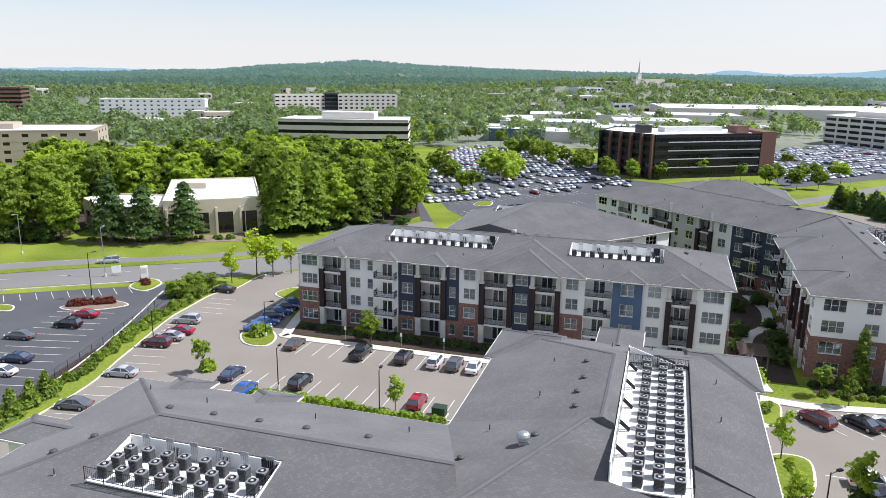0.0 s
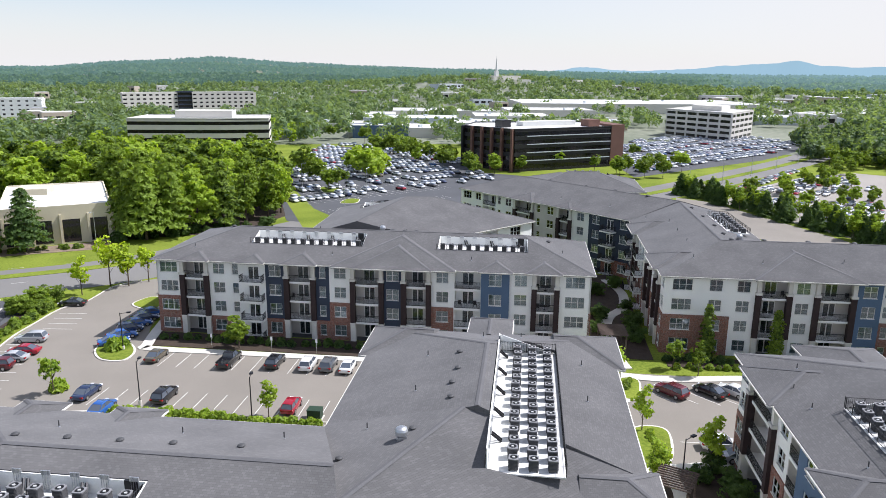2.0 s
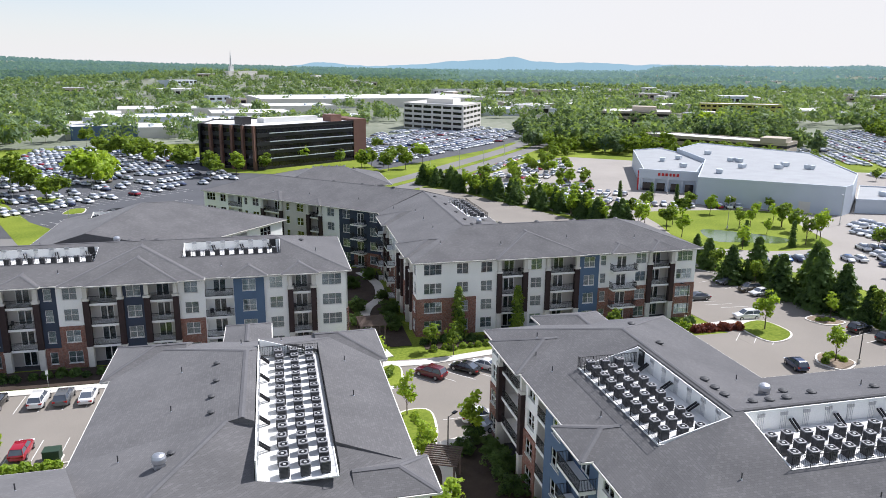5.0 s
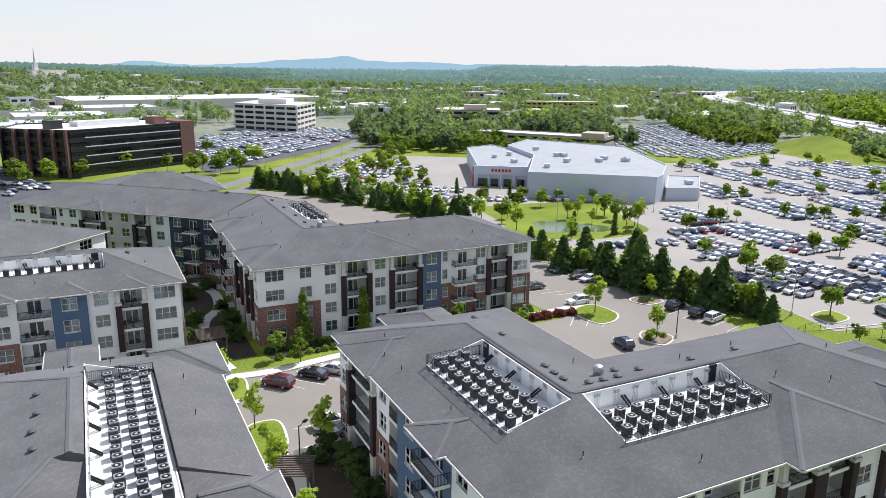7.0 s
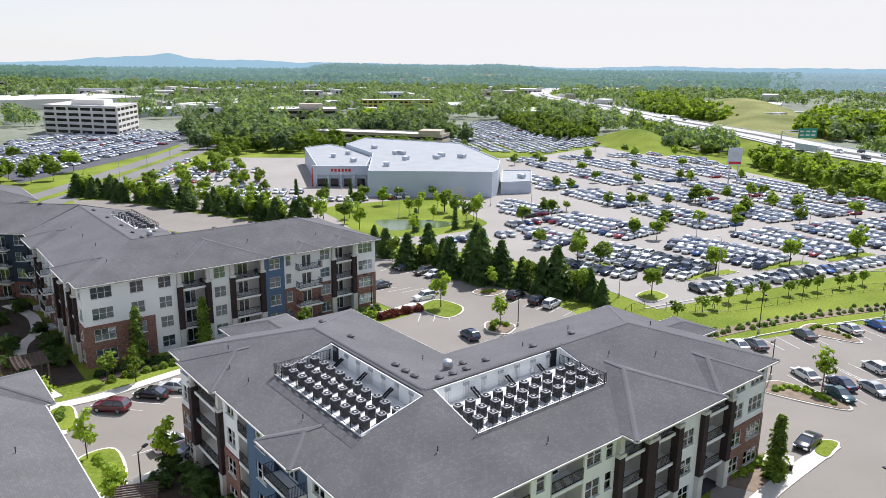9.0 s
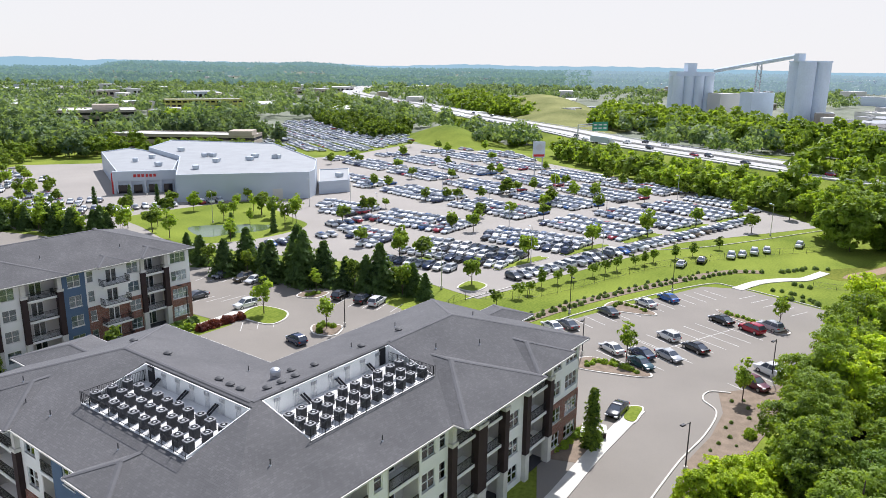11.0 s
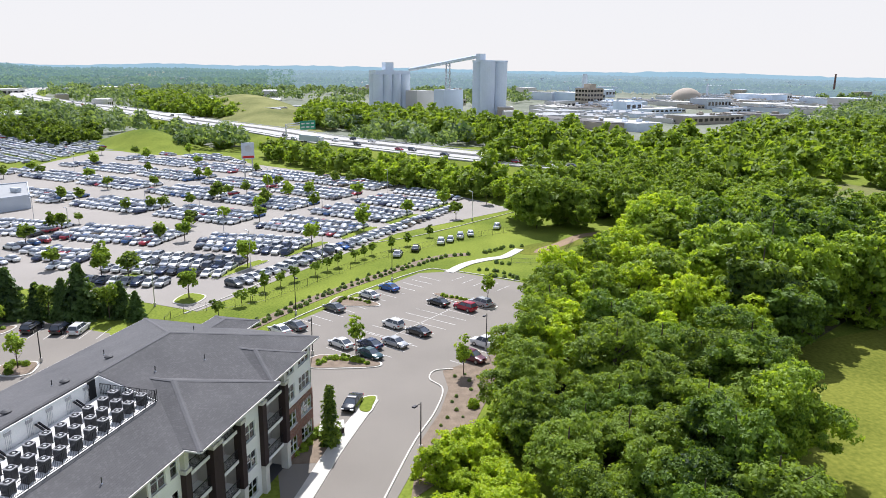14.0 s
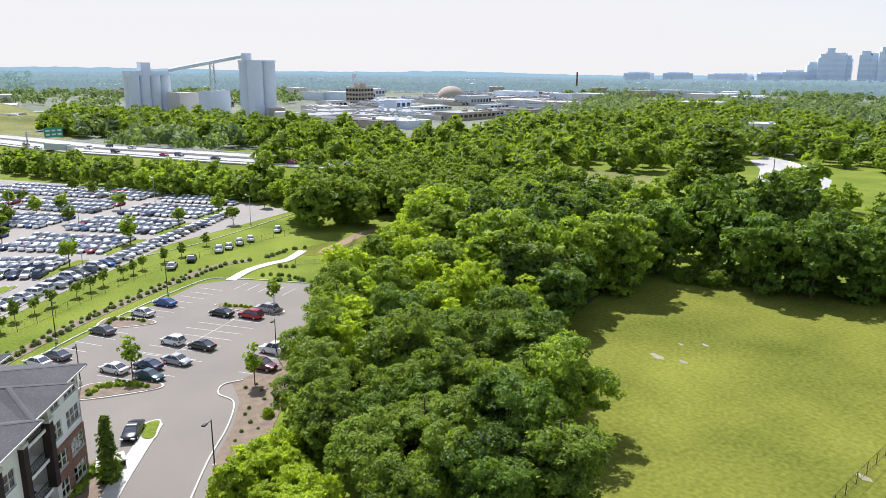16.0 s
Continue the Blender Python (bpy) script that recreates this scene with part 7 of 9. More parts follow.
def cabin(bm_glass, bm_roof, shape, gs=0, rs=0):
    L, W, H, S, c0, c1, c2, c3 = SHAPES[shape]
    y0, y1 = W / 2 * 0.86, W / 2 * 0.68
    z1 = H - 0.09
    lo = [(c0, -y0, S - 0.03), (c3, -y0 * 0.97, S - 0.03), (c3, y0 * 0.97, S - 0.03), (c0, y0, S - 0.03)]
    hi = [(c1, -y1, z1), (c2, -y1, z1), (c2, y1, z1), (c1, y1, z1)]
    loft(bm_glass, [lo, hi], gs)
    e = 0.03
    loft(bm_roof, [[(c1 - e, -y1 - e, z1), (c2 + e, -y1 - e, z1), (c2 + e, y1 + e, z1), (c1 - e, y1 + e, z1)],
                   [(c1 + 0.1, -y1 + 0.06, H), (c2 - 0.12, -y1 + 0.06, H), (c2 - 0.12, y1 - 0.06, H), (c1 + 0.1, y1 - 0.06, H)]], rs)
    # pillars
    for s in (-1, 1):
        for (xa, xb) in ((c0, c1), (c3, c2), ((c0 + c3) / 2 - 0.1, (c1 + c2) / 2 - 0.1)):
            a, b = Vector((xa, s * (y0 - 0.005), S - 0.03)), Vector((xb, s * (y1 + 0.005), z1))
            tube(bm_roof, a, b, 0.045, n=4, slot=rs)


def car_meshes(shape):
    def build():
        L, W, H, S, c0, c1, c2, c3 = SHAPES[shape]
        body, glass = bmesh.new(), bmesh.new()
        loft(body, body_sections(shape))
        cabin(glass, body, shape)
        if shape == "pickup":
            for s in (-1, 1):
                box(body, -L / 2 + 0.1, c0 - 0.1, s * W * 0.44 - 0.06, s * W * 0.44 + 0.06, S - 0.05, S + 0.12)
        for bmx in (body, glass):
            bmesh.ops.recalc_face_normals(bmx, faces=bmx.faces)
        for e in body.edges:
            e.smooth = len(e.link_faces) == 2 and e.calc_face_angle(4.0) < 0.75
        wheel, rim = bmesh.new(), bmesh.new()
        tube(wheel, (0, -0.11, 0), (0, 0.11, 0), 0.34, n=16)
        tube(rim, (0, -0.125, 0), (0, 0.125, 0), 0.21, n=10)
        head, tail = bmesh.new(), bmesh.new()
        box(head, -0.16, 0.12, -0.2, 0.2, -0.07, 0.07)
        box(tail, -0.06, 0.2, -0.18, 0.18, -0.1, 0.1)
        return {"body": mesh_from("body", body, PAINTS[0], True), "glass": mesh_from("window_glass", glass, CAR_GLASS), "wheel": mesh_from("wheel", wheel, TYRE, False), "rim": mesh_from("rim", rim, RIM),
                "head": mesh_from("headlight", head, LAMP_CLEAR), "tail": mesh_from("tail_light", tail, LAMP_RED)}
    return shared(("car", shape), build)


def car(x, y, deg, colour=0, shape="sedan", where="parked in a marked bay", full=True, group="parked cars"):
    m = car_meshes(shape)
    L, W, H, S = SHAPES[shape][:4]
    kind = {"sedan": "saloon car", "suv": "sport utility car", "hatch": "small hatchback car", "pickup": "pickup truck"}[shape]
    root = thing("pickup_truck" if shape == "pickup" else "car", "%s %s %s" % (P_NAMES[colour], kind, where), "truck" if shape == "pickup" else "car", pose(x, y, 0.03, 0, 0, deg), group)
    b = part("body", m["body"], None, root)
    b.material_slots[0].link = "OBJECT"
    b.material_slots[0].material = PAINTS[colour]
    part("window_glass", m["glass"], None, root)
    for sx in (-0.29 * L, 0.31 * L):
        for sy in (-1, 1):
            w = part("wheel", m["wheel"], None, root, m=Matrix.Translation((sx, sy * (W / 2 - 0.1), 0.34)))
            if full:
                part("rim", m["rim"], None, w)
    if full:
        for sy in (-1, 1):
            part("headlight", m["head"], None, root, m=Matrix.Translation((L / 2 - 0.12, sy * W * 0.33, S * (0.66 if shape == "sedan" else 0.74))))
            part("tail_light", m["tail"], None, root, m=Matrix.Translation((-L / 2 + 0.06, sy * W * 0.36, S - 0.22)))
    return root


W_, S_, K_, G_, NV_, B_, R_, M_, T_, BZ_ = range(10)
court = GRID + 90
# court in front of the long block: noses to the building
for u, v, c, s in ((-53.3, 94.6, BZ_, "sedan"), (-42.0, 94.3, K_, "pickup"), (-35.2, 94.6, K_, "suv"), (-30.2, 94.5, W_, "suv"), (-27.3, 94.6, G_, "suv"), (-24.4, 94.5, W_, "sedan")):
    car(*xy(u, v), court, c, s)
for u, v, c, s in ((-56.1, 81.6, NV_, "sedan"), (-45.6, 82.0, K_, "suv"), (-51.6, 77.6, B_, "sedan"), (-28.4, 81.2, R_, "hatch")):
    car(*xy(u, v), court, c, s)
for x, y, c, s in ((-22.0, 115.2, B_, "sedan"), (-21.2, 117.8, B_, "sedan"), (-20.4, 120.4, NV_, "hatch"), (-19.6, 123.0, B_, "sedan"), (-18.8, 125.6, NV_, "sedan"), (-18.0, 128.2, B_, "sedan")):
    car(x, y, 14, c, s)
for x, y, c, s in ((-32.3, 137.1, K_, "sedan"), (-34.5, 119.4, S_, "suv"), (-34.3, 114.2, R_, "sedan"), (-35.2, 111.6, S_, "sedan"), (-36.4, 108.8, M_, "suv"), (-37.8, 97.6, S_, "sedan"), (-40.2, 87.7, G_, "sedan")):
    car(x, y, 168, c, s)
for x, y, c, s in ((-52.9, 123.3, R_, "sedan"), (-53.6, 118.2, K_, "suv"), (-58.9, 113.2, G_, "sedan"), (-54.8, 103.6, NV_, "sedan"), (-54.7, 98.8, W_, "sedan")):
    car(x, y, 168, c, s, "parked on dark asphalt across the hedge")
car(-62.2, 160.0, 192, S_, "suv", "driving on the four-lane road", True, "")
for x, y, d, c, s in ((52.5, 78.3, 112, M_, "suv"), (57.6, 77.1, 112, K_, "sedan"), (60.6, 76.4, 112, W_, "sedan"), (50.2, 64.3, -20, W_, "suv"), (50.9, 61.4, -20, S_, "sedan")):
    car(x, y, d, c, s)
for x, y, d, c, s in ((98.2, 51.4, 60, NV_, "hatch"), (121.5, 53.8, -8, K_, "suv"), (120.7, 49.0, -8, K_, "suv"), (120.1, 46.0, -8, W_, "suv"), (111.5, 68.0, 155, W_, "suv"), (127.3, 82.5, 165, G_, "sedan"),
                      (126.4, 77.2, 165, BZ_, "suv"), (126.0, 74.4, 165, W_, "sedan"), (113.4, 79.4, 155, G_, "sedan")):
    car(x, y, d, c, s)
for x, y, d, c, s in ((116.5, 13.4, 42, W_, "sedan"), (118.3, 11.0, 42, G_, "sedan"), (127.3, 4.7, 42, G_, "sedan"), (134.3, -1.8, 42, W_, "sedan"), (138.8, -5.9, 42, B_, "sedan"), (117.4, -5.4, 42, W_, "hatch"),
                      (113.5, -9.3, 42, K_, "sedan"), (108.9, -5.2, 222, S_, "sedan"), (109.3, 3.3, 42, W_, "sedan"), (104.5, -1.1, 222, T_, "sedan"), (108.6, -1.2, 42, NV_, "sedan"), (128.5, -14.5, 42, K_, "sedan"),
                      (125.2, -19.0, 42, R_, "suv"), (127.4, -22.2, 42, S_, "suv"), (101.6, -16.3, 222, M_, "suv"), (106.8, -19.5, 42, W_, "pickup"), (88.1, 1.7, 162, K_, "sedan")):
    car(x, y, d, c, s)
# traffic on the highway and the roads
hw = random.Random(77)
for k in range(26):
    i = hw.randrange(8, len(HWY) - 6)
    a, b = Vector(HWY[i]), Vector(HWY[i + 1])
    d = (b - a).normalized()
    lane = hw.choice((-9, -5.4, 5.4, 9))
    p = a.lerp(b, hw.random()) + Vector((-d.y, d.x)) * lane
    ob = car(p.x, p.y, math.degrees(math.atan2(d.y, d.x)) + (0 if lane < 0 else 180), hw.choice((W_, W_, S_, G_, K_, R_)), hw.choice(("sedan", "suv", "hatch")), "driving on the highway", False, "highway traffic")
    ob.location.z = 6.04
for x, y, d, c, s in ((396, 30, 216, W_, "sedan"), (385, 8, 216, W_, "pickup"), (364, -3, 220, K_, "suv"), (340, -22, 222, R_, "sedan"), (292, -88, 230, B_, "pickup"), (445, 73, 34, W_, "suv"), (505, 104, 34, S_, "sedan"), (560, 138, 34, K_, "sedan"),
                      (610, 162, 212, W_, "suv"), (655, 196, 34, W_, "sedan"), (690, 206, 212, S_, "sedan"), (720, 232, 28, W_, "suv"), (770, 250, 208, K_, "sedan"), (820, 282, 28, W_, "sedan")):
    r = car(x, y, d, c, s, "driving on the raised highway", False, "highway traffic")
    r.location.z = 6.02


# ---- storage and office lots ----
def rows(origin, e2, poly, offsets, s0, s1, gaps, pitch, fill, rng):
    """Places for cars in double rows along e2."""
    n = Vector((e2[1], -e2[0]))
    e = Vector(e2)
    out = []
    ang = math.degrees(math.atan2(n.y, n.x))
    for off in offsets:
        s = s0
        while s < s1:
            if not any(a < (s % gaps[0]) < b for a, b in gaps[1]) and rng.random() < fill:
                p = Vector(origin) + n * (off + rng.gauss(0, 0.15)) + e * s
                if inside(p, poly):
                    out.append((p.x, p.y, ang + (180 if rng.random() < 0.5 else 0) + rng.gauss(0, 1.2)))
            s += pitch
    return out


rng = random.Random(5)
DEALER = [(134, 27), (190, -11), (222, -48), (236, -40), (275, -15), (335, 46), (372, 66), (392, 122), (330, 142), (300, 146), (266, 112), (234, 94), (206, 98), (188, 86), (150, 56)]
E2 = (0.68, 0.733)
places = []
for k in range(-4, 8):
    d = (radians(74.5), radians(69.5), radians(58.5), radians(54), radians(52), radians(50), radians(49), radians(48))[max(k, 0)]
    places += rows((157 + 17.2 * k, 25.5 - 13.1 * k), (math.cos(d), math.sin(d)), DEALER, (-5.7, 0.0, 5.7), 2, 190, (36, ((29, 36),)), 2.5, 0.985, rng)
# along the south edge and the pond side
places += rows((140, 24), (0.82, -0.57), DEALER + [], (-3.0,), 3, 100, (999, ()), 2.8, 0.95, rng)
OFFICE = [(12, 212), (30, 200), (70, 232), (100, 258), (92, 285), (100, 335), (76, 405), (42, 415), (18, 335), (9, 300)]
for k in range(1, 14):
    places += rows((0, 215), (0.92, 0.39), OFFICE, (-k * 16.0 - 2.6, -k * 16.0 + 2.6), 0, 140, (60, ((54, 60),)), 2.8, 0.5 if k < 4 else 0.93, rng)
EASTLOT = [(160, 275), (254, 318), (330, 372), (316, 420), (240, 415), (180, 345)]
for k in range(0, 12):
    places += rows((150, 275), (0.90, 0.43), EASTLOT, (-k * 15.5 - 2.6, -k * 15.5 + 2.6), 0, 220, (70, ((64, 70),)), 2.8, 0.9, rng)
BACKLOT = [(335, 205), (345, 140), (420, 130), (560, 240), (520, 270), (400, 215)]
for k in range(-2, 14):
    places += rows((330, 150), (0.75, 0.66), BACKLOT, (k * 13.0 - 2.5, k * 13.0 + 2.5), 0, 260, (70, ((64, 70),)), 2.8, 0.92, rng)
POND_ROWS = [(150, 60), (150, 100), (160, 88), (176, 80), (186, 88), (192, 84), (180, 66)]
for k in (0, 1):
    places += rows((148, 104 - 13 * k), (0.82, -0.57), POND_ROWS, (0,), 0, 60, (999, ()), 2.8, 0.85, rng)
places += rows((176, 154), (0.72, -0.69), [(170, 150), (180, 160), (212, 128), (204, 118)], (0,), 2, 40, (999, ()), 2.8, 0.9, rng)
FRONTLOT = [(156, 150), (154, 200), (175, 222), (222, 246), (238, 234), (198, 186), (196, 174), (186, 158), (174, 156), (166, 146)]
for k in range(-6, 10):
    places += rows((150, 170), (0.55, -0.83), FRONTLOT, (-k * 14.0 - 2.5, -k * 14.0 + 2.5), -80, 120, (60, ((54, 60),)), 2.8, 0.7, rng)
ROAD_SIDE = [(138, 205), (230, 268), (238, 262), (150, 200)]
places += rows((140, 206), (0.82, 0.57), ROAD_SIDE, (3.0,), 4, 110, (999, ()), 2.9, 0.8, rng)
for x, y, d in ((165.8, -9.5, -14), (170.7, -14.2, -14), (177.5, -21.2, -10), (179.8, -23.9, -12), (183.2, -27.0, -10), (186.0, -30.2, -8), (194.0, -39.0, -20)):
    places.append((x, y, d))
places.sort(key=lambda p: math.hypot(p[0] - 110, p[1] - 10))
LOT_COLOURS = [W_] * 13 + [S_] * 7 + [G_] * 4 + [K_] * 3 + [NV_] * 4 + [B_] + [R_] + [M_]
for x, y, d in places[:64]:
    s = rng.choice(["sedan", "sedan", "suv", "hatch"]) if rng.random() > 0.04 else "pickup"
    car(x, y, d, rng.choice(LOT_COLOURS), s, "parked in a packed dealer lot", False, "dealer stock cars")

# the rest as one mass of cars
bm = bmesh.new()
loft(bm, [[c for i, c in enumerate(s) if i in (0, 1, 3, 5, 6, 8)] for k, s in enumerate(body_sections("sedan")) if k in (0, 1, 3, 4, 6, 7)])
L, W, H, S, c0, c1, c2, c3 = SHAPES["sedan"]
y0, y1 = W / 2 * 0.86, W / 2 * 0.68
loft(bm, [[(c0, -y0, S - 0.03), (c3, -y0, S - 0.03), (c3, y0, S - 0.03), (c0, y0, S - 0.03)], [(c1, -y1, H - 0.06), (c2, -y1, H - 0.06), (c2, y1, H - 0.06), (c1, y1, H - 0.06)]], 1)
for sx in (-1.36, 1.45):
    for sy in (-0.84, 0.84):
        tube(bm, (sx, sy - 0.1, 0.33), (sx, sy + 0.1, 0.33), 0.33, n=6, slot=2)
loft(bm, [[(c1, -y1, H - 0.055), (c2, -y1, H - 0.055), (c2, y1, H - 0.055), (c1, y1, H - 0.055)], [(c1 + 0.1, -y1 + 0.08, H), (c2 - 0.1, -y1 + 0.08, H), (c2 - 0.1, y1 - 0.08, H), (c1 + 0.1, y1 - 0.08, H)]], 0)
bmesh.ops.recalc_face_normals(bm, faces=bm.faces)
bmesh.ops.triangulate(bm, faces=bm.faces)
bm.verts.index_update()
cv = np.array([v.co for v in bm.verts])
cf = np.array([[v.index for v in f.verts] for f in bm.faces])
cs = np.array([f.material_index for f in bm.faces])
bm.free()


def mass_paint():
    m, n, l, p = nodes_of("mixed_car_paint")
    geo, ramp = n.new("ShaderNodeNewGeometry"), n.new("ShaderNodeValToRGB")
    ramp.color_ramp.interpolation = "CONSTANT"
    el = ramp.color_ramp.elements
    el[0].color = (0.80, 0.80, 0.79, 1)
    el[1].position, el[1].color = 0.62, (0.58, 0.60, 0.63, 1)
    for pos, c in ((0.78, (0.16, 0.15, 0.155)), (0.82, (0.015, 0.015, 0.017)), (0.85, (0.025, 0.035, 0.09)), (0.91, (0.03, 0.10, 0.28)), (0.94, (0.32, 0.015, 0.03)), (0.975, (0.2, 0.16, 0.11))):
        e = el.new(pos)
        e.color = (*c, 1)
    l.new(geo.outputs["Random Per Island"], ramp.inputs[0])
    l.new(ramp.outputs[0], p.inputs["Base Color"])
    p.inputs["Roughness"].default_value, p.inputs["Coat Weight"].default_value = 0.3, 0.5
    return m


rest = places[64:]
vv, ff, ss = [], [], []
for i, (x, y, d) in enumerate(rest):
    a = radians(d)
    k = rng.uniform(0.94, 1.06)
    hz = rng.choice((1.0, 1.0, 1.15))
    c, s = math.cos(a) * k, math.sin(a) * k
    vv.append(np.stack([cv[:, 0] * c - cv[:, 1] * s + x, cv[:, 0] * s + cv[:, 1] * c + y, cv[:, 2] * hz + 0.02], 1))
    ff.append(cf + i * len(cv))
    ss.append(cs)
me = fast_mesh("parked_cars", np.concatenate(vv), np.concatenate(ff), [mass_paint(), LOT_GLASS, TYRE], np.concatenate(ss))
tagged(new("parked_cars", me), "hundreds of white, silver and dark cars in rows", "cars", "", "stuff")

# ---- trees ----
def leaf_quads(pos, nrm, size, rs, stretch=1.3):
    """Loose leaf sprays: one small pointed blade each."""
    n = len(pos)
    nrm = nrm + rs.normal(0, 0.55, (n, 3))
    nrm /= np.linalg.norm(nrm, axis=1)[:, None] + 1e-9
    a = np.cross(nrm, rs.normal(0, 1, (n, 3)))
    a /= np.linalg.norm(a, axis=1)[:, None] + 1e-9
    b = np.cross(nrm, a)
    s = size * 1.2 * rs.uniform(0.6, 1.3, (n, 1))
    c = [pos - a * s * stretch * 0.8 - b * s * 0.6, pos - a * s * stretch * 0.6 + b * s * 0.8 + nrm * s * 0.2, pos + a * s * stretch]
    v = np.stack(c, 1).reshape(-1, 3)
    f = np.arange(3 * n).reshape(-1, 3)
    return v, f


def broad_crown(seed, h, r, z0, lobes, quads, size):
    """Leaves on a lumpy broad crown between z0 and h: limbs' masses, each of many sprays."""
    rs = np.random.RandomState(seed)
    cz, hz = (h + z0) / 2, (h - z0) / 2
    d = rs.normal(0, 1, (lobes, 3))
    d /= np.linalg.norm(d, axis=1)[:, None]
    d[:, 2] = d[:, 2] * 0.9 + 0.12
    lc = d * np.array([r, r, hz]) * rs.uniform(0.42, 0.76, (lobes, 1))
    lr = rs.uniform(0.25, 0.42, lobes) * min(r, hz * 1.2)
    lc = np.vstack([lc, [[0, 0, 0.05 * hz]]])
    lr = np.append(lr, 0.55 * min(r, hz))
    sprays = lobes * 9
    pick = rs.choice(len(lr), sprays, p=lr ** 2 / np.sum(lr ** 2))
    n = rs.normal(0, 1, (sprays, 3))
    n[:, 2] += 0.4
    n /= np.linalg.norm(n, axis=1)[:, None]
    sc = lc[pick] + n * lr[pick][:, None] * rs.uniform(0.75, 1.12, (sprays, 1)) * np.array([1, 1, 0.85])
    sr = lr[pick] * rs.uniform(0.22, 0.46, sprays)
    q = rs.choice(sprays, quads, p=sr ** 2 / np.sum(sr ** 2))
    m = rs.normal(0, 1, (quads, 3))
    m += n[q] * 0.7
    m /= np.linalg.norm(m, axis=1)[:, None]
    pos = sc[q] + m * sr[q][:, None] * rs.uniform(0.45, 1.15, (quads, 1)) * np.array([1.25, 1.25, 0.7])
    pos[:, 2] += cz
    nn = m * 0.5 + n[q] * 0.5
    nn[:, 2] += 0.35
    return leaf_quads(pos, nn, size, rs)


def cone_crown(seed, h, r, z0, quads, size, tiers=9, power=0.9):
    rs = np.random.RandomState(seed)
    t = rs.uniform(0, 1, quads) ** 1.35
    tier = (np.floor(t * tiers) + rs.uniform(0, 0.75, quads) ** 2) / tiers
    a = rs.uniform(0, math.tau, quads)
    lump = 1 + 0.30 * np.sin(a * 5 + tier * 40) + 0.20 * np.sin(a * 3 + seed + tier * 9) + rs.normal(0, 0.10, quads)
    rad = r * (1 - tier) ** power * lump * np.sqrt(rs.uniform(0.25, 1, quads))
    z = z0 + (h - z0) * tier - rad * 0.22
    pos = np.stack([rad * np.cos(a), rad * np.sin(a), z], 1)
    n = np.stack([np.cos(a), np.sin(a), np.full(quads, 0.75)], 1)
    return leaf_quads(pos, n, size, rs, 1.6)


def trunk_mesh(h, r, limbs, seed, spread):
    rs = random.Random(seed)
    bm = bmesh.new()
    tube(bm, (0, 0, -0.2), (0.05, 0.02, h * 0.45), r * 1.25, r * 0.8, 8, False)
    tube(bm, (0.05, 0.02, h * 0.45), (0, 0.1, h * 0.9), r * 0.8, r * 0.2, 7)
    for k in range(limbs):
        a = k * 2.4 + rs.random()
        z = h * rs.uniform(0.28, 0.6)
        q = (math.cos(a) * spread * rs.uniform(0.5, 0.8), math.sin(a) * spread * rs.uniform(0.5, 0.8), z + h * rs.uniform(0.12, 0.28))
        tube(bm, (0.04, 0.02, z), q, r * 0.42, r * 0.12, 5)
    return mesh_from("trunk", bm, BARK)


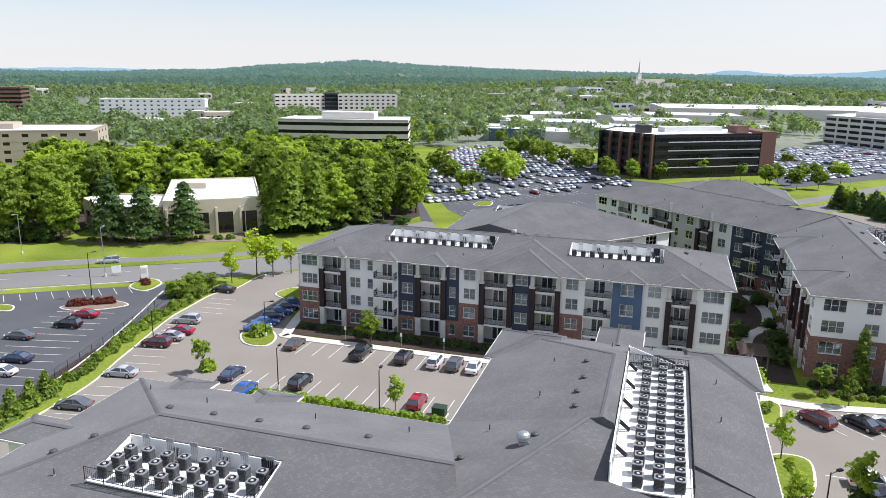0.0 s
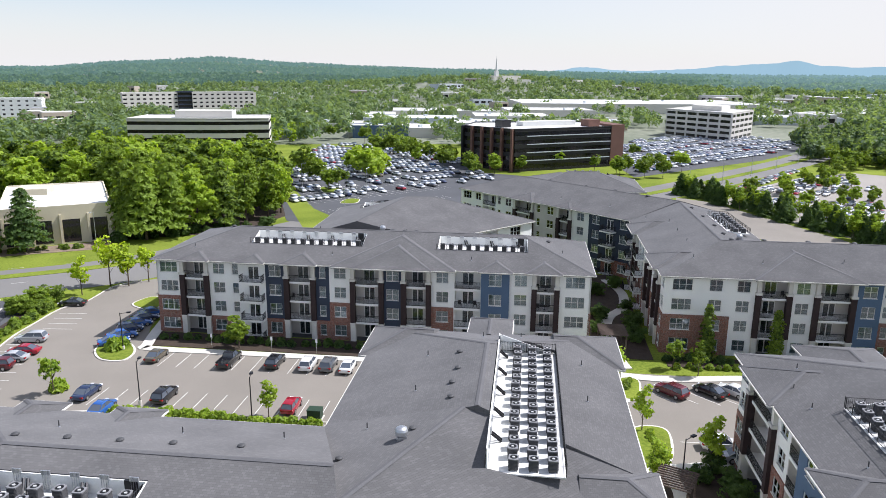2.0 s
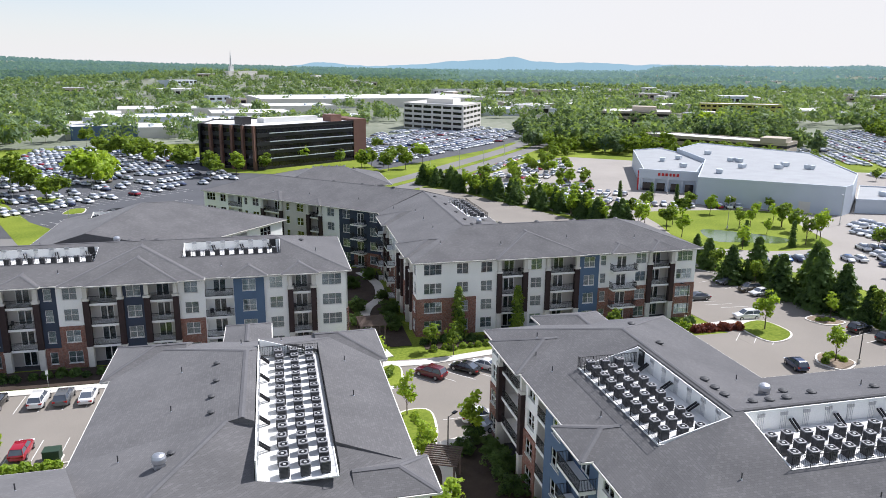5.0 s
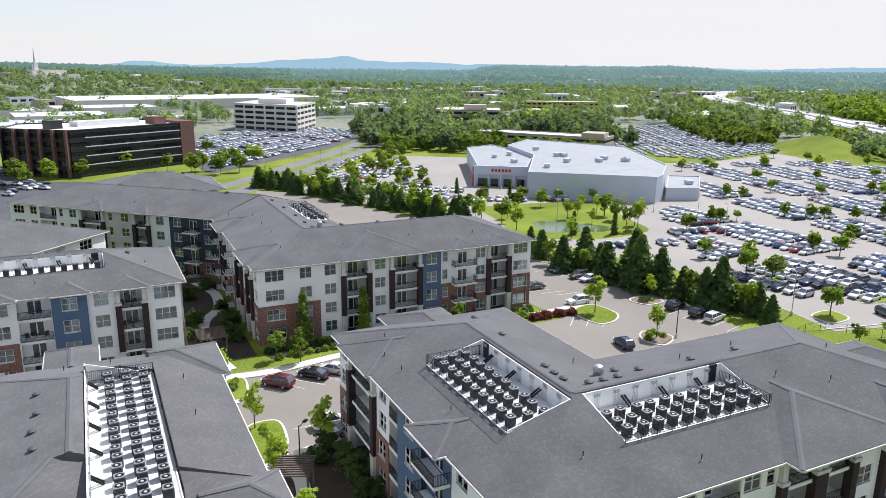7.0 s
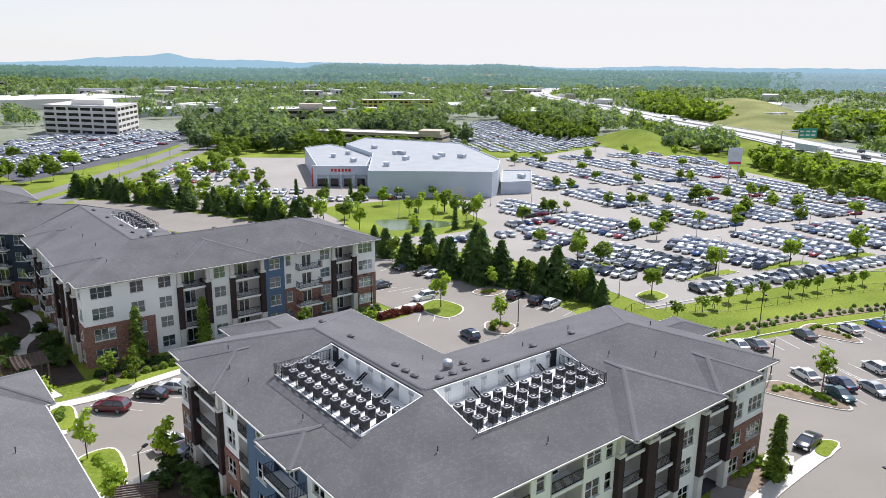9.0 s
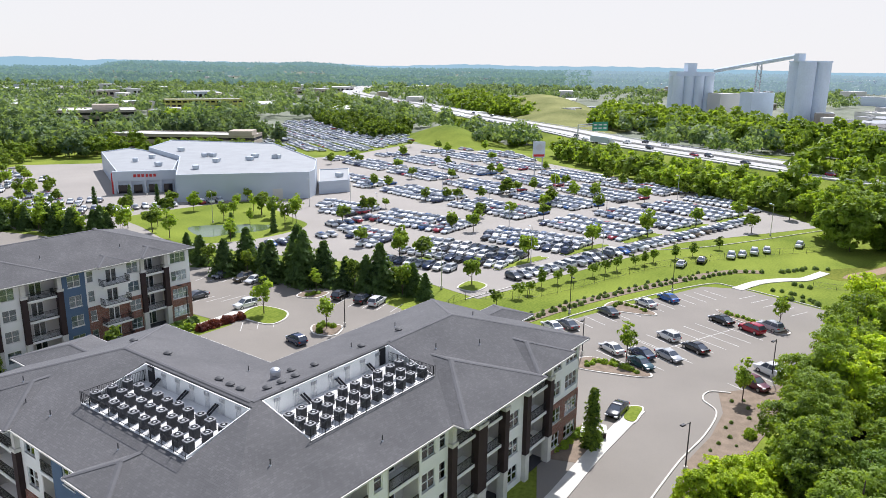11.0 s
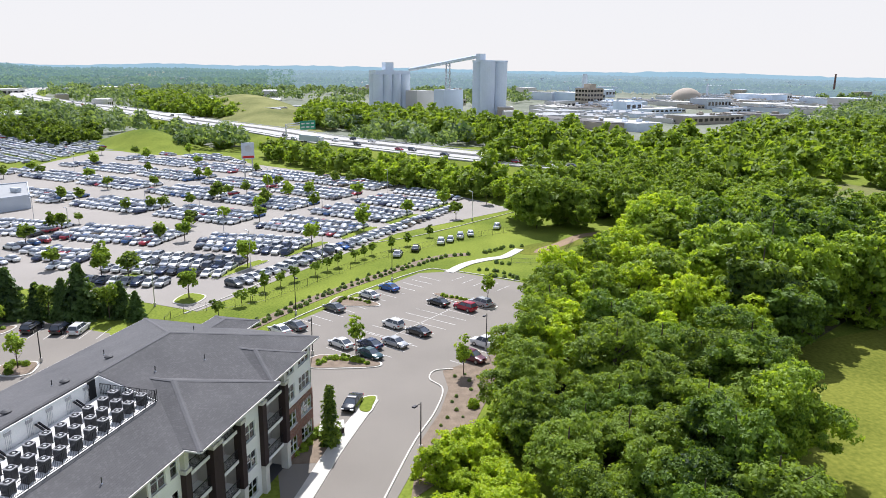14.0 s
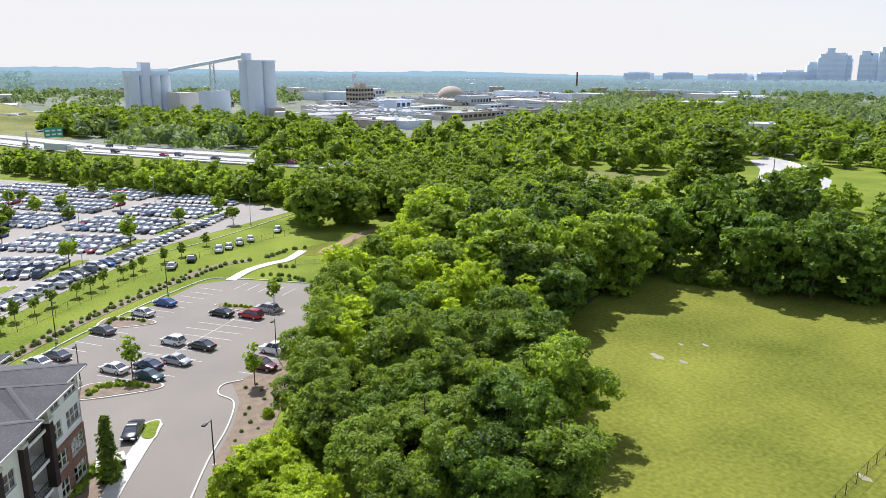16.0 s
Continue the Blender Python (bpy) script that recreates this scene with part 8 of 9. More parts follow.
def tree_kind(key):
    """Trunk and crown meshes of a kind of tree; heights in metres."""
    def build():
        name, seed = key
        if name == "big":
            v, f = broad_crown(seed, 14, 6.0, -2.0, 26, 17000, 0.19)
            return trunk_mesh(12.5, 0.32, 7, seed, 4.5), fast_mesh("crown", v, f, [LEAF])
        if name == "tall":
            v, f = broad_crown(seed, 20, 5.8, -2.5, 30, 8000, 0.33)
            return trunk_mesh(18, 0.34, 8, seed, 4), fast_mesh("crown", v, f, [LEAF])
        if name == "poplar":
            v, f = broad_crown(seed, 15, 3.4, -1.5, 22, 4000, 0.34)
            return trunk_mesh(14, 0.25, 6, seed, 2.4), fast_mesh("crown", v, f, [LEAF_BRIGHT])
        if name == "wood":
            v, f = broad_crown(seed, 15, 5.6, -2.5, 26, 8000, 0.30)
            return trunk_mesh(13, 0.3, 6, seed, 4.2), fast_mesh("crown", v, f, [LEAF])
        if name == "belt":
            v, f = broad_crown(seed, 12, 5.0, -0.5, 14, 580, 0.78)
            return trunk_mesh(9, 0.25, 4, seed, 3), fast_mesh("crown", v, f, [LEAF])
        if name == "pine":
            v, f = cone_crown(seed, 20, 5.4, 4.5, 3000, 0.40, 8, 0.6)
            return trunk_mesh(19, 0.30, 0, seed, 3), fast_mesh("crown", v, f, [LEAF])
        if name == "lot":
            v, f = broad_crown(seed, 6.0, 2.4, 1.7, 11, 1800, 0.21)
            return trunk_mesh(5, 0.11, 5, seed, 1.6), fast_mesh("crown", v, f, [LEAF])
        if name == "lime":
            v, f = broad_crown(seed, 7.6, 1.9, 1.3, 14, 900, 0.19)
            return trunk_mesh(5.8, 0.09, 6, seed, 1.5), fast_mesh("crown", v, f, [LEAF_BRIGHT])
        if name == "spruce":
            v, f = cone_crown(seed, 8.4, 2.8, 0.2, 3800, 0.25, 9, 0.78)
            return trunk_mesh(8, 0.14, 0, seed, 1), fast_mesh("crown", v, f, [LEAF_DARK])
        if name == "young_spruce":
            v, f = cone_crown(seed, 3.4, 1.25, 0.15, 700, 0.17, 7, 0.85)
            return trunk_mesh(3.2, 0.07, 0, seed, 1), fast_mesh("crown", v, f, [LEAF])
        if name == "sapling":
            v, f = broad_crown(seed, 4.2, 1.35, 0.35, 12, 900, 0.15)
            return trunk_mesh(3.4, 0.06, 4, seed, 0.8), fast_mesh("crown", v, f, [LEAF])
        if name == "column":
            v, f = cone_crown(seed, 8.4, 1.05, 0.3, 1800, 0.17, 14, 0.38)
            return trunk_mesh(6, 0.08, 3, seed, 0.6), fast_mesh("crown", v, f, [LEAF])
        if name == "bush":
            v, f = broad_crown(seed, 3.8, 2.6, -1.0, 20, 6000, 0.125)
            return trunk_mesh(2.6, 0.08, 5, seed, 1.6), fast_mesh("crown", v, f, [LEAF_BRIGHT])
        v, f = broad_crown(seed, 11, 4.6, 1.0, 15, 1900, 0.46)          # field tree, seen from afar
        return trunk_mesh(9, 0.25, 4, seed, 3), fast_mesh("crown", v, f, [LEAF])
    return shared(("tree", key), build)


TREE_LABEL = {"big": ("broad dense green deciduous tree in the wood", "tree"), "tall": ("tall green deciduous tree in a grove", "tree"), "wood": ("broad green tree of a dense wood", "tree"), "poplar": ("slender light green tree of the wood", "tree"), "pine": ("tall layered green pine tree", "tree"),
              "lot": ("small round green tree on a parking island", "tree"), "lime": ("young yellow-green tree in a planted bed", "tree"), "spruce": ("dark green conical spruce in a screen row", "tree"),
              "young_spruce": ("young bushy evergreen in a planted row", "tree"), "sapling": ("young bushy tree in a planted row", "tree"), "column": ("narrow upright green columnar tree", "tree"), "bush": ("yellow-green bush at the wood's edge", "bush"), "far": ("rounded green tree among the buildings", "tree")}
trng = random.Random(11)


FAR_TREES = {}


def tree(kind, x, y, scale=1.0, z=0.0, variants=3, mat=None):
    if math.hypot(x, y) > 172 and kind in ("wood", "poplar", "tall") and not (-90 < x < 20 and y < 235):
        FAR_TREES.setdefault((kind, mat), []).append((x, y))
        return None
    if kind in ("lot", "lime") and math.hypot(x, y) > 225:
        FAR_TREES.setdefault(("lot", mat), []).append((x, y, scale))
        return None
    t, c = tree_kind((kind, trng.randrange(variants) + 1))
    lab, cat = TREE_LABEL[kind]
    sc = scale * trng.uniform(0.92, 1.08)
    root = thing("bush" if kind == "bush" else "tree", lab, cat, pose(x, y, z, 0, 0, trng.uniform(0, 360)), {"spruce": "spruce screen", "lot": "parking lot trees"}.get(kind, ""))
    m = Matrix.Diagonal((sc, sc, sc * trng.uniform(0.9, 1.1), 1))
    part("trunk", t, None, root, m=m)
    cr = part("crown", c, None, root, m=m)
    if mat:
        cr.material_slots[0].link = "OBJECT"
        cr.material_slots[0].material = mat
    return root


def scatter(poly, step, rng):
    xs, ys = [p[0] for p in poly], [p[1] for p in poly]
    y, row = min(ys), 0
    while y < max(ys):
        x = min(xs)
        while x < max(xs):
            p = (x + rng.uniform(-0.42, 0.42) * step, y + rng.uniform(-0.42, 0.42) * step)
            if inside(p, poly):
                yield p
            x += step
        y += step


def crown_array(kind, seed):
    t, c = tree_kind((kind, seed))
    v = np.empty(len(c.vertices) * 3, np.float32)
    c.vertices.foreach_get("co", v)
    return v.reshape(-1, 3)


def tree_mass(name, label, spots, kind, mat, lo, hi, rng):
    """Trees too many to count, as one mass of leaves; spots: places."""
    base = [crown_array(kind, k) for k in (1, 2)]
    V, n = [], 0
    for x, y, *own in spots:
        b = base[rng.randrange(2)]
        sc, a = own[0] * rng.uniform(0.9, 1.1) if own else rng.uniform(lo, hi), rng.uniform(0, math.tau)
        c, s = math.cos(a) * sc * rng.uniform(0.95, 1.2), math.sin(a) * sc * rng.uniform(0.95, 1.2)
        V.append(np.stack([b[:, 0] * c - b[:, 1] * s + x, b[:, 0] * s + b[:, 1] * c + y, b[:, 2] * sc + land_height(x, y)], 1))
        n += len(b)
    if not V:
        return
    slots = [0] * (n // 3)
    for x, y, *own in spots:                       # a plain tapered stem under each crown
        z, r, h = land_height(x, y), 0.14, 3.2 * (own[0] if own else lo)
        ring = [(x + r * math.cos(k * 2.094), y + r * math.sin(k * 2.094)) for k in range(3)]
        for p, q in zip(ring, ring[1:] + ring[:1]):
            V.append(np.array([(*p, z - 0.2), (*q, z - 0.2), (x, y, z + h * 1.3)]))
            slots.append(1)
    n = sum(len(v) for v in V)
    me = fast_mesh(name, np.concatenate(V), np.arange(n).reshape(-1, 3), [mat, BARK], slots)
    tagged(new(name, me), label, "woods", "", "stuff")


# the wood beside the east parking
WOOD = [(66, -22), (76, -21), (88, -21), (100, -25), (112, -31), (126, -35), (140, -46), (156, -60), (170, -72), (178, -92), (168, -110), (140, -116), (120, -107), (112, -99), (108, -88), (105, -77), (98, -66), (89, -57), (77, -50), (66, -46), (58, -41), (52, -35), (54, -28), (60, -24)]
for x, y in scatter(WOOD, 6.6, trng):
    d = math.hypot(x, y)
    if x > 90 and y > -58 - 0.25 * (x - 93) and trng.random() < 0.88:
        tree("wood", x, y, trng.uniform(0.6, 0.8), mat=LEAF_YELLOW if trng.random() < 0.8 else LEAF_BRIGHT)
    elif d < 112:
        # lower towards the drive, taller on the field side
        tree("big", x, y, trng.uniform(0.78, 1.05) * (1.0 if y < -30 else 0.82), variants=4, mat=LEAF_BRIGHT if y < -36 and trng.random() < 0.2 else LEAF_DEEP if trng.random() < 0.55 else None)
    else:
        tree("wood", x, y, trng.uniform(0.9, 1.3) if y < -62 else trng.uniform(0.62, 0.85), variants=4, mat=LEAF_BRIGHT if trng.random() < 0.2 else LEAF_DEEP if y < -56 and trng.random() < 0.75 else None)
for x, y in scatter([(56, -4.5), (67, -5.5), (78, -11.5), (90, -17.5), (86, -18.5), (74, -14.5), (60, -14), (50, -11)], 3.4, trng):
    tree("bush", x, y, trng.uniform(0.7, 1.15) * (1.0 if x < 76 else 0.7), mat=LEAF_YELLOW if x < 76 else LEAF_BRIGHT)
for x, y, s in ((56, -19.5, 0.62), (65, -19.8, 0.74), (73.5, -18.2, 0.74), (60, -26, 0.8), (67, -27, 0.8), (82, -19.2, 0.78), (89, -20.6, 0.82), (96, -23.8, 0.84), (103, -27.2, 0.8), (110, -30.2, 0.8), (76.5, -19.2, 0.74), (118, -32.6, 0.74)):
    tree("big", x, y, s, variants=4)
# tall trees and thicket along the far edge of the field
for x, y in ((100, -113), (93, -120), (87, -127), (82, -135), (76, -142), (70, -150), (64, -156), (110, -116), (104, -124), (97, -131), (91, -139), (85, -147), (118, -118), (58, -163), (79, -156), (128, -121)):
    tree("wood", x, y, trng.uniform(1.0, 1.45), variants=4, mat=LEAF_DEEP)
for k in range(26):
    t = k / 25
    tree("bush", 112 - 52 * t + trng.uniform(-1.5, 1.5), -104 - 56 * t + trng.uniform(-1.5, 1.5), trng.uniform(0.7, 1.2), mat=LEAF)
t_, c_ = tree_kind(("tall", 1))
lone = thing("tree", "large lone spreading tree beyond the field", "tree", pose(164, -166, 0, 0, 0, 40))
part("trunk", t_, None, lone, m=Matrix.Diagonal((1.7, 1.7, 1.4, 1)))
part("crown", c_, None, lone, m=Matrix.Translation((0, 0, 4)) @ Matrix.Diagonal((1.7, 1.7, 1.25, 1)))
tree("tall", 170, -158, 1.0)
for x, y in ((150, -128), (160, -120), (120, -160), (112, -170), (148, -176), (102, -178), (178, -142), (186, -128), (186, -112), (176, -120)):
    tree("wood", x, y, trng.uniform(0.6, 1.0), variants=4, mat=LEAF_BRIGHT if trng.random() < 0.4 else None)
# grove by the highway end
for x, y in ((257, -47), (193, -50), (200, -60), (208, -67), (187, -74), (196, -84), (207, -92), (214, -80), (222, -68), (228, -84), (220, -102), (233, -117), (236, -96), (212, -108), (226, -56), (238, -74), (204, -104)):
    tree("poplar" if trng.random() < 0.65 else "wood", x, y, trng.uniform(1.15, 1.55), variants=3)
for x, y in scatter([(187, -50), (198, -42), (236, -50), (252, -60), (244, -112), (206, -132), (178, -104), (174, -80), (187, -68)], 7.5, trng):
    tree("poplar" if trng.random() < 0.55 else "wood", x, y, trng.uniform(0.9, 1.3), variants=3)
# belts of trees: masses
mrng = random.Random(31)
belts = []
near_bank = list(scatter([(363, 46), (321, 20), (291, 0), (267, -14), (246, -34), (236, -48), (250, -56), (282, -38), (318, -14), (348, 10), (380, 40)], 6.0, mrng))
for poly, step, lo, hi in (([(500, 232), (420, 166), (418, 150), (450, 146), (545, 172), (690, 262), (820, 356), (694, 338)], 8.0, 0.45, 0.8), ([(436, 104), (400, 68), (414, 52), (450, 72), (500, 110), (515, 132), (480, 124)], 7.0, 0.4, 0.9)):
    tree_mass("roadside_thicket", "green thicket of low trees beside the highway", list(scatter(poly, step, mrng)), "belt", LEAF, lo, hi, mrng)
tree_mass("bank_thicket", "fresh green thicket on the bank of the highway", near_bank[::2], "belt", LEAF_BRIGHT, 0.45, 0.8, mrng)
tree_mass("bank_trees", "green trees on the bank of the highway", near_bank[1::2], "belt", LEAF, 0.5, 0.95, mrng)
for poly, step in (([(256, -48), (244, -40), (236, -48), (252, -60)], 7.0),
                                      ([(690, 170), (620, 96), (640, 84), (771, 130), (940, 220), (860, 240)], 9.0), ([(553, 41), (496, -14), (430, -62), (374, -111), (330, -150), (370, -170), (420, -150), (526, -100), (640, -40), (731, 33), (640, 36)], 8.5),
                   ([(330, -150), (382, -170), (400, -205), (440, -281), (510, -399), (640, -573), (520, -560), (363, -470), (280, -380), (250, -330), (262, -280), (240, -230), (250, -180), (285, -140)], 9.5)):
    belts += list(scatter(poly, step * 1.12, mrng))
for poly, step in (([(236, -118), (256, -96), (276, -72), (300, -60), (330, -92), (300, -140), (262, -170), (226, -190), (200, -130)], 7.5), ([(180, -190), (225, -215), (205, -235), (170, -215), (140, -205)], 9.0), ([(205, -300), (250, -310), (330, -450), (300, -520), (160, -420), (120, -300), (150, -270)], 10.0)):
    belts += list(scatter(poly, step * 1.12, mrng))
belts = [p for p in belts if not any(inside(p, q) for q in MEADOWS + [CLEARING])]
tree_mass("highway_woods", "dense green belts of trees along the highway", [p for i, p in enumerate(belts) if i % 5 > 1], "belt", LEAF, 0.6, 1.55, mrng)
tree_mass("highway_thicket", "fresh green belts of trees along the highway", [p for i, p in enumerate(belts) if i % 5 < 2], "belt", LEAF_BRIGHT, 0.65, 1.1, mrng)
offices = []
for poly, step in (([(262, 296), (272, 268), (280, 236), (306, 262), (330, 300), (378, 350), (356, 392), (318, 372), (290, 330)], 8.5), ([(374, 300), (392, 262), (372, 232), (378, 190), (400, 220), (464, 264), (510, 330), (470, 352), (436, 330)], 9.0),
                   ([(12, 420), (36, 440), (30, 480), (-60, 470), (-80, 400), (-66, 388)], 10.0), ([(36, 262), (60, 300), (66, 330), (58, 335), (30, 290)], 12.0)):
    offices += list(scatter(poly, step, mrng))
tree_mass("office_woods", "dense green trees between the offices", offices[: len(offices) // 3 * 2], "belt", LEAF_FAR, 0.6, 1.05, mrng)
tree_mass("office_thicket", "light green trees between the offices", offices[len(offices) // 3 * 2:], "belt", LEAF_BRIGHT, 0.6, 1.0, mrng)
# undergrowth at the rim of the groves
for k in range(30):
    tree("bush", -132 + 47 * k / 29 + trng.uniform(-1.5, 1.5), 178.5 + 4 * k / 29 + trng.uniform(-1.5, 2.5), trng.uniform(0.8, 1.3), mat=LEAF_DARK if k % 3 else LEAF)
for k in range(14):
    tree("bush", -32 + 36 * k / 13 + trng.uniform(-1.5, 1.5), 188 + 12 * k / 13 + trng.uniform(-1.5, 1.5), trng.uniform(0.5, 0.9), mat=LEAF_DARK)
# grove behind the road, with pines at its rim
GROVE = [(-24, 206), (-4, 210), (8, 226), (9, 262), (6, 300), (10, 345), (-30, 372), (-62, 376), (-95, 350), (-120, 330), (-140, 290), (-110, 250), (-96, 226), (-88, 218), (-84, 226), (-64, 240), (-40, 236), (-30, 216)]
inner = []
for x, y in scatter(GROVE, 9.0, trng):
    if y < 240:
        tree("tall", x, y, trng.uniform(0.72, 0.95), mat=LEAF_BRIGHT if trng.random() < 0.4 else None)
    else:
        inner.append((x, y))
for mat, odd in ((LEAF, 0), (LEAF_BRIGHT, 1)):
    tree_mass("grove", "dense green grove behind the road", [p for i, p in enumerate(inner) if p[1] < 300 and (i % 3 == 1) == bool(odd)], "far", mat, 1.05, 1.5, mrng)
tree_mass("grove_far_side", "dense green grove before an office", [p for p in inner if p[1] >= 300], "far", LEAF, 0.7, 1.0, mrng)
for x, y in ((-20, 192), (-8, 199), (-30, 193), (-69, 181), (-60.5, 180), (-51, 182), (-26, 189)):
    tree("pine", x, y, trng.uniform(0.82, 1.02) if y > 186 else trng.uniform(0.7, 0.9), variants=2, mat=LEAF_DARK if y < 186 else None)
for x, y in ((-26, 191), (-14, 195), (-2, 203), (4, 209), (8, 217), (-23, 198), (-16, 202), (-9, 206), (0, 213), (6, 222), (-30, 201)):
    tree("poplar", x, y, trng.uniform(1.0, 1.25), mat=LEAF if trng.random() < 0.45 else None)
for x, y in ((-82, 183), (-88, 189), (-94, 184), (-100, 192), (-108, 186), (-116, 194), (-98, 202), (-110, 206), (-124, 202), (-91, 201), (-130, 190), (-92, 214), (-104, 220), (-118, 222), (-132, 216)):
    tree("tall", x, y, trng.uniform(0.88, 1.06), mat=LEAF_BRIGHT if trng.random() < 0.35 else None)
for (kind, mat), spots in FAR_TREES.items():
    if kind == "lot":
        continue
    lo, hi = {"wood": (0.75, 1.15), "poplar": (0.75, 1.02), "tall": (0.8, 1.05)}[kind]
    tree_mass("woods", {"wood": "broad green trees of a far wood", "poplar": "slender light green trees by the highway", "tall": "tall green trees beside the road"}[kind], spots, kind, mat or (LEAF_BRIGHT if kind == "poplar" else LEAF), lo, hi, mrng)
screen = [(148 + 4 * (k / 69) + mrng.uniform(-3.5, 4.5), 224 - 96 * (k / 69)) for k in range(70)]
tree_mass("evergreen_screen", "dense dark evergreens between two parking lots", [p for i, p in enumerate(screen) if i % 5 < 3], "spruce", LEAF_DARK, 0.6, 0.95, mrng)
tree_mass("lime_screen", "fresh green young trees between two parking lots", [p for i, p in enumerate(screen) if i % 5 >= 3], "lime", LEAF_BRIGHT, 0.8, 1.15, mrng)
# trees on parking islands
for x, y, s in ((182, 79, 0.9), (161, 65, 0.85), (151, 52, 1.05), (150.5, 46.6, 1.2), (137, 32, 1.0), (209, 76, 0.6), (200, 79.5, 0.8), (246, 94, 0.9), (225, 68, 0.8), (230, 62, 0.8), (186, 49, 0.75), (199, 44.4, 0.75), (234, 51, 0.75),
                (246, 46.5, 0.7), (292, 60, 0.8)):
    tree("lot", x, y, s)
for x, y in ROW_ENDS:
    tree("lot", x + 2, y - 1.5, trng.uniform(0.95, 1.15), mat=LEAF_BRIGHT)
for x, y in ((187, 49), (205, 45), (208, 36.6), (220, 28.6), (231, 27.6), (246, 21.7), (253, 15), (267, 31), (256.5, 36.8), (246, 45)):
    tree("lot", x, y, trng.uniform(0.85, 1.1), mat=LEAF_BRIGHT if trng.random() < 0.6 else None)
for x, y, s in ((247, 15, 0.8), (277, 7, 0.9), (271, 1, 0.9), (270, 87, 0.9), (301, 121, 0.9), (299, 134, 0.9), (370, 104, 0.9), (208, -29.5, 1.0), (231, -43, 1.0)):
    tree("lot", x, y, s)
for x, y, s in ((29, 250, 1.7), (23, 269, 1.9), (75, 333, 1.9), (80, 299, 1.9), (108, 317, 1.9), (116, 308, 1.5), (124, 299, 1.4), (63, 410, 2.0), (26.3, 256, 1.4), (20, 300, 1.7), (88, 285, 1.3), (87, 314, 1.5), (97, 282, 1.2), (77, 339, 1.7), (75, 365, 1.6), (48, 440, 1.8), (86, 275, 1.2), (186, 290, 1.1), (174, 283, 1.2), (156, 269, 1.2), (62, 352, 1.6), (68, 330, 1.6), (165, 276, 1.2)):
    tree("lot", x, y, s)
for k in range(-4, 8):
    a = (radians(74.5), radians(69.5), radians(58.5), radians(54), radians(52), radians(50), radians(49), radians(48))[max(k, 0)]
    for j in range(6):
        t = 32.5 + 36 * j
        p = (157 + 17.2 * k + math.cos(a) * t, 25.5 - 13.1 * k + math.sin(a) * t)
        if inside(p, DEALER):
            tree("lot", *p, trng.uniform(0.75, 1.0), mat=LEAF_BRIGHT if trng.random() < 0.5 else None)
# round the pond and the dealer's front
for x, y, s in ((158, 122, 1.1), (160, 131, 1.0), (164, 140, 0.9), (178, 146, 0.9), (190, 139, 0.9), (199, 131, 0.8), (184, 101, 1.1), (188, 107, 1.2), (178, 91, 1.2), (182, 94, 1.0), (192, 112, 0.9), (206, 122, 0.8), (154, 114, 1.2), (156, 98, 1.0), (160, 170, 0.9), (160, 186, 1.0), (176, 205, 1.0), (182, 214, 1.0),
                (190, 196, 0.9), (196, 190, 0.8), (168, 176, 0.7), (184, 176, 0.8), (200, 222, 1.1), (215, 232, 1.1), (232, 244, 1.2), (244, 250, 1.3), (168, 214, 1.2), (160, 205, 1.1)):
    tree("lot" if trng.random() < 0.6 else "lime", x, y, s)
for x, y in scatter([(152, 106), (162, 94), (178, 90), (204, 119), (198, 128), (172, 140), (160, 128)], 13.0, trng):
    if not inside((x, y), [(155, 106), (170, 94), (178, 98), (171, 115), (163, 118)]):
        tree(trng.choice(("lot", "lime")), x, y, trng.uniform(0.6, 1.05), mat=LEAF_BRIGHT if trng.random() < 0.5 else LEAF)
for x, y in ((168, 92.5), (160, 100), (188, 152), (182, 160), (193, 146)):
    tree("column", x, y, 0.8, mat=LEAF_DARK)
for x, y in scatter([(158, 148), (154, 200), (180, 224), (226, 250), (240, 238), (204, 190), (192, 172), (178, 158)], 12.5, trng):
    tree(trng.choice(("lot", "lot", "lime")), x, y, trng.uniform(0.7, 1.15), mat=LEAF if trng.random() < 0.5 else LEAF_BRIGHT)
for x, y in scatter([(238, 250), (262, 262), (284, 230), (300, 170), (320, 170), (318, 260), (290, 300), (262, 286)], 9.0, trng):
    tree("lot", x, y, trng.uniform(1.1, 1.7))
for x, y, s in ((129, 295, 1.5), (146, 267, 1.4), (110, 286, 1.2), (180, 317, 1.4), (67, 348, 2.0), (61, 360, 1.9), (8, 337, 2.0), (0, 337, 2.1), (72, 337, 2.0), (19.6, 291, 1.9), (140, 278, 1.2), (152, 272, 1.3), (168, 338, 1.3), (165, 318, 1.2)):
    tree("lot", x, y, s)
for x, y in ((68, 359), (79, 367), (73, 322), (81, 329), (82, 298), (85, 279), (96, 281), (114, 294), (129, 294), (146, 270), (152, 258), (161, 259), (178, 272), (20, 295), (26, 255), (48, 313)):
    tree("lot", x, y, trng.uniform(1.35, 1.75), mat=LEAF_BRIGHT if trng.random() < 0.35 else None)
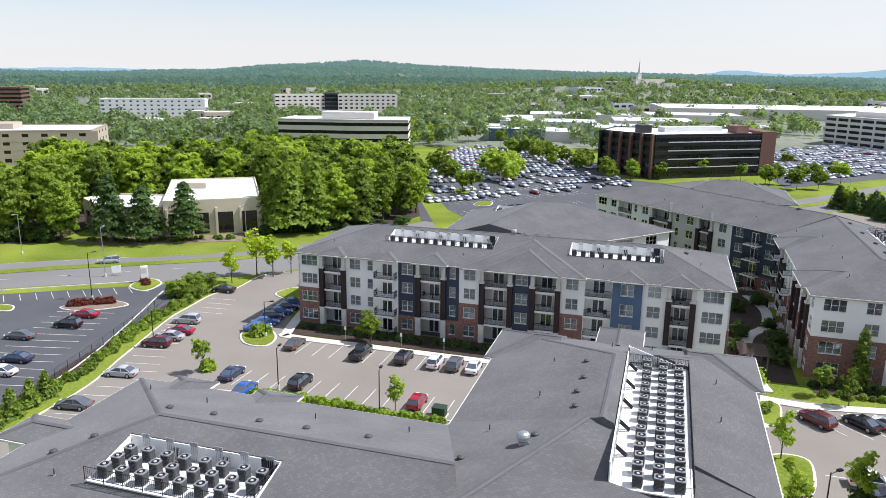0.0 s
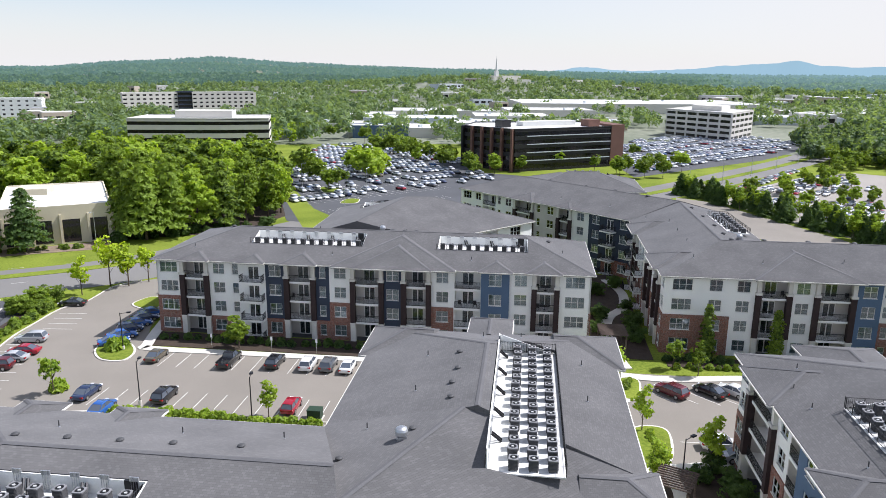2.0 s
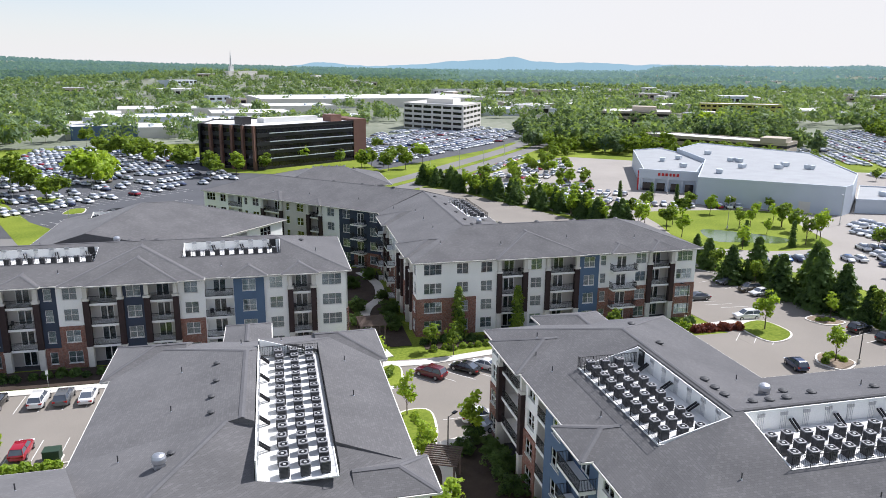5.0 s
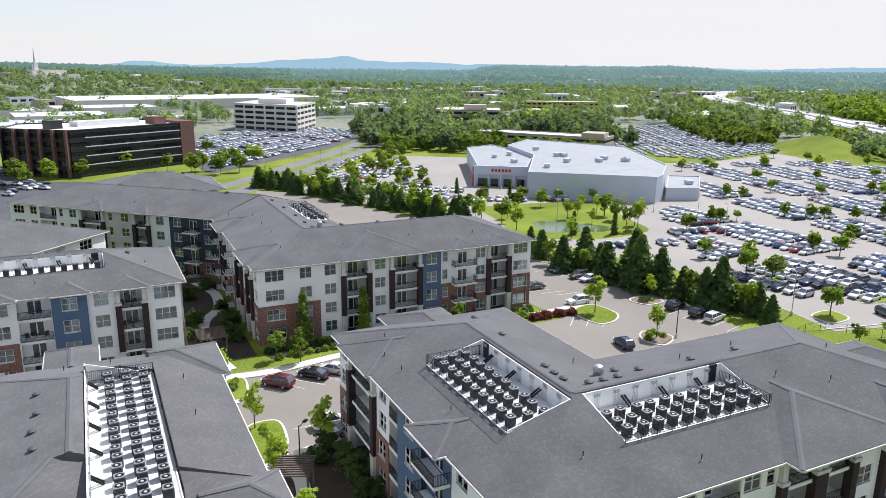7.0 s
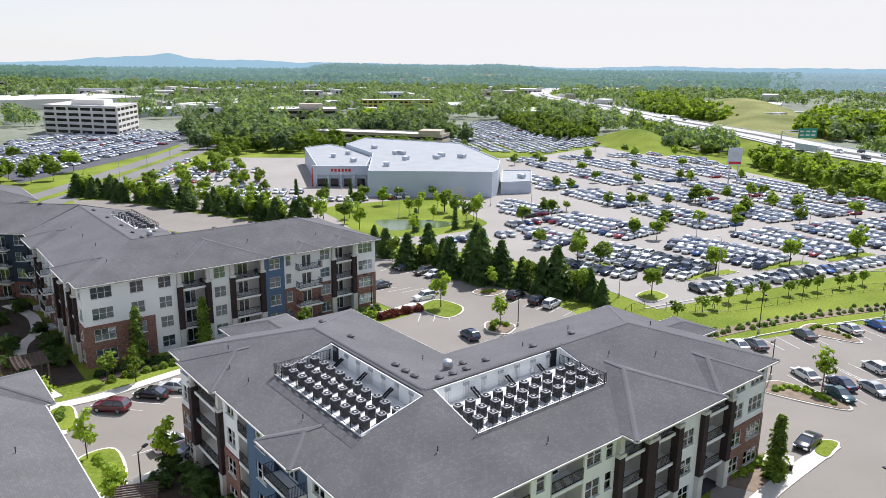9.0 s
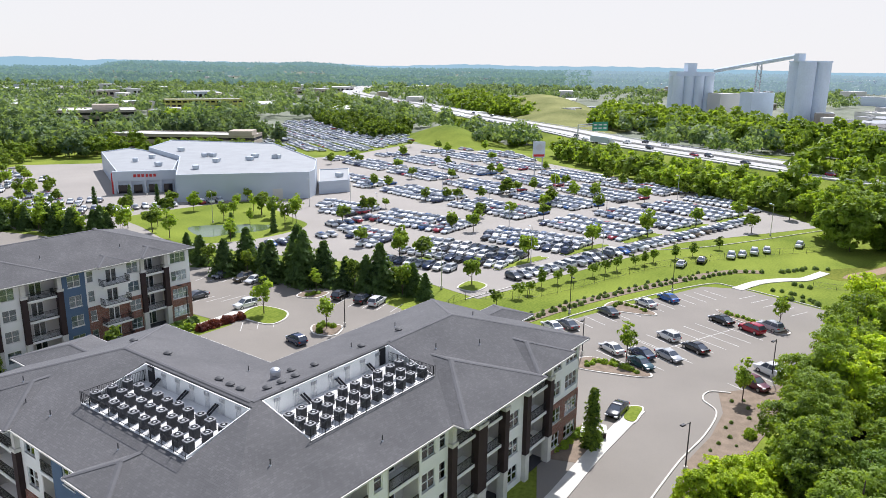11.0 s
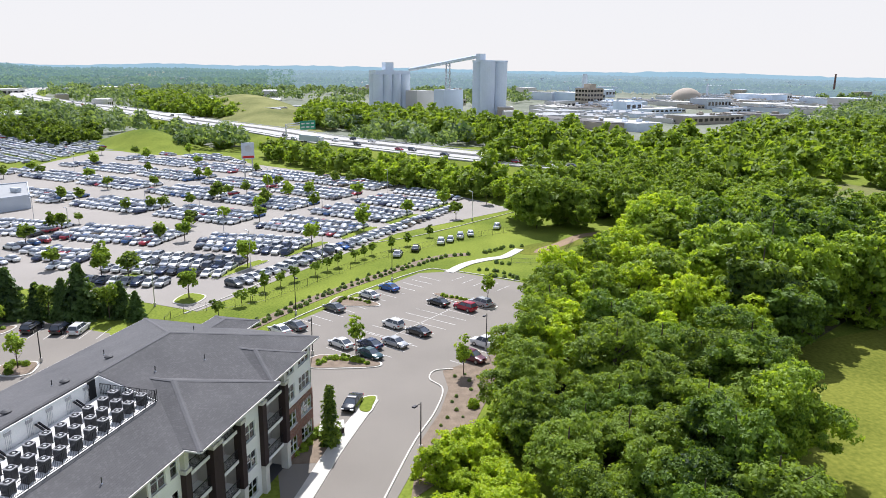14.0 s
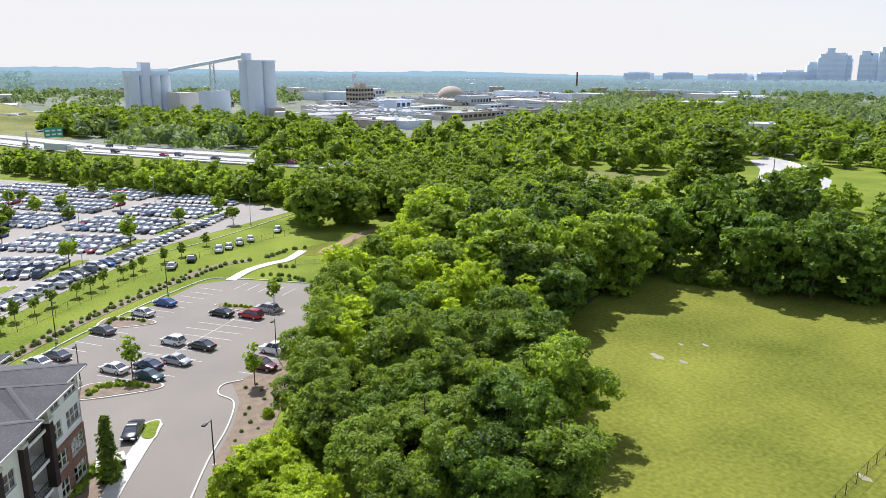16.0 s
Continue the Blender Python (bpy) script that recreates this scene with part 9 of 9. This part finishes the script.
# spruce screen
for x, y, s in ((134, 91, 0.8), (129.5, 82, 1.0), (133, 80, 0.95), (128, 71.5, 1.1), (130, 67.5, 1.15), (128.5, 64, 1.15), (129, 59.5, 1.1), (127, 55.4, 1.0), (127.5, 51.4, 1.0), (127, 48, 0.95), (127.4, 44.5, 0.8), (127, 41.2, 0.7),
                (139, 99, 0.8), (132, 75, 1.0), (131, 86, 0.9), (125, 37.5, 0.55), (137, 95, 0.7)):
    tree("spruce", x + trng.uniform(-1, 1), y + trng.uniform(-1, 1), s * trng.uniform(0.8, 1.15), variants=4)
for x, y in ((131, 88), (132.5, 70), (126.6, 53), (129.5, 78), (126, 43), (131.5, 62), (128, 46)):
    tree("lime", x, y, trng.uniform(0.8, 1.0), mat=LEAF)
for x, y, s in ((109, 63, 0.95), (123.4, 59.7, 0.75), (105.3, 49.4, 0.8), (47.5, 84.2, 0.8), (43.5, 70.2, 0.8), (46.4, 60.8, 0.95), (106.2, 1.0, 0.85), (-26.6, 98, 0.75), (0.5, 84.6, 0.7), (129.3, -24, 0.75),
                (96.5, -14.2, 0.75), (176, 104, 0.7), (181, 112, 0.8), (-14.2, 141.5, 0.7)):
    tree("lime", x, y, s)
for x, y, s in ((-24.4, 147.5, 1.2), (-28, 149, 1.3), (-32, 143.5, 1.1), (-21, 150, 1.1)):
    tree("lime", x, y, s, mat=LEAF_YELLOW)
for x, y in ((78.6, 4.3), (64.2, 88.0), (73.5, 84.6)):
    tree("column", x, y, 1.0)
tree("lot", -3.2, 108.8, 1.0)
for x, y in ((-48.6, 79.5), (-47.6, 82.5), (-46.8, 85.6), (-46.0, 88.8), (-49.8, 76.5), (-45.3, 91.6), (-51, 73.5)):
    tree("young_spruce", x, y, 1.15)
for x, y, s in ((125.4, 24.7, 0.9), (140.5, 18.4, 1.0), (143.6, 15.6, 0.9), (147.2, 13.0, 1.0), (151.2, 9.0, 0.9), (157.3, 4.3, 1.0), (161.7, 0.5, 0.9), (167.4, -3.5, 0.95), (171.8, -8.4, 0.9), (185, -19.2, 0.8), (176, -12.5, 0.9), (131.5, 21.5, 1.0), (134.8, 20.0, 0.8), (154.5, 6.6, 0.9), (164.4, -1.6, 0.8)):
    tree("sapling", x, y, s)
for x, y in (xy(13, 108), xy(18, 112), xy(13.5, 122), xy(18.5, 128), xy(14, 136), xy(18, 141), xy(18.6, 119), xy(12.6, 115)):
    tree("bush", x, y, trng.uniform(0.5, 0.8), mat=LEAF_DARK)
for x, y in (xy(22, 101), xy(25, 98.6), xy(52, 101)):
    tree("lime", x, y, 0.75, mat=LEAF)
for x, y in ((44, 59), (46.5, 57), (45, 53.5), (43.5, 50), (33, 56), (31, 50), (42, 46), (46.6, 60.4)):
    tree("bush", x, y, trng.uniform(0.45, 0.7), mat=LEAF_DARK)
for x, y in ((38.9, 59.3), (34.6, 49)):
    tree("lime", x, y, 0.85)
for x, y, s in ((-38, 137.5, 1.05), (-36.5, 141, 0.95), (-40.4, 135, 0.9), (-37.2, 133.5, 0.7)):
    tree("bush", x, y, s, mat=LEAF)

for (kind, mat), spots in FAR_TREES.items():
    if kind == "lot":
        tree_mass("lot_trees", "small round trees on far parking islands", spots, "lot", mat or LEAF, 0.8, 1.2, mrng)

# ---- woods of the distance: one mass ----
frs = np.random.RandomState(4)


def far_woods(name, label, n, r0, r1, az0, az1, quads, size, crown, keep, mat=LEAF_FAR):
    V, F = [], []
    base = 0
    made = 0
    while made < n:
        az, r = radians(frs.uniform(az0, az1)), math.sqrt(frs.uniform(r0 * r0, r1 * r1))
        x, y = r * math.sin(az), r * math.cos(az)
        made += 1
        if not keep(x, y):
            continue
        z = land_height(x, y)
        h = crown * frs.uniform(0.6, 1.2)
        d = frs.normal(0, 1, (quads, 3))
        d /= np.linalg.norm(d, axis=1)[:, None]
        d[:, 2] = np.abs(d[:, 2]) * 1.0
        pos = d * np.array([h * 0.42, h * 0.42, h * 0.62]) * frs.uniform(0.7, 1.1, (quads, 1)) + np.array([x, y, z + h * 0.30])
        v, f = leaf_quads(pos, d, size * h / crown, frs)
        V.append(v)
        F.append(f + base)
        base += len(v)
    me = fast_mesh(name, np.concatenate(V), np.concatenate(F), [mat])
    tagged(new(name, me), label, "woods", "", "stuff")


def open_ground(x, y):
    """Where no far tree stands: lots, roads, roofs and works."""
    for poly in (HOTEL_CLEAR, CAMPUS_CLEAR, OFFICE_CLEAR, EAST_CLEAR, DEALER_CLEAR, WORKS_CLEAR, WARE_CLEAR):
        if inside((x, y), poly) and (poly is not WARE_CLEAR or noise.noise(Vector((x, y, 0)) / 35.0) < 0.25):
            return True
    if any((x - p[0]) ** 2 + (y - p[1]) ** 2 < 22 ** 2 for p in BUILT):
        return True
    return any((x - p[0]) ** 2 + (y - p[1]) ** 2 < 30 ** 2 for p in HWY) or (x / 1.0 > 500 and ((x - 760) / 260) ** 2 + ((y - 100) / 85) ** 2 < 1)


HOTEL_CLEAR = [(-205, 540), (-135, 545), (-165, 720), (-270, 715)]
CAMPUS_CLEAR = [(-90, 640), (8, 650), (16, 840), (-132, 820)]
OFFICE_CLEAR = [(-2, 190), (45, 195), (130, 245), (180, 290), (170, 330), (130, 345), (95, 430), (40, 430), (10, 340)]
EAST_CLEAR = [(130, 215), (170, 205), (360, 350), (400, 470), (260, 470), (220, 420), (160, 340), (120, 250)]
DEALER_CLEAR = [(120, 30), (190, -20), (225, -55), (300, -20), (380, 60), (420, 110), (560, 230), (530, 290), (330, 260), (250, 260), (140, 210), (150, 100)]
WORKS_CLEAR = [(520, -120), (680, -20), (820, -20), (860, -120), (960, -250), (1300, -500), (1400, -900), (820, -600), (560, -340), (470, -200)]
WARE_CLEAR = [(100, 440), (330, 520), (560, 600), (540, 800), (250, 820), (80, 620)]
TOWN = lambda x, y: 104 < math.degrees(math.atan2(x, y)) < 136 and noise.noise(Vector((x, y, 7)) / 130.0) < 0.12      # built-up ground beyond the works
keep = lambda x, y: not open_ground(x, y) and not TOWN(x, y)
patchy = lambda x, y: keep(x, y) and noise.noise(Vector((x, y, 31)) / 90.0) < (0.45 if y > 0.1 * x else 0.12)
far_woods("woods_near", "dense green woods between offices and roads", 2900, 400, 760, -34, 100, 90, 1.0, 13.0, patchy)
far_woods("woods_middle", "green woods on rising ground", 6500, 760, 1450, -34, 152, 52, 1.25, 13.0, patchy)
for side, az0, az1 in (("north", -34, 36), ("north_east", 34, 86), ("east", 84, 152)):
    for (r0, r1, n), mat in zip(((1450, 2000, 110), (2000, 2700, 130), (2700, 3700, 150)), HAZE_LEAVES[side]):
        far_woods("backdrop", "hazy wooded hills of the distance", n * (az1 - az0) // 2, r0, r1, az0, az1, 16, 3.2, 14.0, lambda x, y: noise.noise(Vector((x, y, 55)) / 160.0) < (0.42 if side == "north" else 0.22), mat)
far_woods("woods_east", "green woods beyond the field", 1100, 430, 1000, 120, 150, 30, 1.3, 12.0, lambda x, y: not open_ground(x, y))

# low town beyond the works and the field
tr = random.Random(91)
for k in range(110):
    az, r = radians(tr.uniform(102, 138)), tr.uniform(760, 2900)
    x, y = r * math.sin(az), r * math.cos(az)
    low_building("town_building", "low pale town building with a flat roof", x, y, tr.uniform(20, 70), tr.uniform(14, 36), tr.choice((24, 30, -60)), tr.uniform(5, 13), tr.choice((OFF_WHITE, METAL_WHITE, TAN, SILO, CITY)), tr.choice((WHITE_ROOF, DEALER_ROOF, SILO)), land_height(x, y))

# ---- shrubs and hedges ----
LEAF_GREY = leaf_mat("grey_green_leaves", (0.09, 0.135, 0.05), (0.22, 0.30, 0.11))
shrub_line([(154, 152), (172, 150), (176, 154)], 1.3, 1.2, LEAF_DARK, "clipped dark green hedge of a car dealer", 0.2)
shrub_line([(170, 168), (186, 180), (196, 190)], 1.3, 1.2, LEAF_DARK, "clipped dark green hedge of a car dealer", 0.2)
shrub_line([(86, -14), (84, -18), (80, -14), (74, -12)], 1.5, 1.6, LEAF_BRIGHT, "yellow-green weedy shrub at the edge of a wood", 1.2)
shrub_line([(-20.5, 91.3), (-12.8, 88.9), (-3.9, 84.8), (-0.2, 83.0), (6.6, 80.8)], 0.95, 1.15, LEAF_BRIGHT, "bright green shrub of a low hedge by parking")
shrub_line([(-36.0, 136), (-40.5, 122), (-42.0, 112), (-43, 103), (-45, 93), (-50, 76)], 1.15, 1.6, LEAF, "green shrub of a hedge along a fence", 0.7)
shrub_line([(117, 19.3), (124.3, 15.2), (132.2, 9.5), (140.2, 3.2), (149.3, -5.1), (155.4, -11.5), (162.4, -18.5), (166, -27)], 1.6, 0.8, LEAF_GREY, "small round shrub in a planted row", 0.5)
shrub_line([(119, 20.8), (134, 10.2), (150.5, -3.4), (164, -17)], 2.1, 0.65, LEAF_GREY, "small round shrub in a planted row", 0.5)
for line in ([(152.2, -26.1), (150.3, -30.3), (144.2, -33.0)], [(166, -29.5), (171.5, -37.0), (172.9, -41.0)], [(157.6, -30.8), (155.2, -34.3)], [(146.5, -27.5), (144.5, -31.0)]):
    shrub_line(line, 1.2, 0.9, LEAF_GREY, "low round shrub in a garden bed", 0.6)
shrub_line([(101.6, 6.6), (104.4, 5.4), (102.6, 0.2)], 0.9, 0.9, LEAF_BRIGHT, "bright green shrub in a kerbed bed")
shrub_line([(103, 7.0), (104.8, 2.4), (101.4, -0.8)], 0.9, 0.8, LEAF, "green shrub in a kerbed bed")
shrub_line([(130.4, 4.2), (133.8, 3.0), (131, -1.6), (129.6, -1.8)], 0.9, 0.8, LEAF, "green shrub in a kerbed bed")
shrub_line([(133.8, -15.4), (130.6, -19.6), (127.4, -23.4)], 0.9, 0.8, LEAF_BRIGHT, "green shrub in a kerbed bed")
shrub_line([(-58, 129.2), (-55, 130.2), (-50.5, 130.6)], 1.0, 1.7, LEAF_RED, "dark red-leaved shrub in a bed")
shrub_line([(-49.6, 145.2), (-48.2, 141.8)], 1.1, 1.6, LEAF_RED, "dark red-leaved shrub in a bed")
shrub_line([(98, 69.2), (103.6, 66.8), (106, 65.2)], 0.9, 1.4, LEAF_RED, "dark red-leaved shrub beside a pavement")
shrub_line([(93.5, 73.2), (99.6, 70.2)], 1.0, 1.4, LEAF_BRIGHT, "yellow-green shrub beside a pavement")
shrub_line([xy(-57, 102.6), xy(-20, 102.6)], 1.7, 1.2, LEAF_DARK, "dark green shrub along an apartment wall", 0.5)
shrub_line([xy(21, 104.2), xy(69, 104.2)], 1.5, 1.25, LEAF_DARK, "dark green shrub along an apartment wall", 0.6)
shrub_line([xy(22, 101.6), xy(50, 101.2)], 1.4, 1.0, LEAF, "green shrub in a bed before apartments", 0.5)
shrub_line([(44, 69.6), (42.6, 64.8)], 0.8, 0.9, LEAF_BRIGHT, "green shrub in a kerbed bed")
shrub_line([(46.8, 80.8), (49.4, 83.6)], 0.8, 0.9, LEAF, "green shrub in a kerbed bed")
shrub_line([(96.5, -13), (93, -14.5), (88, -12.4), (82, -9.4), (76, -7)], 1.9, 0.42, LEAF_GREY, "small shrub in a mulch bed", 0.9)
shrub_line([(98, -14), (94, -17), (88, -14.6), (80, -10.6)], 2.3, 0.35, LEAF_GREY, "small shrub in a mulch bed", 0.9)
shrub_line([(-76, 183), (-66, 180), (-36, 184.6)], 2.0, 1.3, LEAF, "round green shrub in a mulch bed", 1.0)
shrub_line([(75.6, 8.2), (83, 5.0)], 1.0, 1.0, LEAF_BRIGHT, "green shrub in a mulch bed", 0.6)
shrub_line([(102.8, 49.6), (106.4, 51), (106.4, 48.2)], 0.9, 1.0, LEAF, "green shrub in a kerbed bed")
shrub_line([(120.4, 60.8), (122.8, 58.4)], 0.8, 0.8, LEAF_BRIGHT, "green shrub in a kerbed bed")
for x, y, s in ((-21.5, 112.6, 2.4), (-20.4, 113.6, 1.8), (-26.2, 99.0, 2.0)):
    shrub(x, y, s, LEAF_BRIGHT, "bright green shrub on a parking island")

for key, spots in FAR_SHRUBS.items():
    V = []
    for me, x, y, s in spots:
        v = np.empty(len(me.vertices) * 3, np.float32)
        me.vertices.foreach_get("co", v)
        V.append(v.reshape(-1, 3) * s + np.array([x, y, 0.05]))
    n = sum(len(v) for v in V)
    tagged(new("planted_shrubs", fast_mesh("planted_shrubs", np.concatenate(V), np.arange(n).reshape(-1, 3), [bpy.data.materials[key]])), "rows of small green shrubs beside parking", "shrubs", "", "stuff")

# ---- roof vents and caps ----
VENT = surface("vent_metal", (0.07, 0.07, 0.072), 0.6, 0.15, 2.0, 15.0, 0.05)


def roof_z(u, v, wings):
    best = EAVE
    for poly, sloped in wings:
        if inside((u, v), ccw(poly)):
            q = ccw(poly)
            flags = list(sloped)
            if q != list(poly):
                flags = list(sloped)[::-1][1:] + list(sloped)[::-1][:1]
            z = 99
            for (a, b), f in zip(zip(q, q[1:] + q[:1]), flags):
                if f:
                    d = Vector(b) - Vector(a)
                    z = min(z, EAVE + SLOPE * (d.x * (v - a[1]) - d.y * (u - a[0])) / d.length)
            best = max(best, z) if z < 90 else best
    return best


def pipe(u, v, z):
    root = thing("vent_pipe", "short dark plumbing vent pipe on a shingle roof", "vent", pose(*xy(u, v), z), "roof vents")
    bm = bmesh.new()
    tube(bm, (0, 0, -0.15), (0, 0, 0.55), 0.05, n=8)
    part("pipe", bm, VENT, root)
    bm = bmesh.new()
    tube(bm, (0, 0, -0.1), (0, 0, 0.08), 0.14, 0.06, 8)
    part("flashing", bm, STEEL, root)


def hood(u, v, z, s=1.0):
    root = thing("roof_hood", "low round dark metal roof vent hood", "vent", pose(*xy(u, v), z, 0, 0, GRID), "roof vents")
    bm = bmesh.new()
    tube(bm, (0, 0, -0.2), (0, 0, 0.16 * s), 0.22 * s, n=12)
    part("neck", bm, VENT, root)
    bm = bmesh.new()
    for r0, r1, z0, z1 in ((0.42, 0.40, 0.14, 0.24), (0.40, 0.22, 0.24, 0.34), (0.22, 0.02, 0.34, 0.38)):
        tube(bm, (0, 0, z0 * s), (0, 0, z1 * s), r0 * s, r1 * s, 14)
    part("cap", bm, VENT, root)


def turbine(u, v, z):
    root = thing("roof_dome", "white dome-shaped exhaust fan on a roof", "exhaust fan", pose(*xy(u, v), z), "roof domes")
    bm = bmesh.new()
    box(bm, -0.36, 0.36, -0.36, 0.36, -0.3, 0.3)
    part("curb", bm, STEEL, root)
    bm = bmesh.new()
    prof = ((0.40, 0.30), (0.50, 0.42), (0.50, 0.72), (0.42, 0.90), (0.24, 1.0), (0.02, 1.03))
    for (r0, z0), (r1, z1) in zip(prof, prof[1:]):
        tube(bm, (0, 0, z0), (0, 0, z1), r0, r1, 18, False)
    part("dome", bm, STEEL, root, "silver-white dome", smooth=True)


W1 = [([(-47.8, 31.5), (-8.3, 31.5), (-16.3, 54.6), (-47.8, 54.4)], (1, 0, 1, 1)), ([(-8.3, 31.5), (9.8, 49.6), (-16.2, 55.0), (-16.3, 54.6)], (1, 0, 1, 0)), ([(9.8, 49.6), (9.8, 78.9), (-16.2, 78.9), (-16.2, 55.0)], (1, 1, 1, 0))]
W2 = [([(-58.8, 105.0), (10.7, 105.0), (10.7, 127.2), (-58.8, 127.2)], (1, 1, 1, 1))]
W3 = [([(20.4, 106.7), (70.8, 106.7), (70.8, 128.7), (42.4, 128.7)], (1, 1, 1, 0)), ([(20.4, 106.7), (42.4, 128.7), (42.6, 158.4), (21.0, 147.5)], (0, 1, 0, 1)), ([(21.0, 147.5), (42.6, 158.4), (-1.6, 199.9), (-17.0, 183.5)], (0, 1, 1, 1))]
W4S = [([(23, 34.8), (46, 57.8), (46, 76.6), (23, 76.6)], (0, 1, 1, 1)), ([(23, 34.8), (73.6, 34.8), (73.6, 57.8), (46, 57.8)], (1, 1, 1, 0))]


def roof_vents(wings, hoods, pipes, dome, size=1.0):
    for u, v in hoods:
        hood(u, v, roof_z(u, v, wings), size)
    for u, v in pipes:
        pipe(u, v, roof_z(u, v, wings))
    turbine(*dome, roof_z(*dome, wings))


roof_vents(W1, [(-37, 45), (-33, 45.2), (-29, 45.4), (-25, 45.6), (-20, 46), (-13, 47), (-8, 50), (-5.6, 55), (-5.8, 58), (-5.6, 61), (-5.8, 65), (-5.0, 40.5), (-3.6, 41.8), (-40, 40), (-42, 38)],
         [(-43, 50), (-36, 48.5), (-26, 49), (-18, 49.5), (-12, 52), (-9, 58), (-9, 66), (-4, 73), (6, 60), (6, 68), (0, 74), (-31, 33.5), (-40, 36), (-12, 37)], (-8.6, 48.5), 0.72)
roof_vents(W2, [(-50, 118), (-22, 117.6), (-20, 117.6), (-18, 117.8), (4, 117)], [(-53, 109), (-30, 108), (-8, 108), (6, 112), (-20, 119), (-35, 119)], (-24, 118.6))
roof_vents(W3, [(33, 118), (38, 118), (45, 118.6), (52, 118.6), (60, 118.4), (33.6, 125), (33.8, 132), (33.6, 140), (33.2, 148), (26, 158), (20, 165), (14, 171), (6, 178)], [(26, 112), (36, 111), (48, 112), (60, 111), (27, 122), (27, 130), (27, 138), (24, 146), (18, 156), (8, 165), (0, 172)], (36, 124))
roof_vents(W4S, [(36.0, 52.6), (35.8, 50.8), (35.8, 49.4), (37.5, 48.0), (39.0, 47.9), (40.7, 48.0), (42.5, 50.6), (44, 49), (50, 48.6), (56, 48.8), (37, 62), (37, 68)], [(26, 52), (25.6, 62), (25.4, 66), (31, 40), (40, 37), (55, 43), (60, 41), (66, 46), (27, 70), (50, 50), (58, 51), (41, 55)], (40.6, 50.6))
